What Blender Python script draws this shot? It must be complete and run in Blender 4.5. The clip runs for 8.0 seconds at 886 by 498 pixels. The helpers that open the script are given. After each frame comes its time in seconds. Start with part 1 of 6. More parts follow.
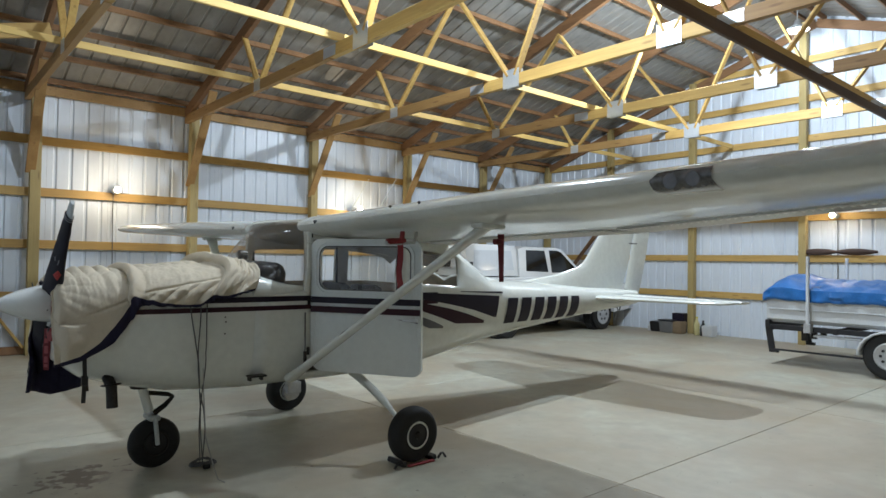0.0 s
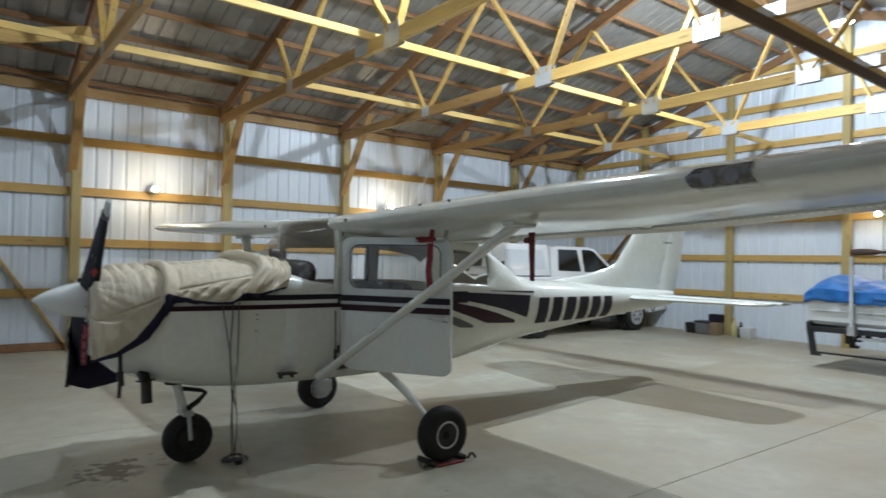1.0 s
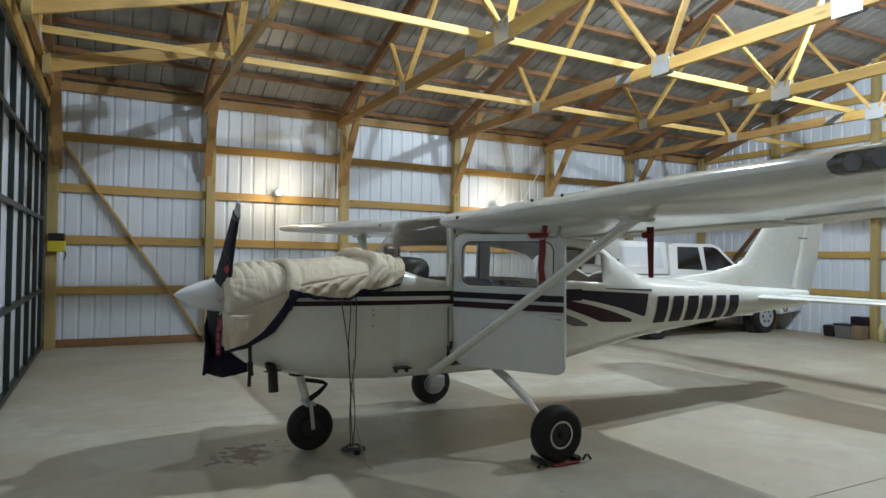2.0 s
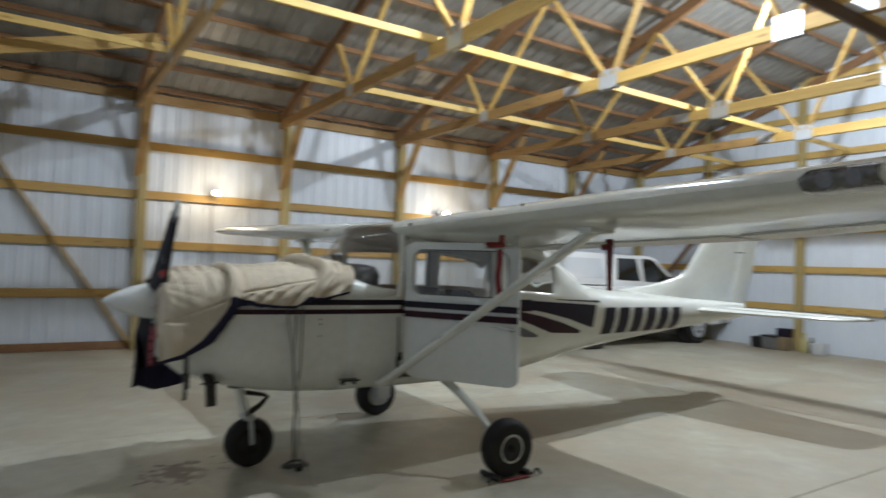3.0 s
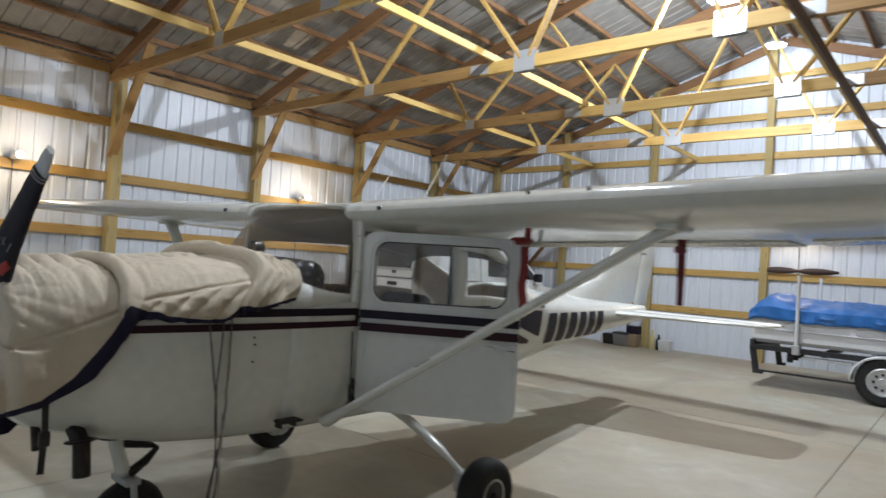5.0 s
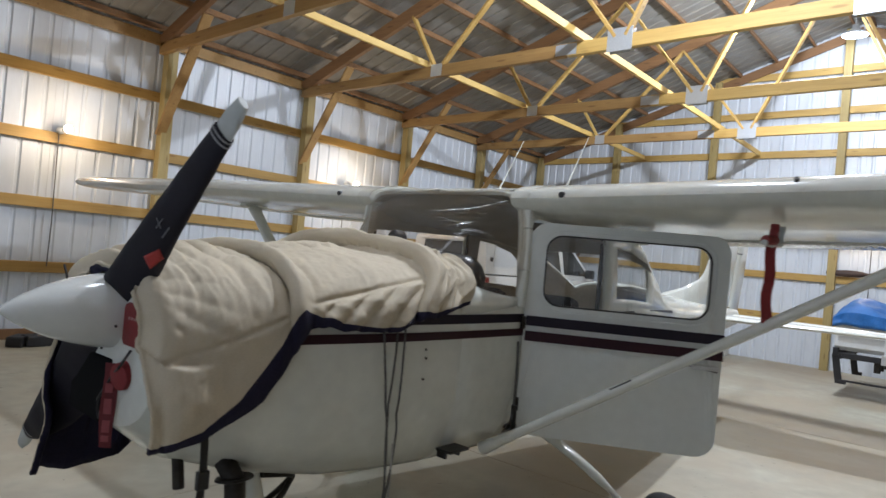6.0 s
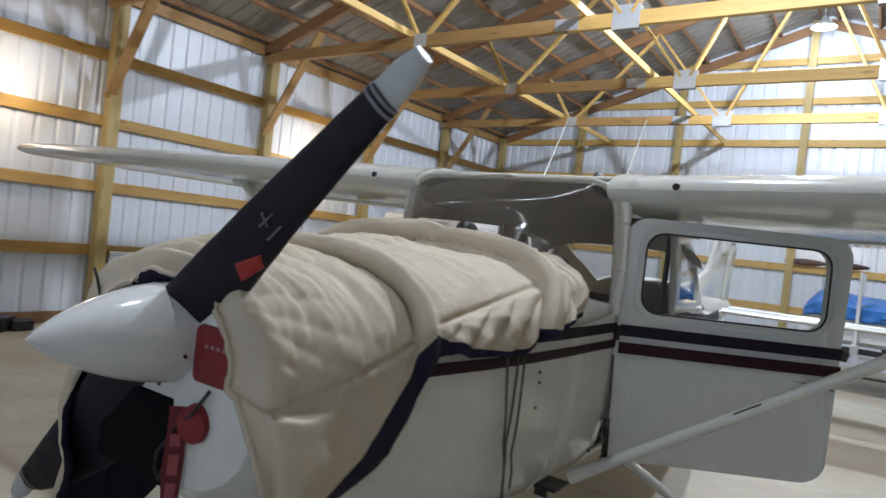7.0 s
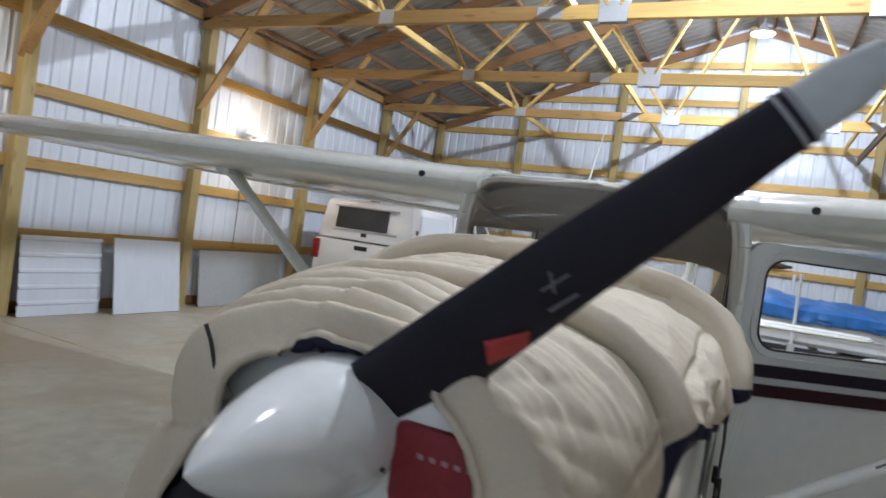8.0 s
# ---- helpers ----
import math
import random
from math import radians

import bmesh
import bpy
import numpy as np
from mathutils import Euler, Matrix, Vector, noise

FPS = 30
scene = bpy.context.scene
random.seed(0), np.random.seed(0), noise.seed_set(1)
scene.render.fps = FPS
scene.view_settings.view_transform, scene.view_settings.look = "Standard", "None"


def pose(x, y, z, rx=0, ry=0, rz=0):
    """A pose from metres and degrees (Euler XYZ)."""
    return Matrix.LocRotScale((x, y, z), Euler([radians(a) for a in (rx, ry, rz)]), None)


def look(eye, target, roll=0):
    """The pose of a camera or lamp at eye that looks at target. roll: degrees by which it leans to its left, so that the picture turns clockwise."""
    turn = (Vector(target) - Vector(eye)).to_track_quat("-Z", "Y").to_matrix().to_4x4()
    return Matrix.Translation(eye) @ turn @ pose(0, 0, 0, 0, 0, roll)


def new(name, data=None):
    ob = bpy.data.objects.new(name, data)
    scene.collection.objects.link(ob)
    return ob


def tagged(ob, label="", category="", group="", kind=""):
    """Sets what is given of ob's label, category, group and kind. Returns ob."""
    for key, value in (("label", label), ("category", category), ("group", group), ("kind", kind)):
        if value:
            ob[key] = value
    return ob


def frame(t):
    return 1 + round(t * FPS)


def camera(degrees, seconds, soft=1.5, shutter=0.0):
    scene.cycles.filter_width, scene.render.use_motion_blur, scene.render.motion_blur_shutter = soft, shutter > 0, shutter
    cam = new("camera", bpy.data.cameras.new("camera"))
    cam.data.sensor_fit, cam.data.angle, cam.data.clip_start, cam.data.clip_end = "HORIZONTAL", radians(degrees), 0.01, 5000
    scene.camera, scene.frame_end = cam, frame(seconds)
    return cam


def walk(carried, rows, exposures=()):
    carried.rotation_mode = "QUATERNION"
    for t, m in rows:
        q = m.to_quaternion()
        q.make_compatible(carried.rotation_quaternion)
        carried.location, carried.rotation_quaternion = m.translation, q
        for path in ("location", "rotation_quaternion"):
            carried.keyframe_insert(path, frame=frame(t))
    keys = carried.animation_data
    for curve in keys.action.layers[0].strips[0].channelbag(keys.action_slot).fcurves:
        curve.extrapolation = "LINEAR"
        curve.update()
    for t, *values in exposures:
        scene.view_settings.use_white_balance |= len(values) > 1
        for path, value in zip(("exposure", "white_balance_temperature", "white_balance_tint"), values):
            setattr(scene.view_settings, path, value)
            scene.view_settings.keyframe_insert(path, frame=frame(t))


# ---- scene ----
cam = camera(69.7, 8.0, shutter=0.5)
PATH = [
    (0, (-0.389, -5.045, 1.571), (0.91, -3.525, 1.611), 0.9),
    (0.5, (-0.386, -5.036, 1.596), (0.903, -3.506, 1.627), 2),
    (1, (-0.357, -5.024, 1.567), (0.865, -3.441, 1.603), 1.1),
    (1.5, (-0.356, -5.005, 1.563), (0.633, -3.268, 1.584), 0.7),
    (1.7, (-0.357, -5.007, 1.558), (0.582, -3.242, 1.583), 0.6),
    (2.8, (-0.367, -4.911, 1.535), (0.599, -3.159, 1.573), 2.3),
    (3, (-0.374, -4.821, 1.56), (0.723, -3.15, 1.613), 2),
    (3.5, (-0.385, -4.447, 1.575), (0.976, -2.981, 1.597), 1.7),
    (4, (-0.315, -4.078, 1.578), (1.101, -2.665, 1.618), 3),
    (4.5, (-0.392, -3.7, 1.563), (1.087, -2.354, 1.629), 1.5),
    (5, (-0.43, -3.29, 1.567), (1.098, -2.0, 1.617), 3.6),
    (5.2, (-0.419, -3.01, 1.526), (1.025, -1.628, 1.592), 4.4),
    (6.3, (-0.55, -2.046, 1.546), (0.982, -0.761, 1.549), 5.4),
    (6.5, (-0.544, -1.883, 1.558), (0.984, -0.593, 1.545), 5.2),
    (7, (-0.545, -1.462, 1.554), (1.101, -0.326, 1.524), 6.3),
    (7.5, (-0.569, -1.013, 1.578), (1.148, 0.012, 1.513), 5.9),
    (8, (-0.529, -0.615, 1.602), (1.266, 0.264, 1.553), 8),
]
walk(cam, [(t, look(eye, target, roll)) for t, eye, target, roll in PATH], exposures=[
    (0, -0.01, 6200, 9), (1.6, -0.03, 6250, 8), (3, -0.05, 6450, 11), (4, -0.02, 6340, 14), (4.5, -0.04, 6370, 15), (5.2, -0.05, 6550, 15), (6.5, 0.10, 6400, 16), (7.5, 0.10, 6270, 16), (8, 0.19, 6280, 17)])

# ---- world and lights ----
world = bpy.data.worlds.new("night_world")
scene.world = world
world.use_nodes = True
world.node_tree.nodes["Background"].inputs[0].default_value = (0.02, 0.025, 0.04, 1)
world.node_tree.nodes["Background"].inputs[1].default_value = 0.3


def lamp(name, kind, at, power, colour, size=0.1):
    d = bpy.data.lights.new(name, kind)
    d.energy, d.color = power, colour
    if kind == "POINT":
        d.shadow_soft_size = size
    else:
        d.size = size
    ob = new(name, d)
    ob.location = at
    return ob


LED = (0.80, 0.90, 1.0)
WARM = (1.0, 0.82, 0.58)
# the last ridge lamp is unseen, added to brighten the nose and floor
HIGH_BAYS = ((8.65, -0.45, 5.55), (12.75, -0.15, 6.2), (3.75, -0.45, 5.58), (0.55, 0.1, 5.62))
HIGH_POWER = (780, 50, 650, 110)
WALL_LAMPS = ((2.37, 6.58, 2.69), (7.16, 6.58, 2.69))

# ---- materials ----


def material(name, colour, rough=0.5, metal=0.0, vary=0.15, scale=3.0, fine=40.0, bump=0.0, stretch=(1, 1, 1), spec=0.5, rand=0.0, coat=0.0, second=None, bump_scale=None):
    """A principled surface with two scales of colour variation and a fine relief."""
    m = bpy.data.materials.new(name)
    m.use_nodes = True
    nt = m.node_tree
    nd, ln = nt.nodes, nt.links
    p = nd["Principled BSDF"]
    p.inputs["Roughness"].default_value = rough
    p.inputs["Metallic"].default_value = metal
    p.inputs["Specular IOR Level"].default_value = spec
    p.inputs["Coat Weight"].default_value = coat
    tc = nd.new("ShaderNodeTexCoord")
    mp = nd.new("ShaderNodeMapping")
    mp.inputs["Scale"].default_value = stretch
    ln.new(tc.outputs["Object"], mp.inputs["Vector"])
    n1 = nd.new("ShaderNodeTexNoise")
    n1.inputs["Scale"].default_value, n1.inputs["Detail"].default_value = scale, 4
    n2 = nd.new("ShaderNodeTexNoise")
    n2.inputs["Scale"].default_value, n2.inputs["Detail"].default_value = fine, 5
    for n in (n1, n2):
        ln.new(mp.outputs[0], n.inputs["Vector"])
    mix = nd.new("ShaderNodeMix")
    mix.data_type = "RGBA"
    dark = second or tuple(c * (1 - 2 * vary) for c in colour)
    mix.inputs["A"].default_value = (*dark, 1)
    mix.inputs["B"].default_value = (*colour, 1)
    add = nd.new("ShaderNodeMath")
    add.operation = "MULTIPLY_ADD"
    add.inputs[1].default_value = 0.6
    ln.new(n1.outputs[0], add.inputs[0])
    half = nd.new("ShaderNodeMath")
    half.operation = "MULTIPLY"
    half.inputs[1].default_value = 0.6
    ln.new(n2.outputs[0], half.inputs[0])
    ln.new(half.outputs[0], add.inputs[2])
    last = add
    if rand:
        oi = nd.new("ShaderNodeObjectInfo")
        ra = nd.new("ShaderNodeMath")
        ra.operation = "MULTIPLY_ADD"
        ra.inputs[1].default_value = rand
        ln.new(oi.outputs["Random"], ra.inputs[0])
        ln.new(add.outputs[0], ra.inputs[2])
        last = ra
    ramp = nd.new("ShaderNodeMapRange")
    ramp.inputs["From Min"].default_value, ramp.inputs["From Max"].default_value = 0.4, 0.85 + rand
    ln.new(last.outputs[0], ramp.inputs["Value"])
    ln.new(ramp.outputs[0], mix.inputs["Factor"])
    ln.new(mix.outputs["Result"], p.inputs["Base Color"])
    if bump:
        b = nd.new("ShaderNodeBump")
        b.inputs["Strength"].default_value = bump
        b.inputs["Distance"].default_value = bump_scale or 0.01
        ln.new(n2.outputs[0], b.inputs["Height"])
        ln.new(b.outputs[0], p.inputs["Normal"])
    return m


def wood(name, light, dark, rand=0.25, axis=0, rough=0.6):
    """Softwood with grain along one axis, knots and a tone per board."""
    s = [9.0, 9.0, 9.0]
    s[axis] = 0.5
    m = material(name, light, rough, second=dark, scale=1.0, fine=5.0, stretch=tuple(s), rand=rand, bump=0.15, bump_scale=0.004)
    nd, ln = m.node_tree.nodes, m.node_tree.links
    p = nd["Principled BSDF"]
    old = p.inputs["Base Color"].links[0].from_socket
    tc = nd.new("ShaderNodeTexCoord")
    mp = nd.new("ShaderNodeMapping")
    k = [11.0, 11.0, 11.0]
    k[axis] = 2.2
    mp.inputs["Scale"].default_value = k
    ln.new(tc.outputs["Object"], mp.inputs["Vector"])
    vo = nd.new("ShaderNodeTexVoronoi")
    vo.inputs["Scale"].default_value = 1.0
    ln.new(mp.outputs[0], vo.inputs["Vector"])
    mr = nd.new("ShaderNodeMapRange")
    mr.inputs["From Min"].default_value, mr.inputs["From Max"].default_value = 0.1, 0.2
    mr.inputs["To Min"].default_value, mr.inputs["To Max"].default_value = 0.55, 0.0
    ln.new(vo.outputs["Distance"], mr.inputs["Value"])
    mx = nd.new("ShaderNodeMix")
    mx.data_type = "RGBA"
    ln.new(mr.outputs[0], mx.inputs["Factor"])
    ln.new(old, mx.inputs["A"])
    mx.inputs["B"].default_value = (dark[0] * 0.5, dark[1] * 0.4, dark[2] * 0.35, 1)
    ln.new(mx.outputs["Result"], p.inputs["Base Color"])
    return m


def emitter(name, colour, strength):
    m = bpy.data.materials.new(name)
    m.use_nodes = True
    p = m.node_tree.nodes["Principled BSDF"]
    p.inputs["Base Color"].default_value = (0.9, 0.9, 0.9, 1)
    p.inputs["Emission Color"].default_value = (*colour, 1)
    p.inputs["Emission Strength"].default_value = strength
    return m


def glass(name, tint, ior=1.5, rough=0.0):
    m = bpy.data.materials.new(name)
    m.use_nodes = True
    nd, ln = m.node_tree.nodes, m.node_tree.links
    nd.remove(nd["Principled BSDF"])
    tr = nd.new("ShaderNodeBsdfTransparent")
    tr.inputs[0].default_value = (*tint, 1)
    gl = nd.new("ShaderNodeBsdfGlossy")
    gl.inputs["Roughness"].default_value = rough
    # gloss of a thin pane: alike from both sides, rising steeply at a grazing angle
    head_on = 2 * ((ior - 1) / (ior + 1)) ** 2
    fr = nd.new("ShaderNodeLayerWeight")
    fr.inputs["Blend"].default_value = 0.5
    steep = nd.new("ShaderNodeMath")
    steep.operation = "POWER"
    steep.inputs[1].default_value = 5
    rise = nd.new("ShaderNodeMath")
    rise.operation = "MULTIPLY_ADD"
    rise.inputs[1].default_value, rise.inputs[2].default_value = 1 - head_on, head_on
    ln.new(fr.outputs["Facing"], steep.inputs[0])
    ln.new(steep.outputs[0], rise.inputs[0])
    mx = nd.new("ShaderNodeMixShader")
    ln.new(rise.outputs[0], mx.inputs[0])
    ln.new(tr.outputs[0], mx.inputs[1])
    ln.new(gl.outputs[0], mx.inputs[2])
    ln.new(mx.outputs[0], nd["Material Output"].inputs[0])
    return m


PINE_X = wood("pine_along_x", (0.54, 0.355, 0.115), (0.33, 0.19, 0.05), axis=0)
PINE_Y = wood("pine_along_y", (0.62, 0.42, 0.135), (0.39, 0.23, 0.06), axis=1)
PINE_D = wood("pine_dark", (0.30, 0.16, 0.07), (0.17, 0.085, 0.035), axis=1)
# runner pine is lightened to carry the ridge lamps' light on its faces
PINE_LIT = wood("lit_pine", (0.74, 0.54, 0.18), (0.55, 0.35, 0.10), axis=0)
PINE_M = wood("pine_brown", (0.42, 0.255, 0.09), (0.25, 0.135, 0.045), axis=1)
PINE_Z = wood("treated_post", (0.46, 0.36, 0.15), (0.30, 0.22, 0.08), axis=2)
SHEET = material("white_steel_sheet", (0.70, 0.755, 0.82), 0.33, vary=0.07, scale=1.2, fine=14, stretch=(1, 1, 0.25), bump=0.08, rand=0.1, bump_scale=0.01)
ROOFING = material("galvanised_roof_sheet", (0.345, 0.335, 0.305), 0.42, metal=0.2, vary=0.18, scale=0.8, fine=9, stretch=(1, 0.4, 1), bump=0.05)
PLATE = material("galvanised_plate", (0.60, 0.64, 0.68), 0.38, metal=0.5, vary=0.12, scale=6, fine=60, bump=0.2, rand=0.2, bump_scale=0.003)
CONCRETE = material("concrete", (0.57, 0.557, 0.45), 0.5, vary=0.19, scale=0.55, fine=7, bump=0.1, spec=0.5, rand=0.14, bump_scale=0.004)
WHITE = material("white_aircraft_paint", (0.765, 0.785, 0.73), 0.17, vary=0.07, scale=1.5, fine=18, coat=0.3, bump=0.02)
BEADED = material("glossy_beaded_skin", (0.80, 0.81, 0.79), 0.10, vary=0.05, scale=1.5, fine=18, coat=0.5)
DOORWHITE = material("white_door_paint", (0.76, 0.79, 0.77), 0.25, vary=0.05, scale=1.5, fine=20, coat=0.2)
TAN = material("tan_canvas", (0.61, 0.535, 0.41), 0.7, vary=0.09, scale=5, fine=220, bump=0.05, spec=0.2, bump_scale=0.003)
NAVY = material("navy_lining", (0.022, 0.020, 0.052), 0.7, vary=0.2, scale=8, fine=120, bump=0.2, spec=0.25)
BLACKCLOTH = material("black_prop_cover", (0.013, 0.011, 0.020), 0.62, vary=0.2, scale=6, fine=150, bump=0.25, spec=0.3, bump_scale=0.003)
BLACK = material("black_plastic", (0.015, 0.015, 0.017), 0.4, vary=0.2, scale=5, fine=80)
RED = material("red_fabric", (0.25, 0.016, 0.020), 0.6, vary=0.15, scale=8, fine=90, bump=0.1)
PATCHRED = material("red_patch_fabric", (0.42, 0.035, 0.030), 0.6, vary=0.12, scale=8, fine=90)
DARKRED = material("dark_red_ribbon", (0.16, 0.012, 0.018), 0.65, vary=0.15, scale=8, fine=90)
STRIPE_N = material("navy_stripe_paint", (0.016, 0.011, 0.022), 0.45, spec=0.25, vary=0.1)
STRIPE_M = material("maroon_stripe_paint", (0.034, 0.008, 0.015), 0.45, spec=0.25, vary=0.1)
STRIPE_G = material("grey_stripe_paint", (0.15, 0.15, 0.16), 0.45, spec=0.25, vary=0.1)
RUBBER = material("tyre_rubber", (0.016, 0.016, 0.016), 0.75, vary=0.25, scale=12, fine=90, bump=0.15)
CHROME = material("polished_steel", (0.66, 0.67, 0.69), 0.35, metal=0.5, vary=0.1, scale=8)
ALU = material("grey_propeller_paint", (0.50, 0.53, 0.52), 0.45, metal=0.1, vary=0.08, scale=6)
DIRTY = material("sooty_steel", (0.05, 0.045, 0.04), 0.5, metal=0.6, vary=0.3, scale=14)
INTERIOR = material("dark_upholstery", (0.05, 0.04, 0.045), 0.8, vary=0.2, scale=8, fine=90, bump=0.2)
BEIGE = material("beige_trim", (0.52, 0.47, 0.38), 0.65, vary=0.12, scale=4)
HEAD = material("grey_headliner", (0.36, 0.335, 0.30), 0.8, vary=0.1, scale=5)
GLASS = glass("clear_acrylic", (0.93, 0.94, 0.93))
SCREEN = glass("windshield_acrylic", (0.90, 0.875, 0.84), 1.5, 0.04)
TRUCKWHITE = material("white_truck_paint", (0.78, 0.79, 0.79), 0.22, vary=0.04, scale=2, coat=0.4)
TARP = material("blue_tarp", (0.022, 0.165, 0.50), 0.4, vary=0.2, scale=5, fine=60, bump=0.2)
BOATWHITE = material("white_boat_hull", (0.66, 0.68, 0.69), 0.4, vary=0.08, scale=3)
FRAMEBLACK = material("black_trailer_steel", (0.025, 0.025, 0.028), 0.5, metal=0.2, vary=0.2, scale=8)
GALV = material("galvanised_tube", (0.55, 0.56, 0.57), 0.4, metal=0.5, vary=0.12, scale=10)
CABLE = material("grey_cable", (0.09, 0.09, 0.09), 0.6, vary=0.1)
YELLOW = material("yellow_plastic", (0.60, 0.50, 0.03), 0.4, vary=0.1)
DKWOOD = wood("old_dark_wood", (0.055, 0.026, 0.016), (0.03, 0.014, 0.009), axis=1, rand=0.1)
BULB = emitter("lit_bulb", WARM, 60)
LEDGLOW = emitter("lit_led_lens", LED, 90)

# wiping marks across the windshield, and a pale diffuse haze mixed into the glass
nd, ln = SCREEN.node_tree.nodes, SCREEN.node_tree.links
gl = next(n for n in nd if n.bl_idname == "ShaderNodeBsdfAnisotropic")
old = nd["Material Output"].inputs[0].links[0].from_socket
wiped = nd.new("ShaderNodeBsdfAnisotropic")
wiped.inputs["Roughness"].default_value, wiped.inputs["Anisotropy"].default_value, wiped.inputs["Rotation"].default_value = 0.30, 0.98, 0.0
tang = nd.new("ShaderNodeTangent")
tang.direction_type, tang.axis = "RADIAL", "Z"
ln.new(tang.outputs[0], wiped.inputs["Tangent"])
blend = nd.new("ShaderNodeMixShader")
blend.inputs[0].default_value = 0.7
fresnel_mix = old.node
ln.new(gl.outputs[0], blend.inputs[1])
ln.new(wiped.outputs[0], blend.inputs[2])
ln.new(blend.outputs[0], fresnel_mix.inputs[2])
haze = nd.new("ShaderNodeBsdfDiffuse")
haze.inputs[0].default_value = (0.62, 0.57, 0.50, 1)
veil = nd.new("ShaderNodeMixShader")
veil.inputs[0].default_value = 0.05
ln.new(old, veil.inputs[1])
ln.new(haze.outputs[0], veil.inputs[2])
ln.new(veil.outputs[0], nd["Material Output"].inputs[0])

# soft crumples in the canvas
nd, ln = TAN.node_tree.nodes, TAN.node_tree.links
old = nd["Principled BSDF"].inputs["Normal"].links[0].from_node
crease = nd.new("ShaderNodeTexNoise")
crease.noise_type = "RIDGED_MULTIFRACTAL"
crease.inputs["Scale"].default_value, crease.inputs["Detail"].default_value, crease.inputs["Distortion"].default_value = 5.5, 3, 0.5
tc = nd.new("ShaderNodeTexCoord")
ln.new(tc.outputs["Object"], crease.inputs["Vector"])
dent = nd.new("ShaderNodeBump")
dent.inputs["Strength"].default_value, dent.inputs["Distance"].default_value = 0.3, 0.008
ln.new(crease.outputs[0], dent.inputs["Height"])
ln.new(dent.outputs[0], old.inputs["Normal"])

# stains on the slabs: oil below the engine and pale wear
nd, ln = CONCRETE.node_tree.nodes, CONCRETE.node_tree.links
geo = nd.new("ShaderNodeNewGeometry")
dist = nd.new("ShaderNodeVectorMath")
dist.operation = "DISTANCE"
dist.inputs[1].default_value = (0.62, 0.08, 0.0)
ln.new(geo.outputs["Position"], dist.inputs[0])
near = nd.new("ShaderNodeMapRange")
near.inputs["From Min"].default_value, near.inputs["From Max"].default_value = 0.1, 0.62
near.inputs["To Min"].default_value, near.inputs["To Max"].default_value = 0.215, -0.25
ln.new(dist.outputs["Value"], near.inputs["Value"])
spots = nd.new("ShaderNodeTexNoise")
spots.inputs["Scale"].default_value, spots.inputs["Detail"].default_value = 9.0, 3
ln.new(geo.outputs["Position"], spots.inputs["Vector"])
plus = nd.new("ShaderNodeMath")
ln.new(spots.outputs[0], plus.inputs[0])
ln.new(near.outputs[0], plus.inputs[1])
step = nd.new("ShaderNodeMapRange")
step.inputs["From Min"].default_value, step.inputs["From Max"].default_value = 0.60, 0.68
step.inputs["To Max"].default_value = 0.88
ln.new(plus.outputs[0], step.inputs["Value"])
oil = nd.new("ShaderNodeMix")
oil.data_type = "RGBA"
pb = nd["Principled BSDF"]
ln.new(step.outputs[0], oil.inputs["Factor"])
ln.new(pb.inputs["Base Color"].links[0].from_socket, oil.inputs["A"])
oil.inputs["B"].default_value = (0.075, 0.045, 0.032, 1)
ln.new(oil.outputs["Result"], pb.inputs["Base Color"])
# broad brown dirt and small dark specks over the whole floor
for size, detail, lo, hi, most, tone in ((0.42, 5, 0.42, 0.66, 0.9, (0.35, 0.285, 0.195)), (1.2, 6, 0.50, 0.64, 0.7, (0.40, 0.34, 0.25)), (1.9, 6, 0.53, 0.72, 0.6, (0.34, 0.31, 0.25)), (21.0, 3, 0.70, 0.74, 0.6, (0.16, 0.14, 0.11))):
    stain = nd.new("ShaderNodeTexNoise")
    stain.inputs["Scale"].default_value, stain.inputs["Detail"].default_value, stain.inputs["Distortion"].default_value = size, detail, 0.6
    ln.new(geo.outputs["Position"], stain.inputs["Vector"])
    cut = nd.new("ShaderNodeMapRange")
    cut.inputs["From Min"].default_value, cut.inputs["From Max"].default_value, cut.inputs["To Max"].default_value = lo, hi, most
    ln.new(stain.outputs[0], cut.inputs["Value"])
    over = nd.new("ShaderNodeMix")
    over.data_type = "RGBA"
    ln.new(cut.outputs[0], over.inputs["Factor"])
    ln.new(pb.inputs["Base Color"].links[0].from_socket, over.inputs["A"])
    over.inputs["B"].default_value = (*tone, 1)
    ln.new(over.outputs["Result"], pb.inputs["Base Color"])

# ---- shape helpers ----


def box(bm, lo, hi, bevel=0.0, turn=None):
    """An axis-aligned box from corner to corner, edges rounded by bevel."""
    lo, hi = Vector(lo), Vector(hi)
    c, s = (lo + hi) / 2, hi - lo
    m = Matrix.Translation(c) @ (turn or Matrix()) @ Matrix.Diagonal((*s, 1))
    r = bmesh.ops.create_cube(bm, size=1.0, matrix=m)
    if bevel:
        es = list({e for v in r["verts"] for e in v.link_edges})
        bmesh.ops.bevel(bm, geom=es, offset=bevel, segments=2, affect="EDGES", profile=0.5)
    return r


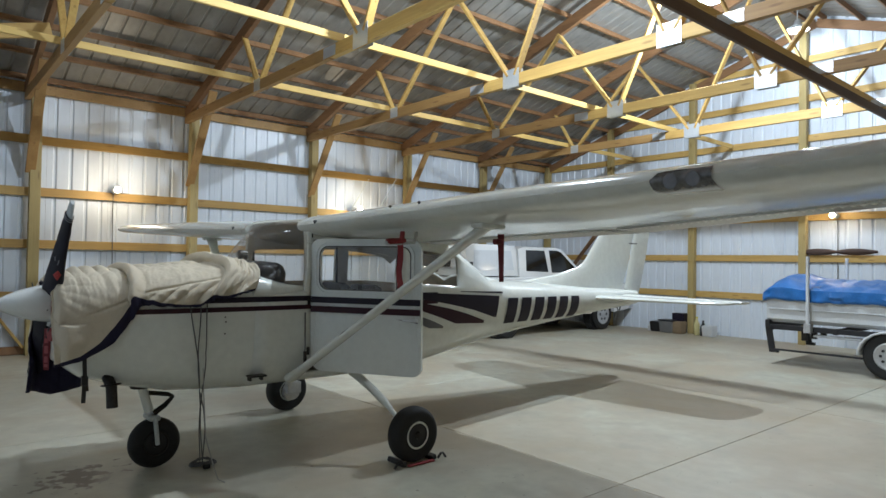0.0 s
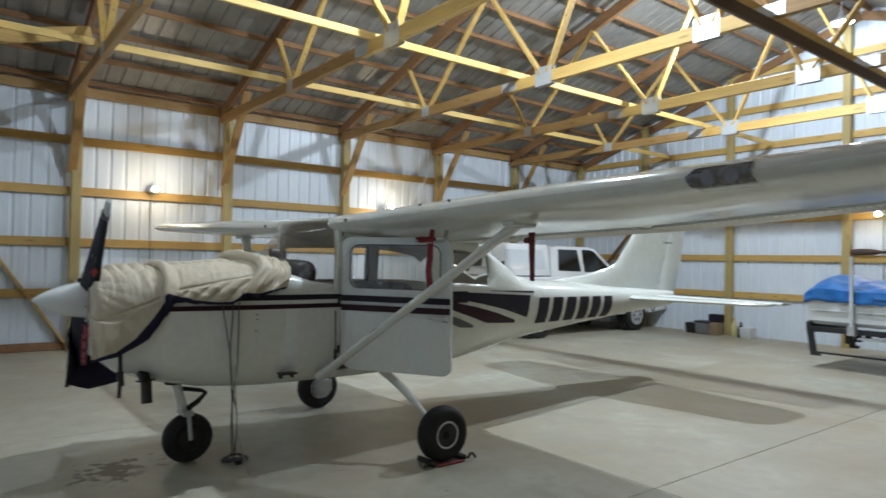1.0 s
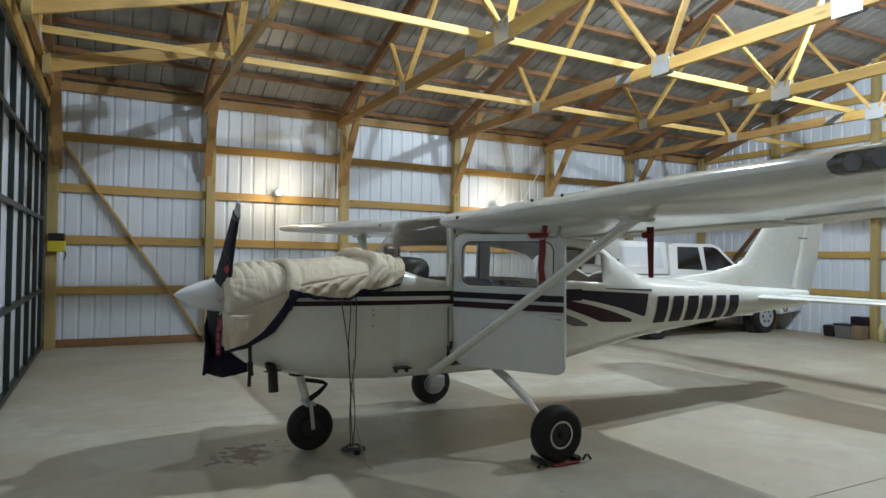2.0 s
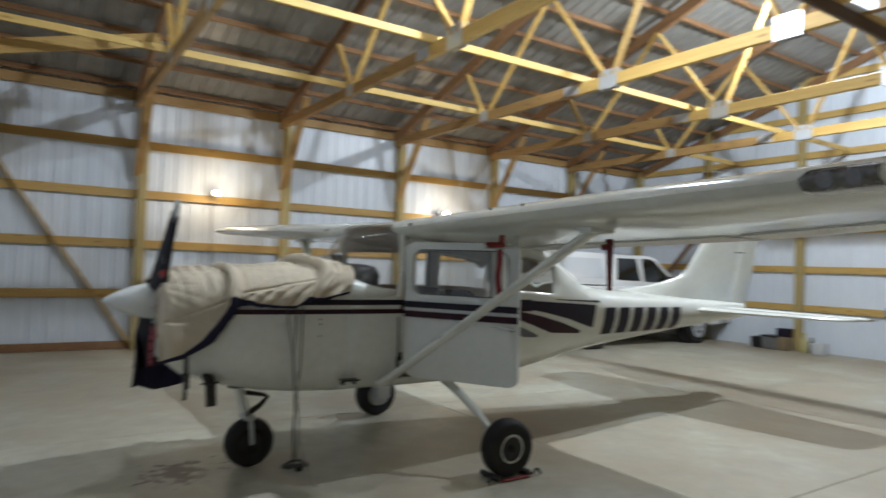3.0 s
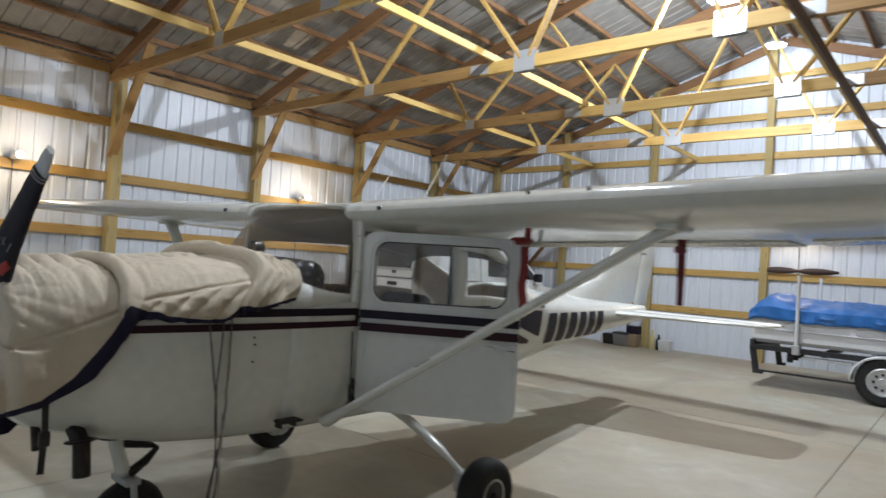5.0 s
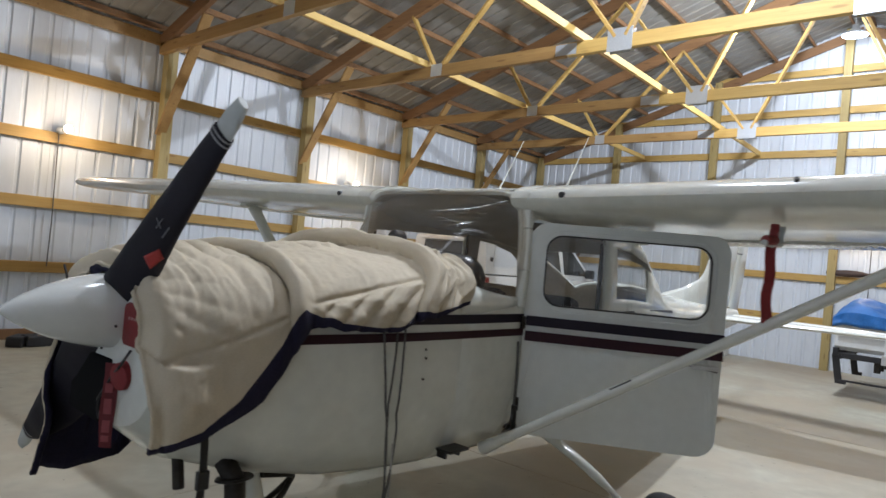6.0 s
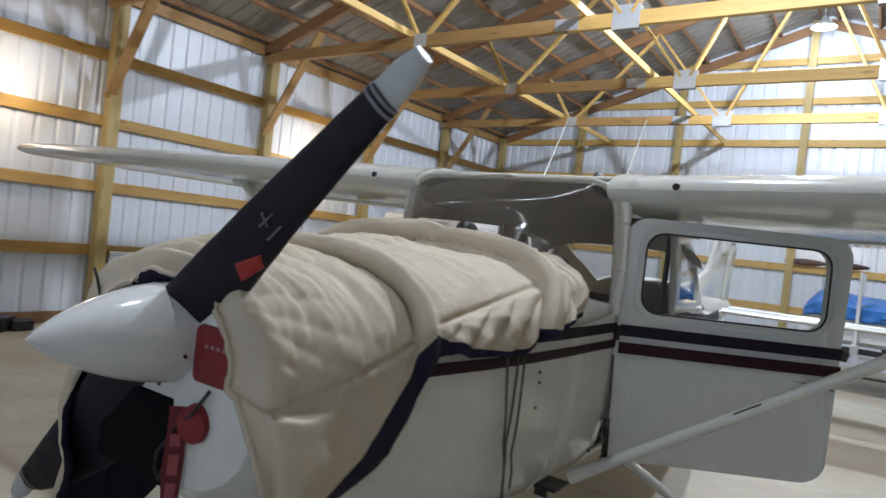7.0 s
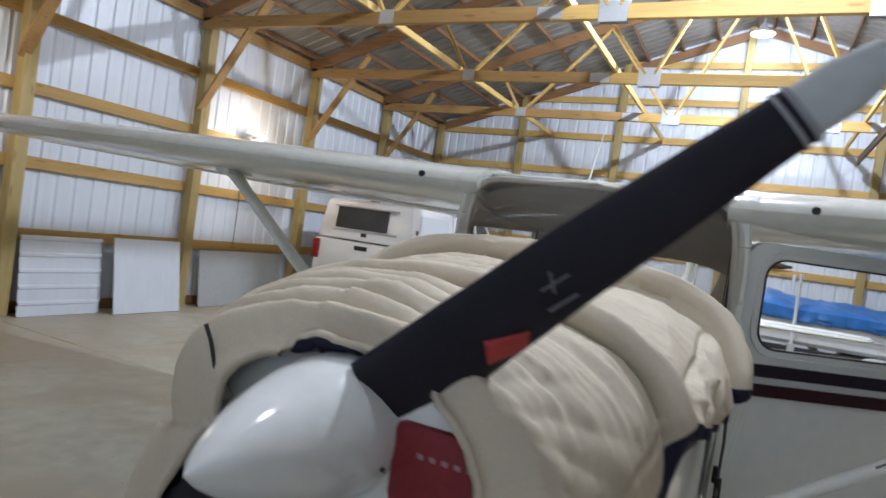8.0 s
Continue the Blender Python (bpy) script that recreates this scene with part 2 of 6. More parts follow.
def beam(bm, a, b, w, h, up=(0, 0, 1), bevel=0.004):
    """A board from a to b, w wide across and h high along up."""
    a, b = Vector(a), Vector(b)
    d = b - a
    x = d.normalized()
    y = Vector(up).cross(x).normalized()
    z = x.cross(y)
    m = Matrix((x, y, z)).transposed().to_4x4()
    m.translation = (a + b) / 2
    r = bmesh.ops.create_cube(bm, size=1.0, matrix=m @ Matrix.Diagonal((d.length, w, h, 1)))
    if bevel:
        es = list({e for v in r["verts"] for e in v.link_edges})
        bmesh.ops.bevel(bm, geom=es, offset=bevel, segments=1, affect="EDGES")
    return r


def tube(bm, pts, r, seg=10, caps=True):
    """A round tube along points; r is one radius or one for each point."""
    pts = [Vector(p) for p in pts]
    rings = []
    ref = Vector((0.31, 0.17, 0.93)).normalized()
    for i, p in enumerate(pts):
        d = (pts[min(i + 1, len(pts) - 1)] - pts[max(i - 1, 0)]).normalized()
        u = d.cross(ref).normalized()
        v = d.cross(u)
        q = r[i] if isinstance(r, (list, tuple)) else r
        rings.append([bm.verts.new(p + q * (math.cos(k * 2 * math.pi / seg) * u + math.sin(k * 2 * math.pi / seg) * v)) for k in range(seg)])
    skin(bm, rings, True)
    if caps:
        bm.faces.new(rings[0][::-1])
        bm.faces.new(rings[-1])
    return rings


def skin(bm, rings, closed):
    out = []
    for a, b in zip(rings, rings[1:]):
        n = len(a)
        for k in range(n if closed else n - 1):
            out.append(bm.faces.new((a[k], a[(k + 1) % n], b[(k + 1) % n], b[k])))
    return out


def lathe(bm, profile, at, axis, seg=32):
    """Turns (distance along axis, radius) pairs round an axis through at."""
    at, x = Vector(at), Vector(axis).normalized()
    u = x.orthogonal().normalized()
    v = x.cross(u)
    rings = []
    for d, r in profile:
        rings.append([bm.verts.new(at + d * x + max(r, 0.0005) * (math.cos(k * 2 * math.pi / seg) * u + math.sin(k * 2 * math.pi / seg) * v)) for k in range(seg)])
    skin(bm, rings, True)
    bm.faces.new(rings[0][::-1])
    bm.faces.new(rings[-1])


def thing(name, at=(0, 0, 0), label="", category="", group="", kind=""):
    ob = new(name)
    ob.empty_display_size = 0.2
    ob.location = at
    return tagged(ob, label, category, group, kind)


def root_place(ob):
    p = Vector((0, 0, 0))
    while ob:
        p += ob.location
        ob = ob.parent
    return p


def solid(name, bm, mats, smooth=False, angle=0.6):
    """A mesh object out of a bmesh."""
    bmesh.ops.recalc_face_normals(bm, faces=bm.faces)
    me = bpy.data.meshes.new(name)
    bm.to_mesh(me)
    bm.free()
    for m in mats if isinstance(mats, (list, tuple)) else [mats]:
        me.materials.append(m)
    if smooth:
        for p in me.polygons:
            p.use_smooth = True
        me.set_sharp_from_angle(angle=angle)
    return new(name, me)


def part(name, bm, mats, parent, label="", smooth=False, angle=0.6):
    """A bmesh in world places as one mesh under a thing or a part."""
    bmesh.ops.translate(bm, verts=bm.verts, vec=-root_place(parent))
    ob = solid(name, bm, mats, smooth, angle)
    ob.parent = parent
    return tagged(ob, label)


def whole(name, bm, mats, at, label, category, group="", kind="", smooth=False):
    """A thing of one mesh with its origin at its base."""
    bmesh.ops.translate(bm, verts=bm.verts, vec=-Vector(at))
    ob = solid(name, bm, mats, smooth)
    ob.location = at
    return tagged(ob, label, category, group, kind)


def piece(name, mesh, parent, at, turn=None):
    """One of many alike pieces on a shared mesh."""
    ob = new(name, mesh)
    ob.parent = parent
    m = Matrix.Translation(Vector(at) - root_place(parent))
    ob.matrix_basis = m @ turn if turn else m
    return ob


def mesh_of(name, bm, mats):
    bmesh.ops.recalc_face_normals(bm, faces=bm.faces)
    me = bpy.data.meshes.new(name)
    bm.to_mesh(me)
    bm.free()
    for m in mats if isinstance(mats, (list, tuple)) else [mats]:
        me.materials.append(m)
    return me


def lerp_table(table, x):
    """Values of a table of rows (x, a, b, ...) at x, smoothly between rows."""
    if x <= table[0][0]:
        return table[0][1:]
    for a, b in zip(table, table[1:]):
        if x <= b[0]:
            t = (x - a[0]) / (b[0] - a[0])
            return tuple(p + (q - p) * t for p, q in zip(a[1:], b[1:]))
    return table[-1][1:]


# ---- hangar shell ----
X0, X1 = -1.25, 13.78      # door wall, far gable wall
YL, YR = 6.98, -7.30       # side walls (outer sheet)
RIDGE_Y = -0.16
EAVE, RIDGE = 4.36, 6.72   # underside of the roof sheet
POSTS_X = [1.22 + 2.47 * i for i in range(5)]
GIRTS = (0.92, 1.75, 2.59, 3.42)


def ribbed(width, height, mt=None):
    """A steel cladding sheet in x and z with trapezoid ribs towards -y."""
    bm = bmesh.new()
    xs = []
    n = 4
    p = width / n
    for i in range(n):
        a = i * p
        xs += [(a, 0), (a + p * 0.36, 0), (a + p * 0.44, 0.018), (a + p * 0.56, 0.018), (a + p * 0.64, 0)]
    xs.append((width, 0))
    low = [bm.verts.new((x, d, 0)) for x, d in xs]
    top = [bm.verts.new((x, d, height)) for x, d in xs]
    skin(bm, [low, top], False)
    r = bmesh.ops.extrude_face_region(bm, geom=bm.faces[:])
    vs = [v for v in r["geom"] if isinstance(v, bmesh.types.BMVert)]
    bmesh.ops.translate(bm, verts=vs, vec=(0, 0.004, 0))
    return mesh_of("sheet", bm, mt or SHEET)


def slab_floor():
    floor = thing("floor", (0, 0, 0), "pale worn concrete hangar floor with saw-cut joints", "floor", kind="structure")
    xs = [-1.6, 3.58, 7.24, 10.90, 14.2]
    ys = [-7.7, -6.06, -2.40, 1.26, 4.92, 7.3]
    for a, b in zip(xs, xs[1:]):
        for c, d in zip(ys, ys[1:]):
            bm = bmesh.new()
            box(bm, (a + 0.003, c + 0.003, -0.15), (b - 0.003, d - 0.003, 0), 0.004)
            part("slab", bm, CONCRETE, floor)
    bm = bmesh.new()
    box(bm, (-60, -60, -0.3), (70, 60, -0.16))
    tagged(solid("ground", bm, material("dark_soil", (0.08, 0.07, 0.05), 0.9)), "bare dark earth below the concrete slab", "ground", kind="structure")


def walls():
    side = ribbed(0.914, EAVE + 0.02)
    # unseen right wall gets a darker grey to cut light bounced onto the near side
    bare = ribbed(0.914, EAVE + 0.02, material("low_bounce_wall_sheet", (0.30, 0.31, 0.32), 0.5, metal=0.0, vary=0.15, scale=2, fine=20))
    for name, y, sgn in (("wall_left", YL, 1), ("wall_right", YR, -1)):
        w = thing(name, (0, y, 0), "white ribbed steel wall on yellow pine girts and posts" if sgn > 0 else "unseen ribbed steel wall, greyed to cut bounced light, on yellow pine girts", "wall", kind="structure")
        x = X0 - 0.1
        while x < X1:
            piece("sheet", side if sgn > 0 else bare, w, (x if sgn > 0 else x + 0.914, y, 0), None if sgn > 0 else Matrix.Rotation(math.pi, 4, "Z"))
            x += 0.916
        for z in GIRTS:
            for a, b in zip([X0] + POSTS_X + [X1], POSTS_X + [X1]):
                bm = bmesh.new()
                beam(bm, (a + 0.002, y - sgn * 0.05, z), (b - 0.002, y - sgn * 0.05, z + random.uniform(-0.01, 0.01)), 0.04, 0.14, (0, 0, 1))
                part("girt", bm, PINE_X, w)
        bm = bmesh.new()
        beam(bm, (X0, y - sgn * 0.06, 4.24), (X1, y - sgn * 0.06, 4.24), 0.04, 0.16)
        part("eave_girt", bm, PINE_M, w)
        bm = bmesh.new()
        beam(bm, (X0, y - sgn * 0.05, 0.07), (X1, y - sgn * 0.05, 0.07), 0.04, 0.13)
        part("skirt_board", bm, PINE_D, w)
        for x in [X0 + 0.1] + POSTS_X + [X1 - 0.1]:
            bm = bmesh.new()
            beam(bm, (x, y - sgn * 0.145, 0), (x, y - sgn * 0.145, 4.3), 0.15, 0.15, (1, 0, 0))
            part("post", bm, PINE_Z, w)
        bm = bmesh.new()
        beam(bm, (X0 + 0.12, y - sgn * 0.095, 3.45), (POSTS_X[0] - 0.1, y - sgn * 0.095, 0.12), 0.04, 0.14, (0, 1, 0))
        part("diagonal_brace", bm, PINE_X, w)
    # far gable wall
    w = thing("wall_far", (X1, 0, 0), "white ribbed steel gable wall on pine framing", "wall", kind="structure")
    y = YL
    while y > YR:
        top = EAVE + (RIDGE - EAVE) * (1 - abs(y - 0.457 - RIDGE_Y) / 7.14) + 0.15
        piece("sheet", ribbed(0.914, top), w, (X1, y, 0), Matrix.Rotation(-math.pi / 2, 4, "Z"))
        y -= 0.916
    for z in GIRTS + (4.22, 5.05, 5.85):
        half = 7.1 if z < 4.3 else (RIDGE - z) * 3.02
        bm = bmesh.new()
        beam(bm, (X1 - 0.05, RIDGE_Y - half, z), (X1 - 0.05, RIDGE_Y + half, z), 0.04, 0.14)
        part("girt", bm, PINE_Y, w)
    for y in (4.69, 2.44, 0.05, -2.4, -4.8):
        top = EAVE + (RIDGE - EAVE) * (1 - abs(y - RIDGE_Y) / 7.14) - 0.05
        bm = bmesh.new()
        beam(bm, (X1 - 0.145, y, 0), (X1 - 0.145, y, top), 0.14, 0.14, (1, 0, 0))
        part("post", bm, PINE_Z, w)
    # a raking top chord closes the gable
    for s in (1, -1):
        bm = bmesh.new()
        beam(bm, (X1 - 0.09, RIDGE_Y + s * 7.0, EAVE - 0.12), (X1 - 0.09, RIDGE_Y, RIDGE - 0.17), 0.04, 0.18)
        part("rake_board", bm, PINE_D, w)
    # near gable with the folding hangar door
    w = thing("wall_door", (X0, 0, 0), "white sheeted hangar door on a dark steel grid", "hangar door", kind="structure")
    bm = bmesh.new()
    box(bm, (X0 - 0.09, -6.9, 0.02), (X0 - 0.05, 6.55, 3.8))
    part("door_sheet", bm, SHEET, w)
    steel = material("dark_green_door_steel", (0.02, 0.028, 0.026), 0.45, metal=0.3)
    y = -6.7
    while y < 6.6:
        bm = bmesh.new()
        box(bm, (X0 - 0.046, y - 0.025, 0.02), (X0 + 0.005, y + 0.025, 3.8), 0.003)
        part("door_stile", bm, steel, w)
        y += 0.883
    for z in (0.06, 0.95, 2.05, 2.95, 3.72):
        bm = bmesh.new()
        box(bm, (X0 - 0.048, -6.8, z - 0.03), (X0 + 0.012, 6.55, z + 0.03), 0.003)
        part("door_rail", bm, steel, w)
    bm = bmesh.new()
    box(bm, (X0 - 0.1, YR, 3.84), (X0 - 0.06, YL, 6.9))
    part("gable_sheet", bm, SHEET, w)
    bm = bmesh.new()
    box(bm, (X0 - 0.055, YR + 0.2, 3.82), (X0 + 0.03, YL - 0.2, 4.12), 0.004)
    part("door_header", bm, PINE_Y, w)
    for s, y in ((1, YL), (-1, YR)):
        bm = bmesh.new()
        box(bm, (X0 - 0.1, min(y, y - s * 0.42), 0), (X0 - 0.06, max(y, y - s * 0.42), 3.85))
        part("side_sheet", bm, SHEET, w)
    # electric box on the corner post
    bm = bmesh.new()
    box(bm, (X0 + 0.05, 6.60, 1.55), (X0 + 0.30, 6.72, 1.72), 0.012)
    b = whole("charger_box", bm, YELLOW, (X0 + 0.17, 6.66, 1.55), "yellow battery charger hanging on the corner post", "charger")
    bm = bmesh.new()
    box(bm, (X0 + 0.06, 6.59, 1.722), (X0 + 0.29, 6.725, 1.84), 0.02)
    part("cap", bm, BLACK, b, "black plastic top")
    bm = bmesh.new()
    tube(bm, [(X0 + 0.28, 6.62, 1.6), (X0 + 0.31, 6.6, 1.5), (X0 + 0.28, 6.6, 1.42)], 0.008, 6)
    part("lead", bm, BLACK, b)


def roof():
    slope = math.atan2(RIDGE - EAVE, 7.14)
    bm = bmesh.new()
    # ribbed sheets over both slopes
    n = 64
    p = (X1 - X0 + 0.4) / n
    for s in (1, -1):
        rows = []
        for k in range(7):
            u = k / 6
            y = RIDGE_Y + s * 7.3 * (1 - u)
            z = EAVE + 0.02 + (RIDGE - EAVE) * (1 - (1 - u) * 7.3 / 7.14)
            row = []
            for i in range(n):
                a = X0 - 0.2 + i * p
                for f, d in ((0, 0), (0.40, 0), (0.46, -0.018), (0.56, -0.018), (0.62, 0)):
                    row.append(bm.verts.new((a + f * p, y, z - d * 1.0)))
            rows.append(row)
        skin(bm, rows, False)
    r = solid("ceiling", bm, ROOFING)
    tagged(r, "bare ribbed steel roof sheets seen from below", "roof", kind="structure")
    sm = r.modifiers.new("thick", "SOLIDIFY")
    sm.thickness = 0.006
    # purlins
    pur = thing("roof_purlins", (0, RIDGE_Y, EAVE), "pine purlins running under the roof sheets", "purlins", kind="structure")
    for s in (1, -1):
        for k in range(11):
            d = 0.15 + k * 0.68
            y = RIDGE_Y + s * d
            z = RIDGE - (RIDGE - EAVE) * d / 7.14 - 0.05
            bm = bmesh.new()
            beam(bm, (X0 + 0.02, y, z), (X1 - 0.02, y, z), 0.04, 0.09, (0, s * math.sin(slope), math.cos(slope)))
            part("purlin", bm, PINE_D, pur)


TRUSS_Z = 4.10   # centre of the bottom chord


def top_chord_z(y):
    return RIDGE - 0.20 - (RIDGE - EAVE) * abs(y - RIDGE_Y) / 7.14


def truss(x):
    t = thing("roof_truss", (x, RIDGE_Y, TRUSS_Z), "yellow pine roof truss with galvanised gusset plates", "roof truss", "roof trusses")
    # bottom chord in three lengths
    for a, b in ((6.86, 1.72), (1.70, -2.05), (-2.07, -7.18)):
        bm = bmesh.new()
        beam(bm, (x, a, TRUSS_Z), (x, b, TRUSS_Z), 0.076, 0.155)
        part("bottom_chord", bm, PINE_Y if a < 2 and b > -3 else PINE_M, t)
    for s in (1, -1):
        bm = bmesh.new()
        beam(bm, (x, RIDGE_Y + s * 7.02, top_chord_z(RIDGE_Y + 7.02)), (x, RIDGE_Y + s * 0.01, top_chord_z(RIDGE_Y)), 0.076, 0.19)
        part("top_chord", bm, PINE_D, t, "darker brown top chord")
        low = (1.19, 3.93)
        top = (0.06, 2.40, 4.5)
        for i, (b, c) in enumerate(((low[0], top[0]), (low[0], top[1]), (low[1], top[1]), (low[1], top[2]))):
            yb = RIDGE_Y + s * (b + (-0.06 if i in (0, 2) else 0.06))
            yt = RIDGE_Y + s * c
            bm = bmesh.new()
            beam(bm, (x, yb, TRUSS_Z + 0.06), (x, yt, top_chord_z(yt) - 0.06), 0.038, 0.10 if i < 2 else 0.085, (1, 0, 0))
            part("web", bm, PINE_Y, t)
        # plates over the joints, both faces
        for y, z, w, h in ((RIDGE_Y + s * 1.19, TRUSS_Z + 0.02, 0.30, 0.26), (RIDGE_Y + s * 3.93, TRUSS_Z + 0.01, 0.20, 0.17), (RIDGE_Y + s * 1.87, TRUSS_Z, 0.28, 0.13)):
            for f in (-1, 1):
                bm = bmesh.new()
                box(bm, (x + f * 0.0415 - 0.002, y - w / 2, z - h / 2), (x + f * 0.0415 + 0.002, y + w / 2, z + h / 2))
                part("gusset_plate", bm, PLATE, t)
        # knee brace to the wall post
        yw = YL - 0.22 if s > 0 else YR + 0.22
        bm = bmesh.new()
        beam(bm, (x + 0.06, yw + s * 0.05, 2.88), (x + 0.06, yw - s * 1.02, 4.42), 0.04, 0.14, (1, 0, 0))
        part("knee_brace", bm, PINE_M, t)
    return t


def framing():
    for x in POSTS_X:
        truss(x - 0.13)
    truss(X0 + 0.10)
    for y, lo, hi in ((1.50, X0 + 0.1, X1 - 0.2), (3.98, X0 + 0.1, X1 - 0.2), (-1.82, X0 + 0.1, X1 - 0.2), (-4.3, X0 + 0.1, X1 - 0.2)):
        bm = bmesh.new()
        beam(bm, (lo, y, TRUSS_Z + 0.124), (hi, y, TRUSS_Z + 0.124), 0.04, 0.09)
        whole("runner_board", bm, PINE_LIT, (lo, y, TRUSS_Z + 0.08), "long yellow pine runner standing on edge on the truss chords, coloured as lamp-lit", "runner board", "runners on the trusses", "structure")
    # braces from the door header up to the first truss
    for y in (4.52, 2.30):
        br = thing("door_brace", (-1.1, y, 3.9), "yellow pine brace from the door header to the first truss", "brace", "door header braces", "structure")
        bm = bmesh.new()
        beam(bm, (-1.08, y, 3.93), (1.02, y - 0.12, 4.46), 0.045, 0.18)
        part("board", bm, PINE_X, br)
        bm = bmesh.new()
        box(bm, (-1.14, y - 0.11, 3.80), (-1.05, y + 0.11, 4.08), 0.004)
        part("end_block", bm, PINE_Z, br)
    bm = bmesh.new()
    beam(bm, (1.0, -2.02, TRUSS_Z - 0.145), (13.2, -2.02, TRUSS_Z - 0.145), 0.04, 0.13)
    whole("brace_board", bm, wood("dark_brown_board", (0.13, 0.075, 0.04), (0.07, 0.04, 0.022), axis=0), (1.0, -2.02, TRUSS_Z - 0.21), "dark brown board nailed below the truss chords", "brace board", kind="structure")


def high_bay(at, power, deep):
    """A hanging lamp; the deep one is added fill, with a skirt that keeps its light off the upper walls."""
    t = thing("high_bay_lamp", (at[0], at[1], at[2]), "lit white LED lamp hung under the ridge", "ceiling lamp", "lamps under the ridge")
    bm = bmesh.new()
    lathe(bm, [(0, 0.09), (0.05, 0.10), (0.10, 0.06), (0.16, 0.05)], at, (0, 0, 1), 20)
    part("housing", bm, GALV, t, smooth=True)
    bm = bmesh.new()
    rim, flare = (-0.235, 0.25) if deep else (-0.03, 0.215)
    lathe(bm, [(0.045, 0.10), (0.02, 0.17), (rim, flare), (rim - 0.003, flare - 0.005), (0.012, 0.165), (0.035, 0.10)], at, (0, 0, 1), 28)
    part("reflector", bm, BOATWHITE, t, "white dished reflector", smooth=True)
    bm = bmesh.new()
    lathe(bm, [(-0.012, 0.075), (-0.004, 0.085)], at, (0, 0, 1), 20)
    part("lens", bm, LEDGLOW, t, "glowing lens")
    bm = bmesh.new()
    tube(bm, [(at[0], at[1], at[2] + 0.15), (at[0], at[1], min(at[2] + 1.1, RIDGE - 0.02))], 0.012, 8)
    part("stem", bm, GALV, t)
    lamp("high_bay_light", "POINT", (at[0], at[1], at[2] - 0.13), power, LED, 0.06)


def wall_lamp(at, out=(0, -1, 0), power=25):
    o = Vector(out)
    a = Vector(at)
    t = thing("wall_lamp", at, "lit bare bulb in a lampholder on a wall girt", "wall lamp", "bulbs along the walls")
    bm = bmesh.new()
    lathe(bm, [(0.30, 0.045), (0.26, 0.05), (0.22, 0.05), (0.18, 0.03)], a, -o, 16)
    lathe(bm, [(0.215, 0.02), (0.05, 0.022)], a, -o, 12)
    part("holder", bm, BOATWHITE, t)
    bm = bmesh.new()
    lathe(bm, [(-0.055, 0.005), (-0.045, 0.03), (0, 0.05), (0.03, 0.035), (0.049, 0.018)], a, -o, 16)
    part("bulb", bm, BULB, t, "glowing bulb", smooth=True)
    bm = bmesh.new()
    w = a - 0.31 * o
    tube(bm, [w, w + Vector((0, 0, -0.4)), w + Vector((0.01, 0, -1.2)), w + Vector((0, 0, -1.75))], 0.007, 6)
    part("cable", bm, CABLE, t)
    lamp("bulb_light", "POINT", a + o * 0.10, power, WARM, 0.04)


slab_floor()
walls()
roof()
framing()
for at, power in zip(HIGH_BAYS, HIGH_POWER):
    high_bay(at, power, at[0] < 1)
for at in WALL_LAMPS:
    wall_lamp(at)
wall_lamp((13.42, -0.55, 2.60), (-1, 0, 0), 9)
# unseen right-wall bulbs, added as fill for the aeroplane's near side
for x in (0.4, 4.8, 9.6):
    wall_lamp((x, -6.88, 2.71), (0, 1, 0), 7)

# ---- the aeroplane ----
# rows: x, belly z, widest z, top z, half width, lower roundness, upper roundness
HULL = [
    (0.40, 0.90, 1.12, 1.36, 0.34, 2.4, 2.4),
    (0.44, 0.84, 1.12, 1.39, 0.39, 2.4, 2.4),
    (0.56, 0.74, 1.13, 1.42, 0.44, 2.5, 2.5),
    (0.80, 0.66, 1.15, 1.44, 0.50, 2.8, 2.7),
    (1.10, 0.60, 1.18, 1.46, 0.54, 3.2, 3.0),
    (1.35, 0.58, 1.22, 1.47, 0.56, 3.6, 3.2),
    (1.62, 0.57, 1.28, 1.48, 0.57, 4.0, 3.2),
    (2.03, 0.57, 1.33, 1.888, 0.575, 4.2, 9.0),
    (2.60, 0.57, 1.33, 1.925, 0.575, 4.2, 8.0),
    (3.00, 0.58, 1.33, 1.935, 0.565, 4.2, 5.0),
    (3.30, 0.60, 1.33, 1.92, 0.555, 4.0, 4.6),
    (3.65, 0.65, 1.31, 1.84, 0.53, 3.6, 4.0),
    (4.05, 0.71, 1.26, 1.58, 0.48, 3.2, 3.2),
    (4.25, 0.74, 1.22, 1.44, 0.45, 3.0, 2.8),
    (4.60, 0.78, 1.18, 1.40, 0.40, 2.8, 2.6),
    (5.40, 0.86, 1.14, 1.34, 0.30, 2.6, 2.5),
    (6.20, 0.93, 1.12, 1.28, 0.20, 2.5, 2.4),
    (7.00, 0.99, 1.12, 1.24, 0.11, 2.4, 2.4),
    (7.50, 1.03, 1.12, 1.21, 0.05, 2.2, 2.2),
]


def hull_side(x, z, out=0.0):
    """Half width of the hull at x and z."""
    zb, m, zt, hw, nl, nu = lerp_table(HULL, x)
    if z >= m:
        u = min(1, (z - m) / (zt - m + out))
        return (hw + out) * max(0, 1 - u ** nu) ** (1 / nu) * (1 - 0.05 * u)
    v = min(1, (m - z) / (m - zb + out))
    return (hw + out) * max(0, 1 - v ** nl) ** (1 / nl)


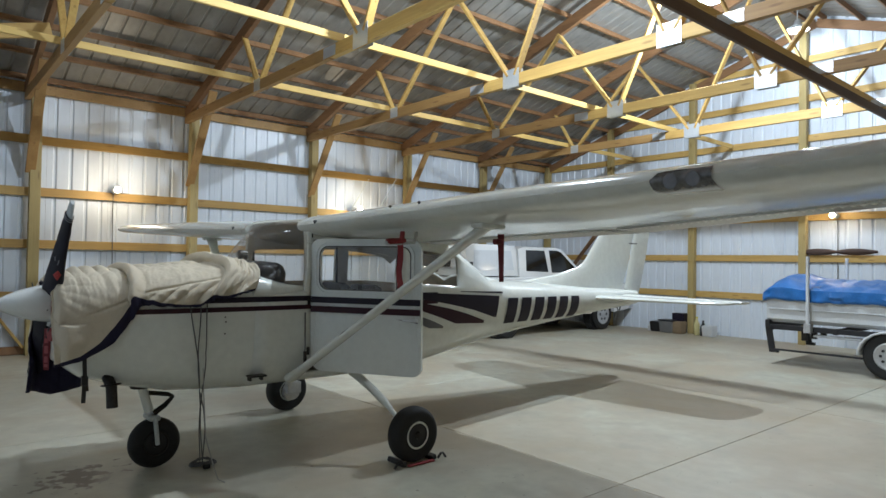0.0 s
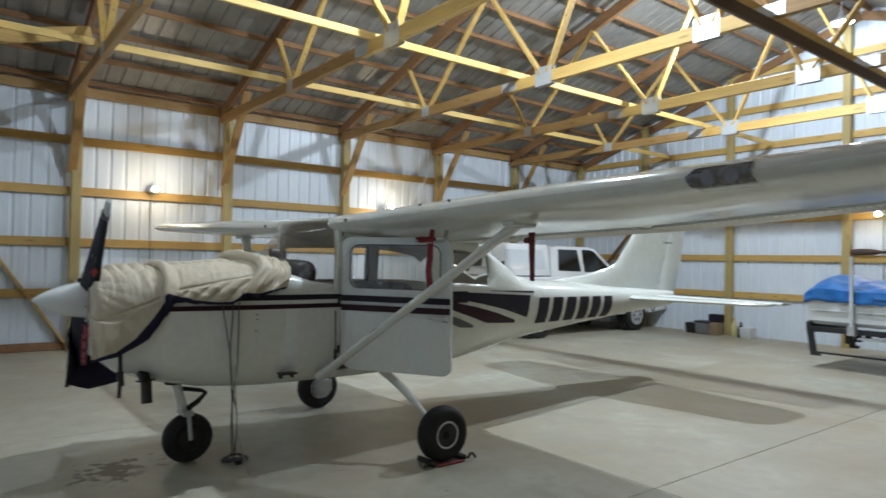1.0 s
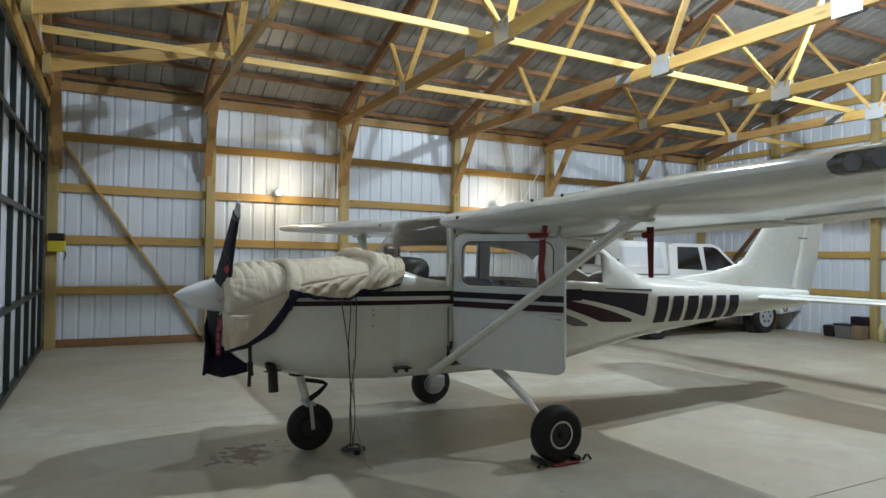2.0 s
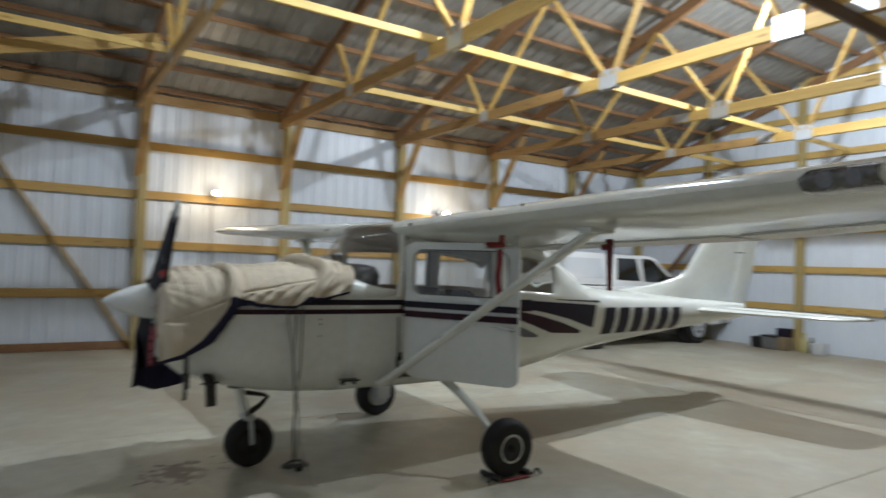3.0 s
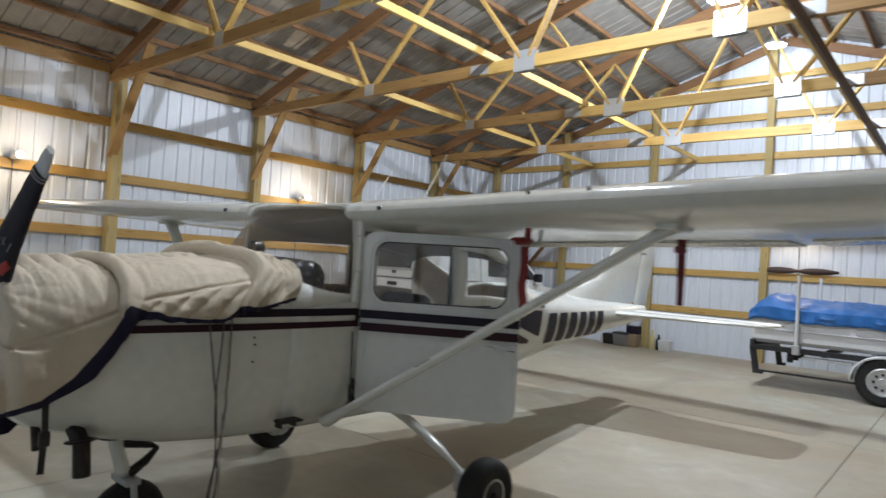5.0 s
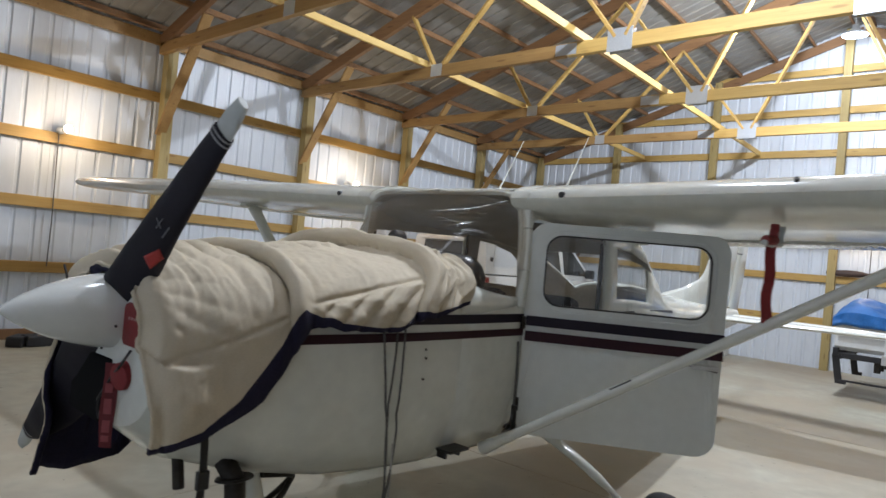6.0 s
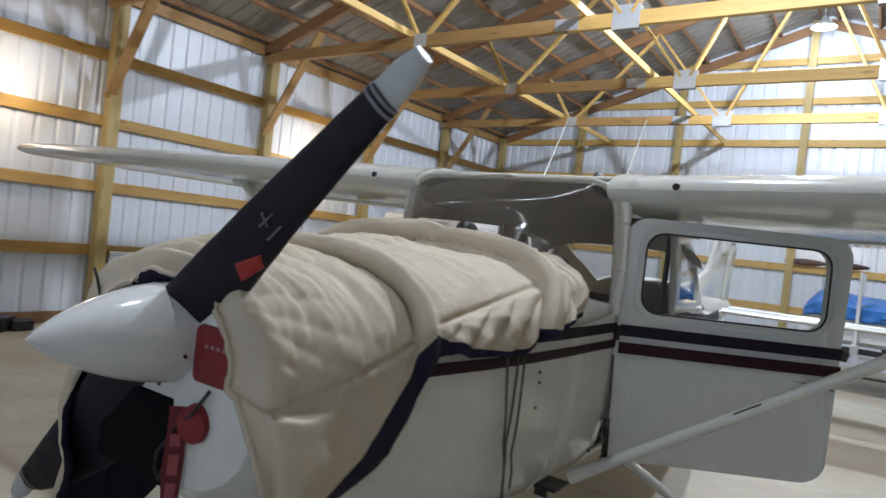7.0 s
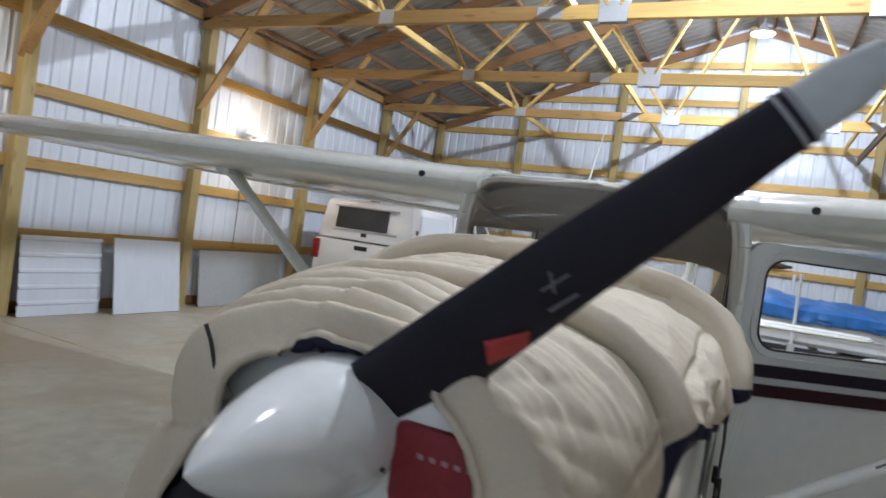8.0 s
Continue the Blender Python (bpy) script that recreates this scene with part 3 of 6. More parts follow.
def hull_ring(x, levels_low, levels_up):
    zb, m, zt, hw, nl, nu = lerp_table(HULL, x)
    zs = [m - (m - zb) * f for f in levels_low] + [m + (zt - m) * f for f in levels_up[1:]]
    left = [(x, -hull_side(x, z), z) for z in zs]
    right = [(x, hull_side(x, z), z) for z in zs[::-1]]
    return left + right


LOW = (1.0, 0.985, 0.95, 0.88, 0.75, 0.55, 0.3, 0.12, 0.0)
UP = (0.0, 0.06, 0.3, 0.58, 0.72, 0.84, 0.92, 0.965, 0.99, 1.0)
NL, NU = len(LOW), len(UP)


def hull_mesh(bm, xs, keep):
    """Skin between stations; keep(x0, x1, band) says which bands stay. Bands count up from the belly on each side."""
    rings = [[bm.verts.new(p) for p in hull_ring(x, LOW, UP)] for x in xs]
    n = len(rings[0])
    for i in range(len(xs) - 1):
        for k in range(n):
            j = (k + 1) % n
            half = NL + NU - 1
            band = k if k < half - 1 else (n - 2 - k if k < n - 1 else -1)
            if k == half - 1:
                band = half - 1
            if keep(xs[i], xs[i + 1], band, k < half):
                bm.faces.new((rings[i][k], rings[i][j], rings[i + 1][j], rings[i + 1][k]))
    return rings


def airfoil(chord, thick=0.12, camber=0.02, n=16):
    """Closed section, (distance aft, height), from the trailing edge over the top."""
    def half(t):
        return 5 * thick * (0.2969 * math.sqrt(t) - 0.1260 * t - 0.3516 * t * t + 0.2843 * t ** 3 - 0.1036 * t ** 4)

    def mid(t):
        p = 0.4
        return camber / p ** 2 * (2 * p * t - t * t) if t < p else camber / (1 - p) ** 2 * (1 - 2 * p + 2 * p * t - t * t)
    ts = [0.5 * (1 - math.cos(math.pi * i / n)) for i in range(n + 1)]
    up = [(t * chord, (mid(t) + half(t)) * chord) for t in ts[::-1]]
    dn = [(t * chord, (mid(t) - half(t)) * chord) for t in ts[1:]]
    return up + dn


def wing_row(y):
    """Leading edge x, z and chord at a distance y from the centre line."""
    a = abs(y)
    if a < 2.6:
        x, c = 1.985, 1.63
    else:
        f = (a - 2.6) / 2.87
        x, c = 1.985 + 0.115 * f, 1.63 - 0.48 * f
    return x, 1.838 + 0.030 * max(0, a - 0.6), c


def wing_section(bm, y, t0=0.0, t1=1.0, drop=0.0):
    x, z, c = wing_row(y)
    tw = math.radians(-3.2 + 2.4 * max(0, (abs(y) - 2.6) / 2.87))
    pts = []
    for d, h in airfoil(c):
        f = d / c
        f = min(max(f, t0), t1)
        # height at the clamped place
        pts.append((f, d, h))
    out = []
    for f, d, h in pts:
        d2 = f * c
        out.append(bm.verts.new((x + d2 * math.cos(tw), y, z + h + d2 * math.sin(tw) - drop)))
    return out


def build_wing(plane, s):
    """One wing; s is -1 for the pilot's side."""
    ys = [0.50, 0.60, 0.9, 1.3, 1.8, 2.4, 2.6, 3.1, 3.5, 4.0, 4.5, 4.9, 5.15, 5.30, 5.40]
    bm = bmesh.new()
    rings = [wing_section(bm, s * y) for y in ys]
    # drooping rounded tip
    for y, k in ((5.45, 0.93), (5.475, 0.78), (5.485, 0.5)):
        x, z, c = wing_row(y)
        tw = math.radians(-0.8)
        rings.append([bm.verts.new((x + c * 0.45 + (d - c * 0.45) * k, s * y, z + h * k - 0.012 * (1 - k) + d * math.sin(tw) * k)) for d, h in airfoil(c)])
    skin(bm, rings, True)
    bm.faces.new(rings[-1])
    bm.faces.new(rings[0][::-1])
    wing = part("wing", bm, WHITE, plane, "white painted metal wing", smooth=True, angle=0.9)
    # flap and aileron: beaded skins just below the trailing part of the wing
    for name, a, b in (("flap", 0.72, 2.55), ("aileron", 2.66, 5.15)):
        bm = bmesh.new()
        n = 42 if name == "flap" else 56
        rows = []
        for i in range(n * 4 + 1):
            y = a + (b - a) * i / (n * 4)
            x, z, c = wing_row(y)
            bead = (0.0, 0.004, 0.009, 0.004)[i % 4]
            tw = math.radians(-3.2 + 2.4 * max(0, (y - 2.6) / 2.87))
            row = []
            for f in (0.70, 0.72, 0.88, 0.985, 1.0, 0.985, 0.90, 0.80, 0.70):
                k = len(row)
                t = f
                th = 5 * 0.12 * (0.2969 * math.sqrt(t) - 0.1260 * t - 0.3516 * t * t + 0.2843 * t ** 3 - 0.1036 * t ** 4)
                mid = 0.02 / 0.36 * (1 - 0.8 + 0.8 * t - t * t)
                h = (mid - th) * c - 0.010 - (bead if 0 < k < 3 else 0) if k < 4 else (mid + th) * c + 0.004
                row.append(bm.verts.new((x + f * c * math.cos(tw) + (0.012 if k == 4 else 0), s * y, z + h + f * c * math.sin(tw))))
            rows.append(row)
        skin(bm, rows, True)
        bm.faces.new(rows[0][::-1])
        bm.faces.new(rows[-1])
        part(name, bm, BEADED, wing, "white beaded metal " + name)
    # tie-down ring, fuel vent hole, wing bolt cover
    # a black disc stands in for the shade inside the vent hole
    bm = bmesh.new()
    x, z, c = wing_row(0.78)
    lathe(bm, [(-0.002, 0.014), (0.02, 0.014)], (x - 0.001, s * 0.775, z + 0.012), (1, 0, 0.15), 16)
    part("vent_hole", bm, BLACK, wing, "round air inlet drawn as a black disc")
    for y in (1.72, 2.02) if s < 0 else ():
        bm = bmesh.new()
        x, z, c = wing_row(y)
        lathe(bm, [(-0.003, 0.009), (0.01, 0.009)], (x + 0.012, s * y, z + 0.05), (1, 0, -0.8), 10)
        part("access_plug", bm, DIRTY, wing)
    # root fairing cuff
    bm = bmesh.new()
    rings = []
    for y, k in ((0.50, 1.02), (0.585, 1.025), (0.60, 1.012)):
        x, z, c = wing_row(0.6)
        tw = math.radians(-3.2)
        rings.append([bm.verts.new((x + c * 0.2 + (d * math.cos(tw) - c * 0.2) * k, s * y, z + h * k + d * math.sin(tw))) for d, h in airfoil(c)])
    skin(bm, rings, True)
    part("root_cuff", bm, WHITE, wing, smooth=True)
    # strut
    lo, hi = Vector((1.95, s * 0.50, 0.645)), Vector((2.34, s * 2.26, 1.795))
    bm = bmesh.new()
    d = (hi - lo).normalized()
    u = Vector((1, 0, 0)) - d * d.x
    u.normalize()
    v = d.cross(u)
    rings = []
    for i in range(13):
        f = i / 12
        k = 1.0 + 0.25 * max(0, f - 0.93) / 0.07 + 0.4 * max(0, 0.05 - f) / 0.05
        c = lo + (hi - lo) * f
        rings.append([bm.verts.new(c + u * (0.048 * math.cos(a) * k + 0.008 * math.cos(2 * a)) + v * 0.023 * math.sin(a) * k) for a in [2 * math.pi * j / 18 for j in range(18)]])
    skin(bm, rings, True)
    bm.faces.new(rings[0][::-1])
    bm.faces.new(rings[-1])
    strut = part("wing_strut", bm, WHITE, plane, "white streamlined wing strut", smooth=True)
    bm = bmesh.new()
    box(bm, (2.25, s * 2.26 - 0.055, 1.775), (2.46, s * 2.26 + 0.055, 1.83), 0.02)
    part("strut_fairing", bm, WHITE, strut, smooth=True)
    bm = bmesh.new()
    c = lo + (hi - lo) * 0.33
    beam(bm, c - d * 0.055 + Vector((-0.02, s * 0.024, 0.028)), c + d * 0.055 + Vector((-0.02, s * 0.024, 0.028)), 0.025, 0.012)
    part("strut_step", bm, BLACK, strut, "small black grip strip")
    if s < 0:
        # landing light in the leading edge: blotchy dark skin painted as the shaded recess under its cover
        bm = bmesh.new()
        rows = []
        for i in range(11):
            f = i / 10
            y = -(3.565 + 0.265 * f)
            x, z, c = wing_row(y)
            sec = airfoil(c, n=48)
            # the inner end is rounded off towards the nose
            e = min(1.0, 0.45 + 1.6 * math.sqrt(f)) if f < 0.4 else 1.0
            mid = 51
            row = []
            for k in range(-7, 8):
                p = mid + k * e
                a, b = sec[int(p)], sec[int(p) + 1]
                w = p - int(p)
                d, h = a[0] + (b[0] - a[0]) * w, a[1] + (b[1] - a[1]) * w
                row.append(bm.verts.new((x + d - 0.005, y, z + h - (0.003 if k > 2 else -0.001))))
            rows.append(row)
        skin(bm, rows, False)
        cover = part("landing_light", bm, material("recess_shade_skin", (0.17, 0.17, 0.18), 0.08, vary=0.42, scale=9, fine=30, coat=1.0, spec=0.6), wing, "dark glossy skin painted as the shaded landing light recess", smooth=True)
        for y in (-3.66, -3.755):
            bm = bmesh.new()
            x, z, c = wing_row(y)
            lathe(bm, [(-0.001, 0.034), (0.0015, 0.030), (0.001, 0.020), (0.0005, 0.004)], (x - 0.0065, y, z - 0.012), (-1, 0, -0.15), 20)
            part("lamp", bm, material("dull_reflector", (0.20, 0.20, 0.21), 0.15, metal=0.3), cover, "round reflector lamp", smooth=True)
        # pitot tube stub
        bm = bmesh.new()
        tube(bm, [(2.30, -1.62, 1.77), (2.28, -1.62, 1.70), (2.16, -1.62, 1.69), (2.04, -1.62, 1.69)], 0.012, 8)
        part("pitot_tube", bm, ALU, wing)


def side_patch(bm, top, bottom, x0, x1, n=24, rows=3, out=0.004, slant=0.0, s=-1):
    """A painted shape laid on the hull side between two curves z(x); slant leans its ends."""
    grid = []
    for i in range(n + 1):
        x = x0 + (x1 - x0) * i / n
        zt, zb = top(x), bottom(x)
        col = []
        for j in range(rows + 1):
            z = zb + (zt - zb) * j / rows
            xx = x + slant * (z - zb)
            col.append(bm.verts.new((xx, s * (hull_side(xx, z) + out), z)))
        grid.append(col)
    skin(bm, grid, False)


def curve(*pts):
    return lambda x: lerp_table(pts, x)[0]


def build_hull(plane):
    # nose and lower body ahead of the doors
    xs = [0.44, 0.5, 0.56, 0.68, 0.80, 0.95, 1.10, 1.25, 1.35, 1.48, 1.62]
    bm = bmesh.new()
    rings = hull_mesh(bm, xs, lambda a, b, k, left: True)
    lip = [bm.verts.new((0.405, v.co.y * 0.90, 1.12 + (v.co.z - 1.12) * 0.90)) for v in rings[0]]
    face = [bm.verts.new((0.40, v.co.y * 0.80, 1.12 + (v.co.z - 1.12) * 0.80)) for v in rings[0]]
    skin(bm, [face, lip, rings[0]], True)
    bm.faces.new(face)
    bm.faces.new(rings[-1])
    part("cowling", bm, WHITE, plane, "white engine cowling", smooth=True)
    # flat black panel stands in for the shaded inside of an air opening
    bm = bmesh.new()
    box(bm, (0.392, -0.05, 0.86), (0.408, 0.27, 1.085), 0.007)
    part("chin_inlet", bm, material("duct_shade", (0.008, 0.008, 0.009), 0.9, spec=0.1), plane, "black panel painted as a shaded cooling air opening below the spinner", smooth=True)
    # body aft of the firewall: open for windshield, doors and windows
    xs = [1.62, 1.75, 1.90, 2.03, 2.10, 2.40, 2.75, 2.95, 3.02, 3.10, 3.35, 3.60, 3.68, 3.80, 4.05, 4.25, 4.45, 4.60, 5.0, 5.4, 5.8, 6.2, 6.6, 7.0, 7.3, 7.5]
    sill, wtop = NL, NL + 2

    def keep(a, b, k, left):
        mid = (a + b) / 2
        if mid < 2.03:
            return k < NL - 1
        if 2.10 < mid < 2.95 and left and 3 <= k <= wtop:
            return False
        if 2.10 < mid < 2.95 and not left and sill <= k < wtop:
            return False
        if 3.10 < mid < 3.68 and sill <= k < wtop:
            return False
        if 3.68 < mid < 4.25 and k >= NL + 3:
            return False
        return True
    bm = bmesh.new()
    rings = hull_mesh(bm, xs, keep)
    bm.faces.new(rings[-1])
    hull = part("fuselage", bm, [WHITE, BEIGE], plane, "white metal fuselage with navy and maroon stripes", smooth=True)
    sm = hull.modifiers.new("thick", "SOLIDIFY")
    sm.thickness, sm.offset = 0.025, -1
    sm.material_offset = 1
    # aft side windows and rear window
    for s in (-1, 1):
        bm = bmesh.new()
        grid = []
        for i in range(9):
            x = 3.08 + 0.62 * i / 8
            zb, m, zt, hw, nl, nu = lerp_table(HULL, x)
            grid.append([bm.verts.new((x, s * (hull_side(x, z) - 0.012), z)) for z in [m + (zt - m) * f for f in (0.03, 0.25, 0.5, 0.74)]])
        skin(bm, grid, False)
        part("side_window", bm, GLASS, hull, "clear aft side window", smooth=True).visible_shadow = False
    bm = bmesh.new()
    grid = []
    for i in range(7):
        x = 3.66 + 0.60 * i / 6
        zb, m, zt, hw, nl, nu = lerp_table(HULL, x)
        row = []
        for k in range(-6, 7):
            z = m + (zt - m) * (0.55 + 0.45 * (1 - abs(k / 6) ** 3))
            row.append(bm.verts.new((x, math.copysign(hull_side(x, z) * 0.985, k) if k else 0.0, z - 0.008)))
        grid.append(row)
    skin(bm, grid, False)
    part("rear_window", bm, GLASS, hull, "curved clear rear window", smooth=True).visible_shadow = False
    # windshield
    bm = bmesh.new()
    grid = []
    for j in range(9):
        t = j / 8
        row = []
        for i in range(25):
            q = -1 + 2 * i / 24
            a = abs(q)
            u = a ** 3.2
            lo = Vector((1.63 + 0.40 * u, 0.568 * q, 1.368 + 0.116 * (1 - u) ** 2))
            hi = Vector((2.036 + 0.01 * a ** 3, 0.565 * q, 1.890 - 0.03 * a ** 8))
            p = lo.lerp(hi, t)
            p.x -= 0.03 * math.sin(math.pi * t) * (1 - a ** 4)
            p.y += 0.02 * math.sin(math.pi * t) * q
            p.z += 0.022 * math.sin(math.pi * t) * (1 - a ** 4)
            row.append(bm.verts.new(p))
        grid.append(row)
    skin(bm, grid, False)
    part("windshield", bm, SCREEN, hull, "curved one-piece windshield", smooth=True).visible_shadow = False
    # coaming: rounded deck between the body side and the windshield's foot
    for s in (-1, 1):
        bm = bmesh.new()
        rows = []
        for i in range(17):
            q = i / 16
            u = q ** 3.2
            x = 1.60 if i == 0 else 1.63 + 0.40 * u
            zf = 1.368 + 0.116 * (1 - u) ** 2
            zb, m, zt, hw, nl, nu = lerp_table(HULL, x)
            row = []
            for k in range(13):
                a = math.pi / 2 * k / 12
                y = 0.568 * q + (hw - 0.568 * q) * math.cos(a) ** 0.66
                z = m - 0.003 + (zf + 0.004 - m) * math.sin(a) ** 0.66
                row.append(bm.verts.new((x, s * max(y, 0.001), z)))
            rows.append(row)
        skin(bm, rows, False)
        part("coaming", bm, WHITE, hull, smooth=True).modifiers.new("thick", "SOLIDIFY").thickness = 0.006
    # windshield frame: posts and top strip
    for s in (-1, 1):
        bm = bmesh.new()
        pts = [(2.03, s * 0.572, 1.32), (2.045, s * 0.574, 1.5), (2.05, s * 0.568, 1.7), (2.055, s * 0.55, 1.86)]
        for a, b in zip(pts, pts[1:]):
            beam(bm, a, b, 0.05, 0.035, (1, 0, 0), 0.006)
        part("door_post", bm, WHITE, hull)
        # door surround trim round the opening
        for a, b in (((2.09, 0.72), (2.09, 1.78)), ((2.96, 0.72), (2.96, 1.78))):
            bm = bmesh.new()
            beam(bm, (a[0], s * (hull_side(a[0], a[1]) + 0.001), a[1]), (b[0], s * (hull_side(b[0], b[1]) + 0.001), b[1]), 0.02, 0.012, (0, 1, 0), 0.002)
            part("door_seal", bm, BLACK, hull)
    # stripes: thin paint skins on both sides, under the doors' gap too
    gap = ((0.78, 2.075), (2.975, 3.40))
    for s in (-1, 1):
        for a, b in gap if s < 0 else ((0.78, 3.40),):
            for zt, zb, mt, nm in ((1.290, 1.250, STRIPE_N, "navy_stripe"), (1.220, 1.186, STRIPE_M, "maroon_stripe")):
                bm = bmesh.new()
                side_patch(bm, lambda x, z=zt: z, lambda x, z=zb: z, a, b, 30, 2, 0.004, 0, s)
                part(nm, bm, mt, hull, smooth=True)
        # swoosh behind the door
        for nm, mt, top, low, a, b in (
            ("navy_flash", STRIPE_N, curve((2.98, 1.288), (3.4, 1.278), (4.36, 1.225)), curve((2.98, 1.243), (3.3, 1.215), (3.6, 1.165), (3.9, 1.105), (4.24, 1.015)), 2.99, 4.28),
            ("maroon_flash", STRIPE_M, curve((2.98, 1.218), (3.2, 1.195), (3.5, 1.14), (3.8, 1.07), (4.1, 0.985)), curve((2.98, 1.172), (3.2, 1.125), (3.45, 1.05), (3.65, 0.985), (4.1, 0.962)), 2.99, 4.08),
            ("grey_flash", STRIPE_G, curve((2.98, 1.12), (3.15, 1.085), (3.35, 1.02), (3.5, 0.965)), curve((2.98, 1.085), (3.15, 1.02), (3.3, 0.962), (3.5, 0.95)), 2.99, 3.48),
            ("thin_flash", STRIPE_N, curve((3.7, 1.292), (4.4, 1.272)), curve((3.7, 1.286), (4.4, 1.250)), 3.7, 4.38),
        ):
            bm = bmesh.new()
            side_patch(bm, top, low, a, b, 30, 5, 0.0045, 0.18, s)
            part(nm, bm, mt, hull, smooth=True)
        # registration: plain leaning bars of its size and colour
        x0, x1, n = 4.41, 5.93, 6
        w = (x1 - x0) / n
        for i in range(n):
            bm = bmesh.new()
            side_patch(bm, lambda x: 1.203 - 0.012 * (x - 4.4), lambda x: 0.935 + 0.004 * (x - 4.4), x0 + i * w + 0.02, x0 + (i + 1) * w - 0.05, 5, 5, 0.005, 0.16, s)
            part("registration_bar", bm, STRIPE_N, hull, smooth=True)
    # rivet lines and small fittings ahead of the door
    for x, z in ((1.40, 1.150), (1.405, 1.115), (1.40, 1.03)):
        bm = bmesh.new()
        lathe(bm, [(0, 0.006), (0.004, 0.005)], (x, -hull_side(x, z) - 0.0005, z), (0, -1, 0), 8)
        part("fastener", bm, DIRTY, hull)
    bm = bmesh.new()
    box(bm, (1.59, -0.585, 0.695), (1.72, -0.50, 0.707), 0.003)
    box(bm, (1.60, -0.55, 0.665), (1.615, -0.50, 0.70), 0.003)
    box(bm, (1.69, -0.55, 0.665), (1.705, -0.50, 0.70), 0.003)
    part("boarding_step", bm, BLACK, hull, "small black boarding step")


def build_cabin(plane):
    bm = bmesh.new()
    box(bm, (1.66, -0.44, 0.70), (3.3, 0.44, 0.72))
    part("cabin_floor", bm, INTERIOR, plane)
    bm = bmesh.new()
    box(bm, (1.70, -0.50, 1.02), (1.86, 0.50, 1.40), 0.03)
    part("instrument_panel", bm, BLACK, plane, "black instrument panel")
    # padded glareshield that shows under the windshield
    bm = bmesh.new()
    rows = []
    for k in range(-14, 15):
        q = k / 14
        a = abs(q)
        end = 1 - max(0.0, (a - 0.84) / 0.16) ** 2.4
        xf = 1.70 + 0.30 * (0.76 * a) ** 3
        zb = 1.375 + 0.035 * (1 - end)
        zt = zb + 0.02 + (0.155 - 0.015 * a ** 2) * max(0.12, end)
        xr = 1.945 - 0.035 * (1 - end)
        prof = [(xf, zb), (xf, zt - 0.06 * end), (xf + 0.03, zt - 0.012), ((xf + xr) / 2, zt + 0.006)]
        prof += [(xr - 0.055, zt - 0.002), (xr - 0.02, zt - 0.02 * end), (xr - 0.003, zt - 0.05 * end), (xr, zt - 0.09 * end), (xr - 0.01, zb)]
        rows.append([bm.verts.new((x, 0.45 * q, z)) for x, z in prof])
    skin(bm, rows, True)
    bm.faces.new(rows[0])
    bm.faces.new(rows[-1][::-1])
    VINYL = material("black_vinyl_padding", (0.020, 0.021, 0.028), 0.33, vary=0.2, scale=6, fine=60, bump=0.1)
    part("glareshield", bm, VINYL, plane, "padded black glareshield", smooth=True, angle=1.2)
    # round compass on the glareshield
    bm = bmesh.new()
    lathe(bm, [(-0.040, 0.0), (-0.040, 0.030), (-0.030, 0.041), (0.0, 0.044), (0.030, 0.040), (0.036, 0.030), (0.036, 0.0)], (1.765, 0.02, 1.600), (1, 0, 0), 18)
    box(bm, (1.745, 0.0, 1.545), (1.785, 0.04, 1.575))
    part("compass", bm, VINYL, plane, "small round compass on the glareshield", smooth=True)
    # headliner
    bm = bmesh.new()
    grid = []
    for x, zt in ((2.06, 1.862), (2.16, 1.835), (2.4, 1.805), (2.9, 1.785), (3.3, 1.75), (3.55, 1.70), (3.64, 1.64)):
        grid.append([bm.verts.new((x, 0.545 * q, zt - 0.10 * abs(q) ** 4)) for q in [k / 6 for k in range(-6, 7)]])
    skin(bm, grid, False)
    part("headliner", bm, HEAD, plane, "grey headliner", smooth=True)
    # seats
    for x, y, w in ((2.30, -0.26, 0.42), (2.30, 0.26, 0.42), (3.15, 0.0, 0.92)):
        bm = bmesh.new()
        box(bm, (x, y - w / 2, 0.86), (x + 0.46, y + w / 2, 1.00), 0.04)
        seat = part("seat", bm, INTERIOR, plane, "dark upholstered seat", smooth=True)
        bm = bmesh.new()
        box(bm, (x + 0.40, y - w / 2, 0.95), (x + 0.52, y + w / 2, 1.36 if w < 0.5 else 1.20), 0.05, Matrix.Rotation(math.radians(12), 4, "Y"))
        part("backrest", bm, INTERIOR, seat, smooth=True)
        bm = bmesh.new()
        box(bm, (x + 0.05, y - 0.15, 0.67), (x + 0.40, y + 0.15, 0.865))
        part("seat_base", bm, BLACK, seat)
    for y in (-0.26, 0.26):
        bm = bmesh.new()
        tube(bm, [(1.86, y, 1.22), (2.02, y, 1.22)], 0.012, 8)
        for q in (-1, 1):
            tube(bm, [(2.02, y, 1.22), (2.03, y + q * 0.10, 1.22), (2.03, y + q * 0.13, 1.30)], 0.014, 8)
        part("control_yoke", bm, BLACK, plane)
    # belt straps hanging by the door posts
    bm = bmesh.new()
    beam(bm, (2.98, -0.50, 1.78), (2.99, -0.49, 1.20), 0.045, 0.004, (0, 1, 0), 0)
    part("shoulder_belt", bm, BLACK, plane, "black shoulder belt")


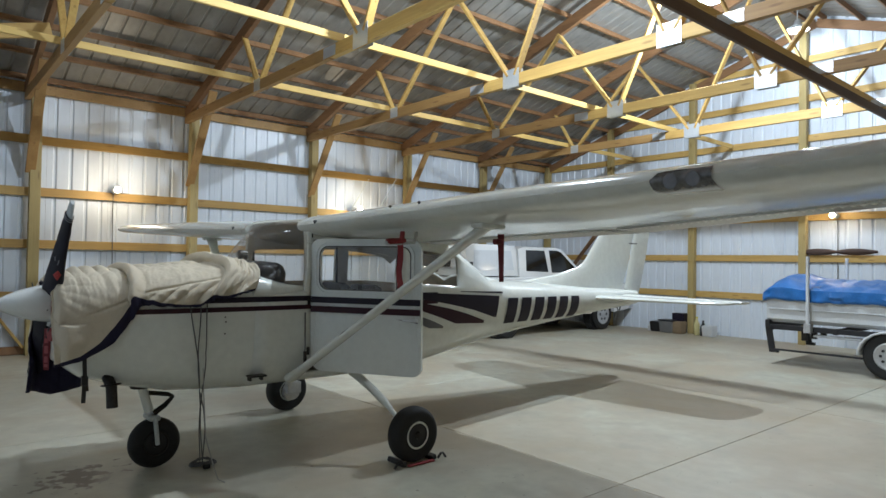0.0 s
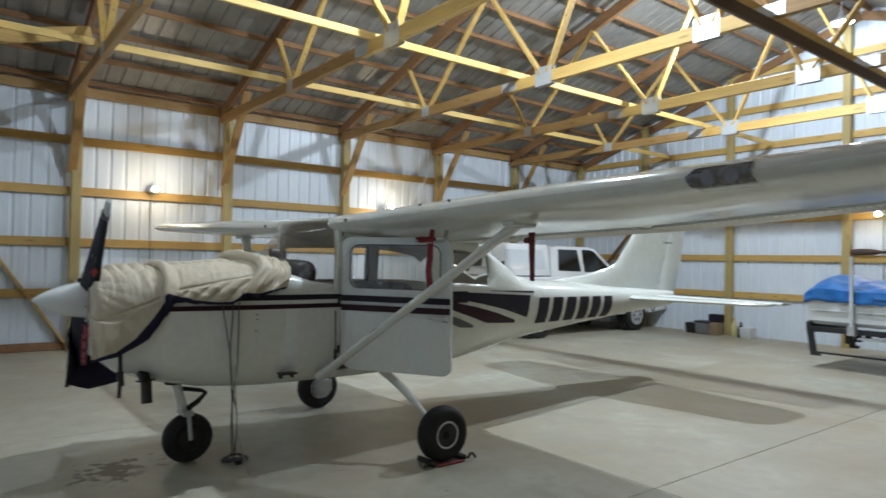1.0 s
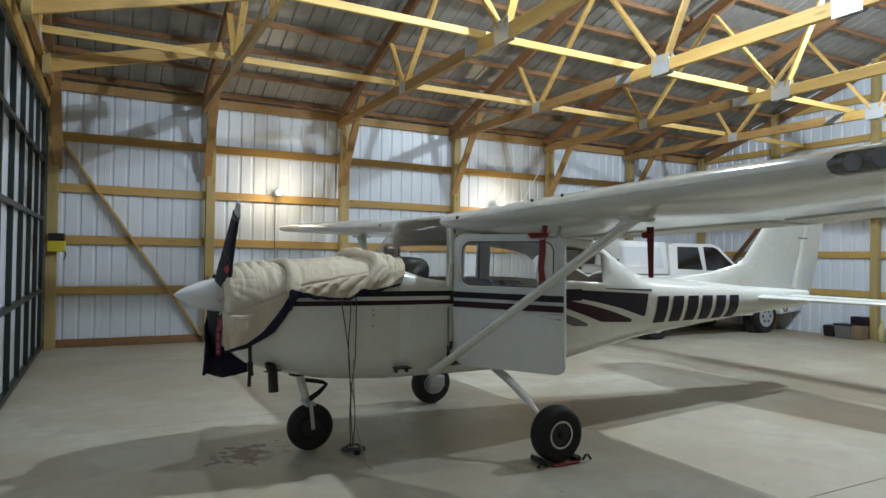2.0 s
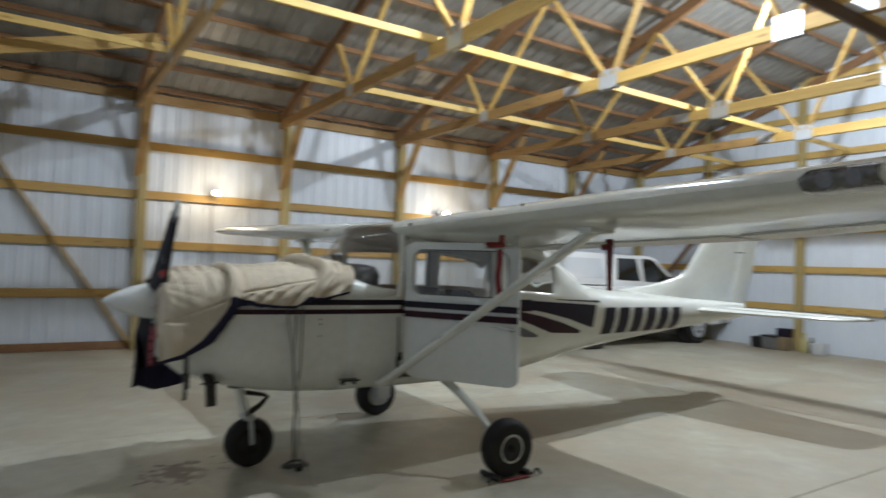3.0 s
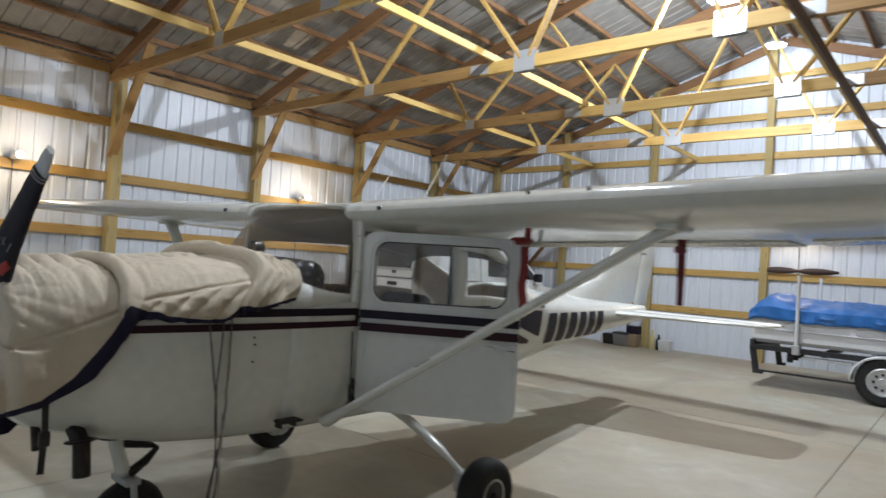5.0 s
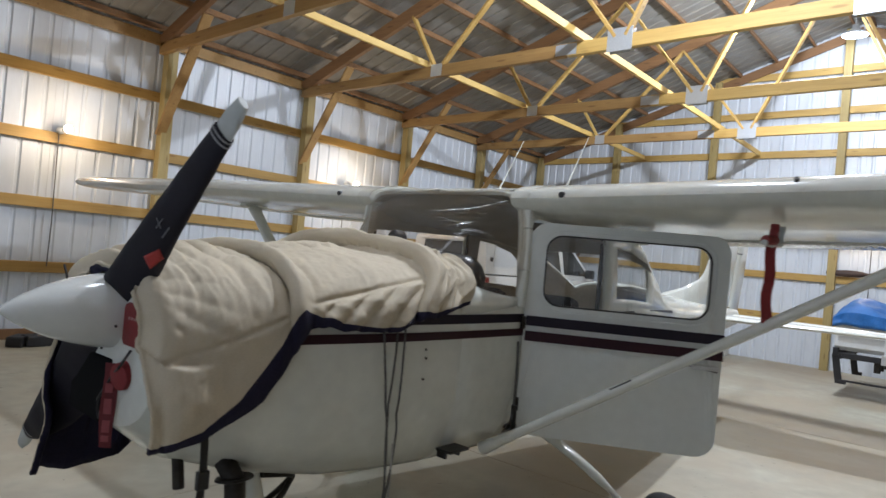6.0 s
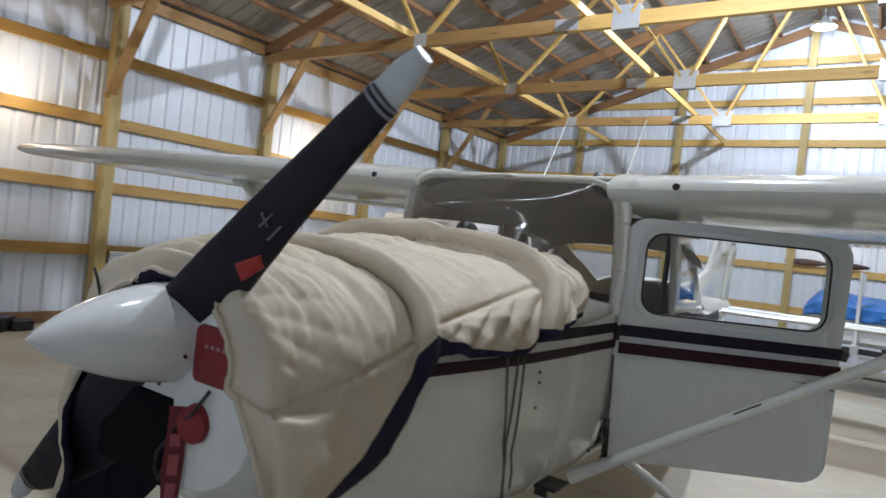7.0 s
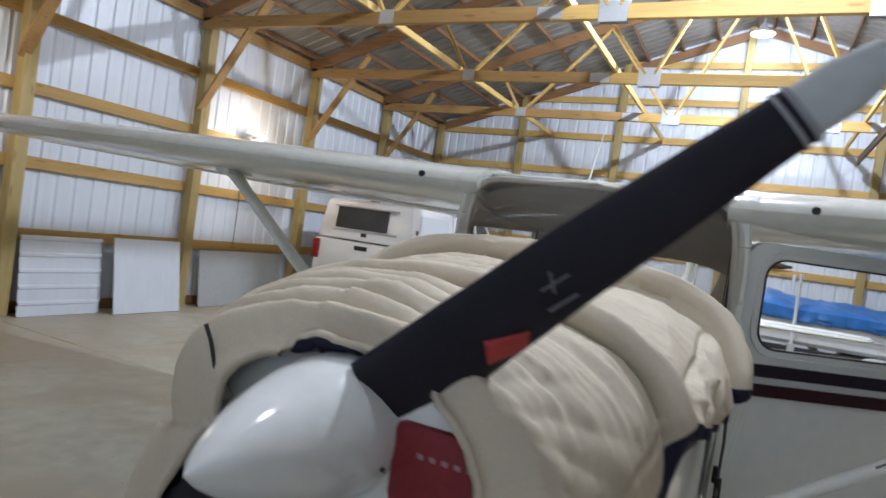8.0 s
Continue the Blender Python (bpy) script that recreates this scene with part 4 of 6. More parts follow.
def build_door(plane):
    """The pilot's door, swung open by 58 degrees about its front edge."""
    hinge = Vector((2.06, -0.585, 0))
    out = Matrix.Translation(hinge) @ Matrix.Rotation(math.radians(-57.8), 4, "Z")
    W = 0.918

    def corner_poly(x0, x1, z0, z1, r, n=5):
        pts = []
        for cx, cz, a0 in ((x1 - r, z1 - r, 0), (x0 + r, z1 - r, 90), (x0 + r, z0 + r, 180), (x1 - r, z0 + r, 270)):
            for i in range(n + 1):
                a = math.radians(a0 + 90 * i / n)
                pts.append((cx + r * math.cos(a), cz + r * math.sin(a)))
        return pts

    def lean(z):
        return 0.0 if z > 1.3 else -0.0 + 0.10 * max(0, (1.0 - z) / 0.3) ** 2 * 0.6

    # outer edge and window hole as two loops of the same count
    outer = corner_poly(0.0, W, 0.70, 1.735, 0.085)
    hole = corner_poly(0.085, W - 0.085, 1.345, 1.675, 0.065)
    bm = bmesh.new()
    loops = []
    for d in (0.0, 0.035):
        for pts in (outer, hole):
            loops.append([bm.verts.new((x, d + lean(z), z)) for x, z in pts])
    n = len(outer)
    for k in range(n):
        j = (k + 1) % n
        bm.faces.new((loops[0][k], loops[0][j], loops[1][j], loops[1][k]))
        bm.faces.new((loops[2][k], loops[3][k], loops[3][j], loops[2][j]))
        bm.faces.new((loops[0][k], loops[2][k], loops[2][j], loops[0][j]))
        bm.faces.new((loops[1][k], loops[1][j], loops[3][j], loops[3][k]))
    bmesh.ops.transform(bm, matrix=out, verts=bm.verts)
    door = part("cabin_door", bm, DOORWHITE, plane, "white cabin door standing open")
    bm = bmesh.new()
    v = [bm.verts.new((x, 0.016, z)) for x, z in hole]
    bm.faces.new(v)
    bmesh.ops.transform(bm, matrix=out, verts=bm.verts)
    part("window_pane", bm, GLASS, door, "clear door window").visible_shadow = False
    # raised rim with black seal round the window
    for off, mt, nm, d in ((0.006, BLACK, "window_seal", -0.003), (0.034, DOORWHITE, "window_rim", -0.008)):
        bm = bmesh.new()
        inner = corner_poly(0.085 - off + 0.007, W - 0.085 + off - 0.007, 1.345 - off + 0.007, 1.675 + off - 0.007, 0.065 + off)
        outr = corner_poly(0.085 - off, W - 0.085 + off, 1.345 - off, 1.675 + off, 0.07 + off)
        a = [bm.verts.new((x, d, z)) for x, z in inner]
        b = [bm.verts.new((x, d, z)) for x, z in outr]
        c = [bm.verts.new((x, 0.001, z)) for x, z in outr]
        e = [bm.verts.new((x, 0.001, z)) for x, z in inner]
        skin(bm, [e, a, b, c], True)
        bmesh.ops.transform(bm, matrix=out, verts=bm.verts)
        part(nm, bm, mt, door)
    for zt, zb, mt, nm in ((1.285, 1.238, STRIPE_N, "navy_stripe"), (1.212, 1.165, STRIPE_M, "maroon_stripe")):
        bm = bmesh.new()
        box(bm, (0.012, -0.004, zb), (W - 0.002, 0.0, zt))
        bmesh.ops.transform(bm, matrix=out, verts=bm.verts)
        part(nm, bm, mt, door)
    bm = bmesh.new()
    v = [bm.verts.new(p) for p in ((0.72, -0.003, 1.135), (W - 0.02, -0.003, 1.125), (W - 0.02, -0.003, 1.108))]
    bm.faces.new(v)
    bmesh.ops.transform(bm, matrix=out, verts=bm.verts)
    part("thin_flash", bm, STRIPE_G, door)
    bm = bmesh.new()
    box(bm, (0.78, -0.022, 1.118), (0.90, 0.0, 1.14), 0.006)
    bmesh.ops.transform(bm, matrix=out, verts=bm.verts)
    part("door_handle", bm, CHROME, door, "small metal door handle")
    for z in (0.86, 1.25):
        bm = bmesh.new()
        tube(bm, [(2.052, -0.588, z - 0.03), (2.052, -0.588, z + 0.03)], 0.012, 8)
        part("hinge", bm, DIRTY, door)
    bm = bmesh.new()
    box(bm, (0.03, 0.037, 1.0), (W - 0.04, 0.05, 1.30), 0.01)
    bmesh.ops.transform(bm, matrix=out, verts=bm.verts)
    part("door_lining", bm, BEIGE, door, "beige inner lining")


def surface(bm, rows, thick):
    """A symmetrical tail surface: rows of (leading point, trailing point), thickness across axis."""
    rings = []
    for le, te, ax in rows:
        le, te, ax = Vector(le), Vector(te), Vector(ax)
        c = (te - le).length
        ring = []
        for d, h in airfoil(1.0, thick, 0.0, 8):
            ring.append(bm.verts.new(le.lerp(te, d) + ax * h * c))
        rings.append(ring)
    skin(bm, rings, True)
    bm.faces.new(rings[-1])
    bm.faces.new(rings[0][::-1])


def build_tail(plane):
    Z = 1.145
    for s in (-1, 1):
        bm = bmesh.new()
        surface(bm, [((6.30, s * 0.10, Z), (6.98, s * 0.10, Z), (0, 0, 1)), ((6.42, s * 0.85, Z), (6.98, s * 0.85, Z), (0, 0, 1)), ((6.55, s * 1.60, Z), (6.98, s * 1.60, Z), (0, 0, 1)), ((6.63, s * 1.68, Z), (6.97, s * 1.68, Z), (0, 0, 1)), ((6.74, s * 1.715, Z), (6.96, s * 1.715, Z), (0, 0, 1))], 0.10)
        st = part("stabiliser", bm, WHITE, plane, "white tailplane", smooth=True)
        bm = bmesh.new()
        surface(bm, [((6.985, s * 0.12, Z), (7.42, s * 0.12, Z - 0.01), (0, 0, 1)), ((6.985, s * 1.60, Z), (7.30, s * 1.60, Z - 0.005), (0, 0, 1)), ((6.965, s * 1.72, Z), (7.20, s * 1.72, Z - 0.004), (0, 0, 1))], 0.14)
        part("elevator", bm, WHITE, st, smooth=True)
    bm = bmesh.new()
    ax = (0, 1, 0)
    surface(bm, [((5.0, 0, 1.35), (7.15, 0, 1.20), ax), ((5.7, 0, 1.43), (7.2, 0, 1.36), ax), ((6.18, 0, 1.53), (7.28, 0, 1.5), ax), ((6.30, 0, 1.60), (7.31, 0, 1.6), ax), ((7.12, 0, 2.50), (7.60, 0, 2.52), ax), ((7.22, 0, 2.56), (7.61, 0, 2.57), ax)], 0.07)
    fin = part("fin", bm, WHITE, plane, "white swept fin with dorsal fillet", smooth=True)
    bm = bmesh.new()
    surface(bm, [((7.22, 0, 1.24), (7.56, 0, 1.12), ax), ((7.32, 0, 1.60), (7.72, 0, 1.58), ax), ((7.61, 0, 2.52), (7.95, 0, 2.50), ax), ((7.62, 0, 2.6), (7.96, 0, 2.6), ax)], 0.10)
    part("rudder", bm, WHITE, fin, smooth=True)
    bm = bmesh.new()
    for s in (-1, 1):
        for i in range(3):
            z = 1.868 - 0.006 * i
            box(bm, (7.26 + 0.02 * i, s * 0.036 - 0.003, z), (7.46, s * 0.036 + 0.003, z + 0.004))
    part("fin_marking", bm, STRIPE_N, fin, "small dark unreadable marking")
    bm = bmesh.new()
    lathe(bm, [(0, 0.03), (0.03, 0.028), (0.05, 0.012)], (7.52, 0, 1.10), (1, 0, 0), 12)
    part("tail_light", bm, CHROME, fin)
    # tail tie-down ring
    bm = bmesh.new()
    tube(bm, [(7.05, 0, 1.0), (7.07, 0, 0.95), (7.11, 0, 0.95), (7.13, 0, 1.0)], 0.008, 6)
    part("tie_down_ring", bm, DIRTY, plane)


def wheel(plane, c, r, w, hub_out, name):
    bm = bmesh.new()
    prof = []
    for i in range(17):
        a = math.pi * (i / 16)
        prof.append((-w / 2 * math.cos(a), r - 0.075 * (1 - abs(math.sin(a)) ** 0.55)))
    lathe(bm, [(-w * 0.36, r * 0.45)] + prof + [(w * 0.36, r * 0.45)], c, (0, 1, 0), 36)
    wh = part("wheel", bm, RUBBER, plane, "black rubber tyre on a small hub", smooth=True)
    bm = bmesh.new()
    lathe(bm, [(-w * 0.40, 0.02), (-w * 0.42, r * 0.30), (-w * 0.34, r * 0.46), (w * 0.34, r * 0.46), (w * 0.42, r * 0.30), (w * 0.40, 0.02)], c, (0, 1, 0), 28)
    part("rim", bm, BLACK, wh, smooth=True)
    for s in (-1, 1):
        bm = bmesh.new()
        y = c[1] + s * w * 0.425
        rings = []
        for q in ((0.425, 0.0), (0.47, 0.006), (0.50, 0.0)):
            rings.append([bm.verts.new((c[0] + r * q[0] * math.cos(k * math.pi / 14), y + s * q[1], c[2] + r * q[0] * math.sin(k * math.pi / 14))) for k in range(28)])
        skin(bm, rings, True)
        part("hub_ring", bm, WHITE if hub_out else DIRTY, wh, "pale painted hub ring", smooth=True)
        bm = bmesh.new()
        lathe(bm, [(0, 0.030), (0.015, 0.026), (0.02, 0.005)], (c[0], y, c[2]), (0, s, 0), 12)
        part("axle_nut", bm, DIRTY, wh)
    return wh


def build_gear(plane):
    for s in (-1, 1):
        c = (2.72, s * 1.075, 0.215)
        wheel(plane, c, 0.215, 0.16, True, "main")
        bm = bmesh.new()
        rings = []
        for i in range(9):
            t = i / 8
            p = Vector((2.58, s * 0.40, 0.62)).lerp(Vector((2.70, s * 0.97, 0.27)), t)
            p.z += 0.03 * math.sin(math.pi * t)
            w, h = (0.056 - 0.018 * t) if t < 0.72 else 0.026, 0.016 if t < 0.72 else 0.012
            u, v = Vector((1, 0, 0.0)), Vector((0, s * 0.5, 0.86))
            rings.append([bm.verts.new(p + u * (w * math.cos(a)) + v * (h * math.sin(a))) for a in [2 * math.pi * k / 14 for k in range(14)]])
        skin(bm, rings, True)
        bm.faces.new(rings[0][::-1])
        bm.faces.new(rings[-1])
        leg = part("spring_leg", bm, WHITE, plane, "white spring steel gear leg", smooth=True)
        bm = bmesh.new()
        box(bm, (2.64, s * 0.93 - 0.05, 0.20), (2.79, s * 0.93 + 0.035, 0.32), 0.012)
        lathe(bm, [(-0.03, 0.09), (0.02, 0.09)], (2.72, s * 0.975, 0.215), (0, 1, 0), 24)
        part("brake", bm, CHROME, leg, "shiny brake and axle bracket")
    # nose leg
    c = (1.10, 0.0, 0.185)
    wheel(plane, c, 0.185, 0.13, False, "nose")
    bm = bmesh.new()
    tube(bm, [(0.99, 0, 0.66), (1.06, 0, 0.42)], 0.034, 14)
    leg = part("nose_strut", bm, WHITE, plane, "white oleo nose strut", smooth=True)
    bm = bmesh.new()
    tube(bm, [(1.055, 0, 0.44), (1.075, 0, 0.37)], 0.022, 14)
    part("oleo_piston", bm, CHROME, leg, "chrome piston")
    bm = bmesh.new()
    box(bm, (1.04, -0.09, 0.36), (1.12, 0.09, 0.395), 0.01)
    for s in (-1, 1):
        tube(bm, [(1.08, s * 0.085, 0.38), (1.10, s * 0.09, 0.185)], 0.016, 8)
    part("nose_fork", bm, ALU, leg)
    bm = bmesh.new()
    for s in (-1, 1):
        tube(bm, [(1.05, s * 0.03, 0.56), (1.20, s * 0.02, 0.53), (1.23, 0, 0.51)], 0.013, 8)
        tube(bm, [(1.09, s * 0.03, 0.40), (1.17, s * 0.02, 0.45), (1.23, 0, 0.51)], 0.013, 8)
    part("torque_link", bm, DIRTY, leg, "dark torque links")
    bm = bmesh.new()
    lathe(bm, [(0, 0.06), (0.03, 0.075), (0.05, 0.05)], (0.985, 0, 0.60), (0.05, 0, 1), 16)
    part("strut_boot", bm, DIRTY, leg)


def blade_frame(s):
    """Axes of a blade: along it, across its chord and through its thickness."""
    along = Vector((0, -s * 0.748, s * 0.664)).normalized()
    return along, Vector((0.38, 0, 0)), along.cross(Vector((1, 0, 0))).normalized()


def blade_pitch(r):
    return math.radians(39 - 30 * r)


def build_propeller(plane):
    bm = bmesh.new()
    prof = []
    for i in range(18):
        t = i / 17
        prof.append((0.365 * t, 0.130 * (1 - (1 - t) ** 1.85) ** 0.80))
    prof += [(0.372, 0.126), (0.37, 0.11)]
    lathe(bm, prof, (0.068, 0, 1.247), (1, 0, 0), 40)
    sp = part("spinner", bm, material("glossy_spinner_paint", (0.74, 0.76, 0.74), 0.14, vary=0.03, scale=4, coat=0.6), plane, "glossy white propeller spinner", smooth=True)
    for a in (0.3, 1.35, 2.4, 3.45, 4.5, 5.5):
        bm = bmesh.new()
        p = Vector((0.37, 0.124 * math.cos(a), 1.247 + 0.124 * math.sin(a)))
        lathe(bm, [(0, 0.005), (0.008, 0.004)], p, (-0.15, math.cos(a), math.sin(a)), 8)
        part("screw", bm, DIRTY, sp)
    for s in (1, -1):
        along, base, across = blade_frame(s)
        bm = bmesh.new()
        rings = []
        for i in range(16):
            r = 0.08 + 0.892 * i / 15
            c = 0.130 - 0.056 * min(1, r / 0.80) - (0.028 if i == 15 else 0)
            pitch = blade_pitch(r)
            u = across * math.cos(pitch) - Vector((1, 0, 0)) * math.sin(pitch) * s
            v = along.cross(u)
            p = Vector((0.390, 0, 1.247)) + along * r
            rings.append([bm.verts.new(p + u * (c / 2 * math.cos(a)) + v * (0.011 * math.sin(a))) for a in [2 * math.pi * k / 16 for k in range(16)]])
        skin(bm, rings, True)
        bm.faces.new(rings[0][::-1])
        bm.faces.new(rings[-1])
        part("propeller_blade", bm, ALU, plane, "grey metal propeller blade", smooth=True)


def prop_cover(s):
    """A padded black sleeve over one blade."""
    along, base, across = blade_frame(s)
    at = Vector((0.376, 0, 1.247)) + along * 0.16
    t = thing("propeller_cover", at, "black padded sleeve on the propeller blade with a red patch", "propeller cover", "propeller covers")

    def at_r(r, q, h):
        pitch = blade_pitch(r)
        u = across * math.cos(pitch) - Vector((1, 0, 0)) * math.sin(pitch) * s
        v = along.cross(u)
        return Vector((0.390, 0, 1.247)) + along * r + u * (q - 0.012 * max(0, 1 - r / 0.5)) + v * h, u, v

    slack = 1.5          # the lower sleeve hangs open below its blade

    def half_width(r):
        return 0.083 - 0.043 * (r - 0.115) / 0.745
    bm = bmesh.new()
    rings = []
    for i in range(28):
        r = 0.118 + 0.742 * i / 27
        w = half_width(r) + 0.002 * noise.noise((r * 9, s, 0))
        th = 0.027 - 0.010 * r + 0.003 * noise.noise((r * 14, s, 4))
        ring = []
        for k in range(22):
            a = 2 * math.pi * k / 22
            q = w * math.copysign(abs(math.cos(a)) ** 0.8, math.cos(a))
            if s < 0 and q > 0:
                q *= 1 + slack * math.sin(math.pi * (r - 0.118) / 0.742) ** 0.6
            h = th * math.sin(a) + 0.003 * noise.noise((r * 20, a * 2, s))
            ring.append(bm.verts.new(at_r(r, q, h)[0]))
        rings.append(ring)
    skin(bm, rings, True)
    bm.faces.new(rings[0][::-1])
    bm.faces.new(rings[-1])
    part("sleeve", bm, BLACKCLOTH, t, smooth=True)
    # patches lie on the side that faces forward
    front = -1 if at_r(0.3, 0, 1)[2].x > 0 else 1
    f = front

    def mark(name, pts, mt, label):
        """A small four-cornered print that follows the padded face."""
        c = [Vector((r, q, 0)) for r, q in pts]
        bm = bmesh.new()
        grid = []
        for i in range(6):
            row = []
            for k in range(6):
                p = c[0].lerp(c[1], i / 5).lerp(c[3].lerp(c[2], i / 5), k / 5)
                q = p.y / half_width(p.x)
                h = (0.0285 - 0.010 * p.x) * math.sqrt(max(0.02, 1 - min(1, abs(q)) ** 2.5)) + 0.0025
                row.append(bm.verts.new(at_r(p.x, p.y, f * h)[0]))
            grid.append(row)
        skin(bm, grid, False)
        part(name, bm, mt, t, label, smooth=True).modifiers.new("thick", "SOLIDIFY").thickness = 0.002
    pale = material("pale_grey_print", (0.18, 0.18, 0.20), 0.7)
    if s > 0:
        mark("red_patch", ((0.306, -0.048), (0.330, -0.010), (0.398, -0.040), (0.372, -0.064)), PATCHRED, "red diamond patch")
        mark("print_mark", ((0.450, 0.004), (0.498, 0.000), (0.498, -0.003), (0.450, 0.000)), pale, "small pale mark")
        mark("print_mark", ((0.462, -0.012), (0.466, -0.012), (0.480, 0.018), (0.476, 0.018)), pale, "small pale mark")
        mark("print_mark", ((0.440, -0.028), (0.490, -0.031), (0.490, -0.036), (0.440, -0.033)), pale, "small pale mark")
    bm = bmesh.new()
    for r0 in (0.836, 0.852):
        rings = []
        for r in (r0, r0 + 0.006):
            rings.append([bm.verts.new(at_r(r, (half_width(r) + 0.002) * math.copysign(abs(math.cos(a)) ** 0.8, math.cos(a)), 0.023 * math.sin(a))[0]) for a in [2 * math.pi * k / 22 for k in range(22)]])
        skin(bm, rings, True)
    part("hem_tape", bm, material("pale_tape", (0.34, 0.34, 0.36), 0.7), t, "pale hem tape")


def airplane():
    plane = thing("airplane", (2.72, 0, 0), "white high-wing light aeroplane with navy and maroon stripes, door open", "airplane")
    build_hull(plane)
    build_cabin(plane)
    build_door(plane)
    for s in (-1, 1):
        build_wing(plane, s)
    # cabin roof between the wings
    bm = bmesh.new()
    rings = []
    for y in (-0.52, -0.3, 0, 0.3, 0.52):
        x, z, c = wing_row(0.6)
        tw = math.radians(-3.2)
        rings.append([bm.verts.new((x + 0.03 + d * math.cos(tw) * 0.97, y, z - 0.012 + h * 1.02 + d * math.sin(tw))) for d, h in airfoil(c)[:17] if d > 0.10])
    skin(bm, rings, False)
    part("cabin_roof", bm, WHITE, plane, smooth=True).modifiers.new("thick", "SOLIDIFY").thickness = 0.01
    build_tail(plane)
    build_gear(plane)
    build_propeller(plane)
    # aerials and beacon on the roof
    for a, b in (((2.9, -0.25, 1.99), (3.15, -0.25, 2.38)), ((2.9, 0.25, 1.99), (3.15, 0.25, 2.38))):
        bm = bmesh.new()
        tube(bm, [a, b], [0.006, 0.002], 6)
        part("whip_aerial", bm, WHITE, plane, "thin white whip aerial")
    bm = bmesh.new()
    lathe(bm, [(0, 0.03), (0.03, 0.03), (0.05, 0.015)], (3.0, -0.05, 1.99), (0, 0, 1), 14)
    part("roof_beacon", bm, BLACK, plane)
    # exhaust stack and vents below the cowling
    bm = bmesh.new()
    tube(bm, [(0.70, -0.30, 0.76), (0.715, -0.355, 0.70), (0.72, -0.365, 0.56)], 0.036, 14)
    pipe = part("exhaust_pipe", bm, DIRTY, plane, "sooty exhaust pipe", smooth=True)
    bm = bmesh.new()
    lathe(bm, [(0, 0.062), (0.006, 0.066), (0.012, 0.050)], (0.712, -0.352, 0.716), (0.05, -0.15, -1), 18)
    part("flange", bm, DIRTY, pipe)
    bm = bmesh.new()
    tube(bm, [(0.58, -0.20, 0.78), (0.59, -0.21, 0.66)], 0.02, 10)
    part("breather_pipe", bm, DIRTY, plane)
    return plane


airplane()
prop_cover(1)
prop_cover(-1)

# ---- engine cover ----
EDGE_L = ((0.36, 0.87), (0.50, 0.90), (0.60, 0.95), (0.69, 1.015), (0.75, 1.10), (0.80, 1.19), (0.835, 1.238), (0.90, 1.246), (0.98, 1.238), (1.12, 1.230), (1.22, 1.236), (1.28, 1.262), (1.34, 1.285), (1.40, 1.285), (1.48, 1.31), (1.60, 1.34), (1.66, 1.36))
EDGE_R = ((0.36, 0.58), (0.50, 0.52), (0.70, 0.56), (0.82, 0.74), (0.92, 1.04), (1.02, 1.25), (1.2, 1.27), (1.34, 1.29), (1.5, 1.31), (1.66, 1.37), (1.76, 1.45))


def smooth_step(v):
    v = max(0.0, min(1.0, v))
    return v * v * (3 - 2 * v)


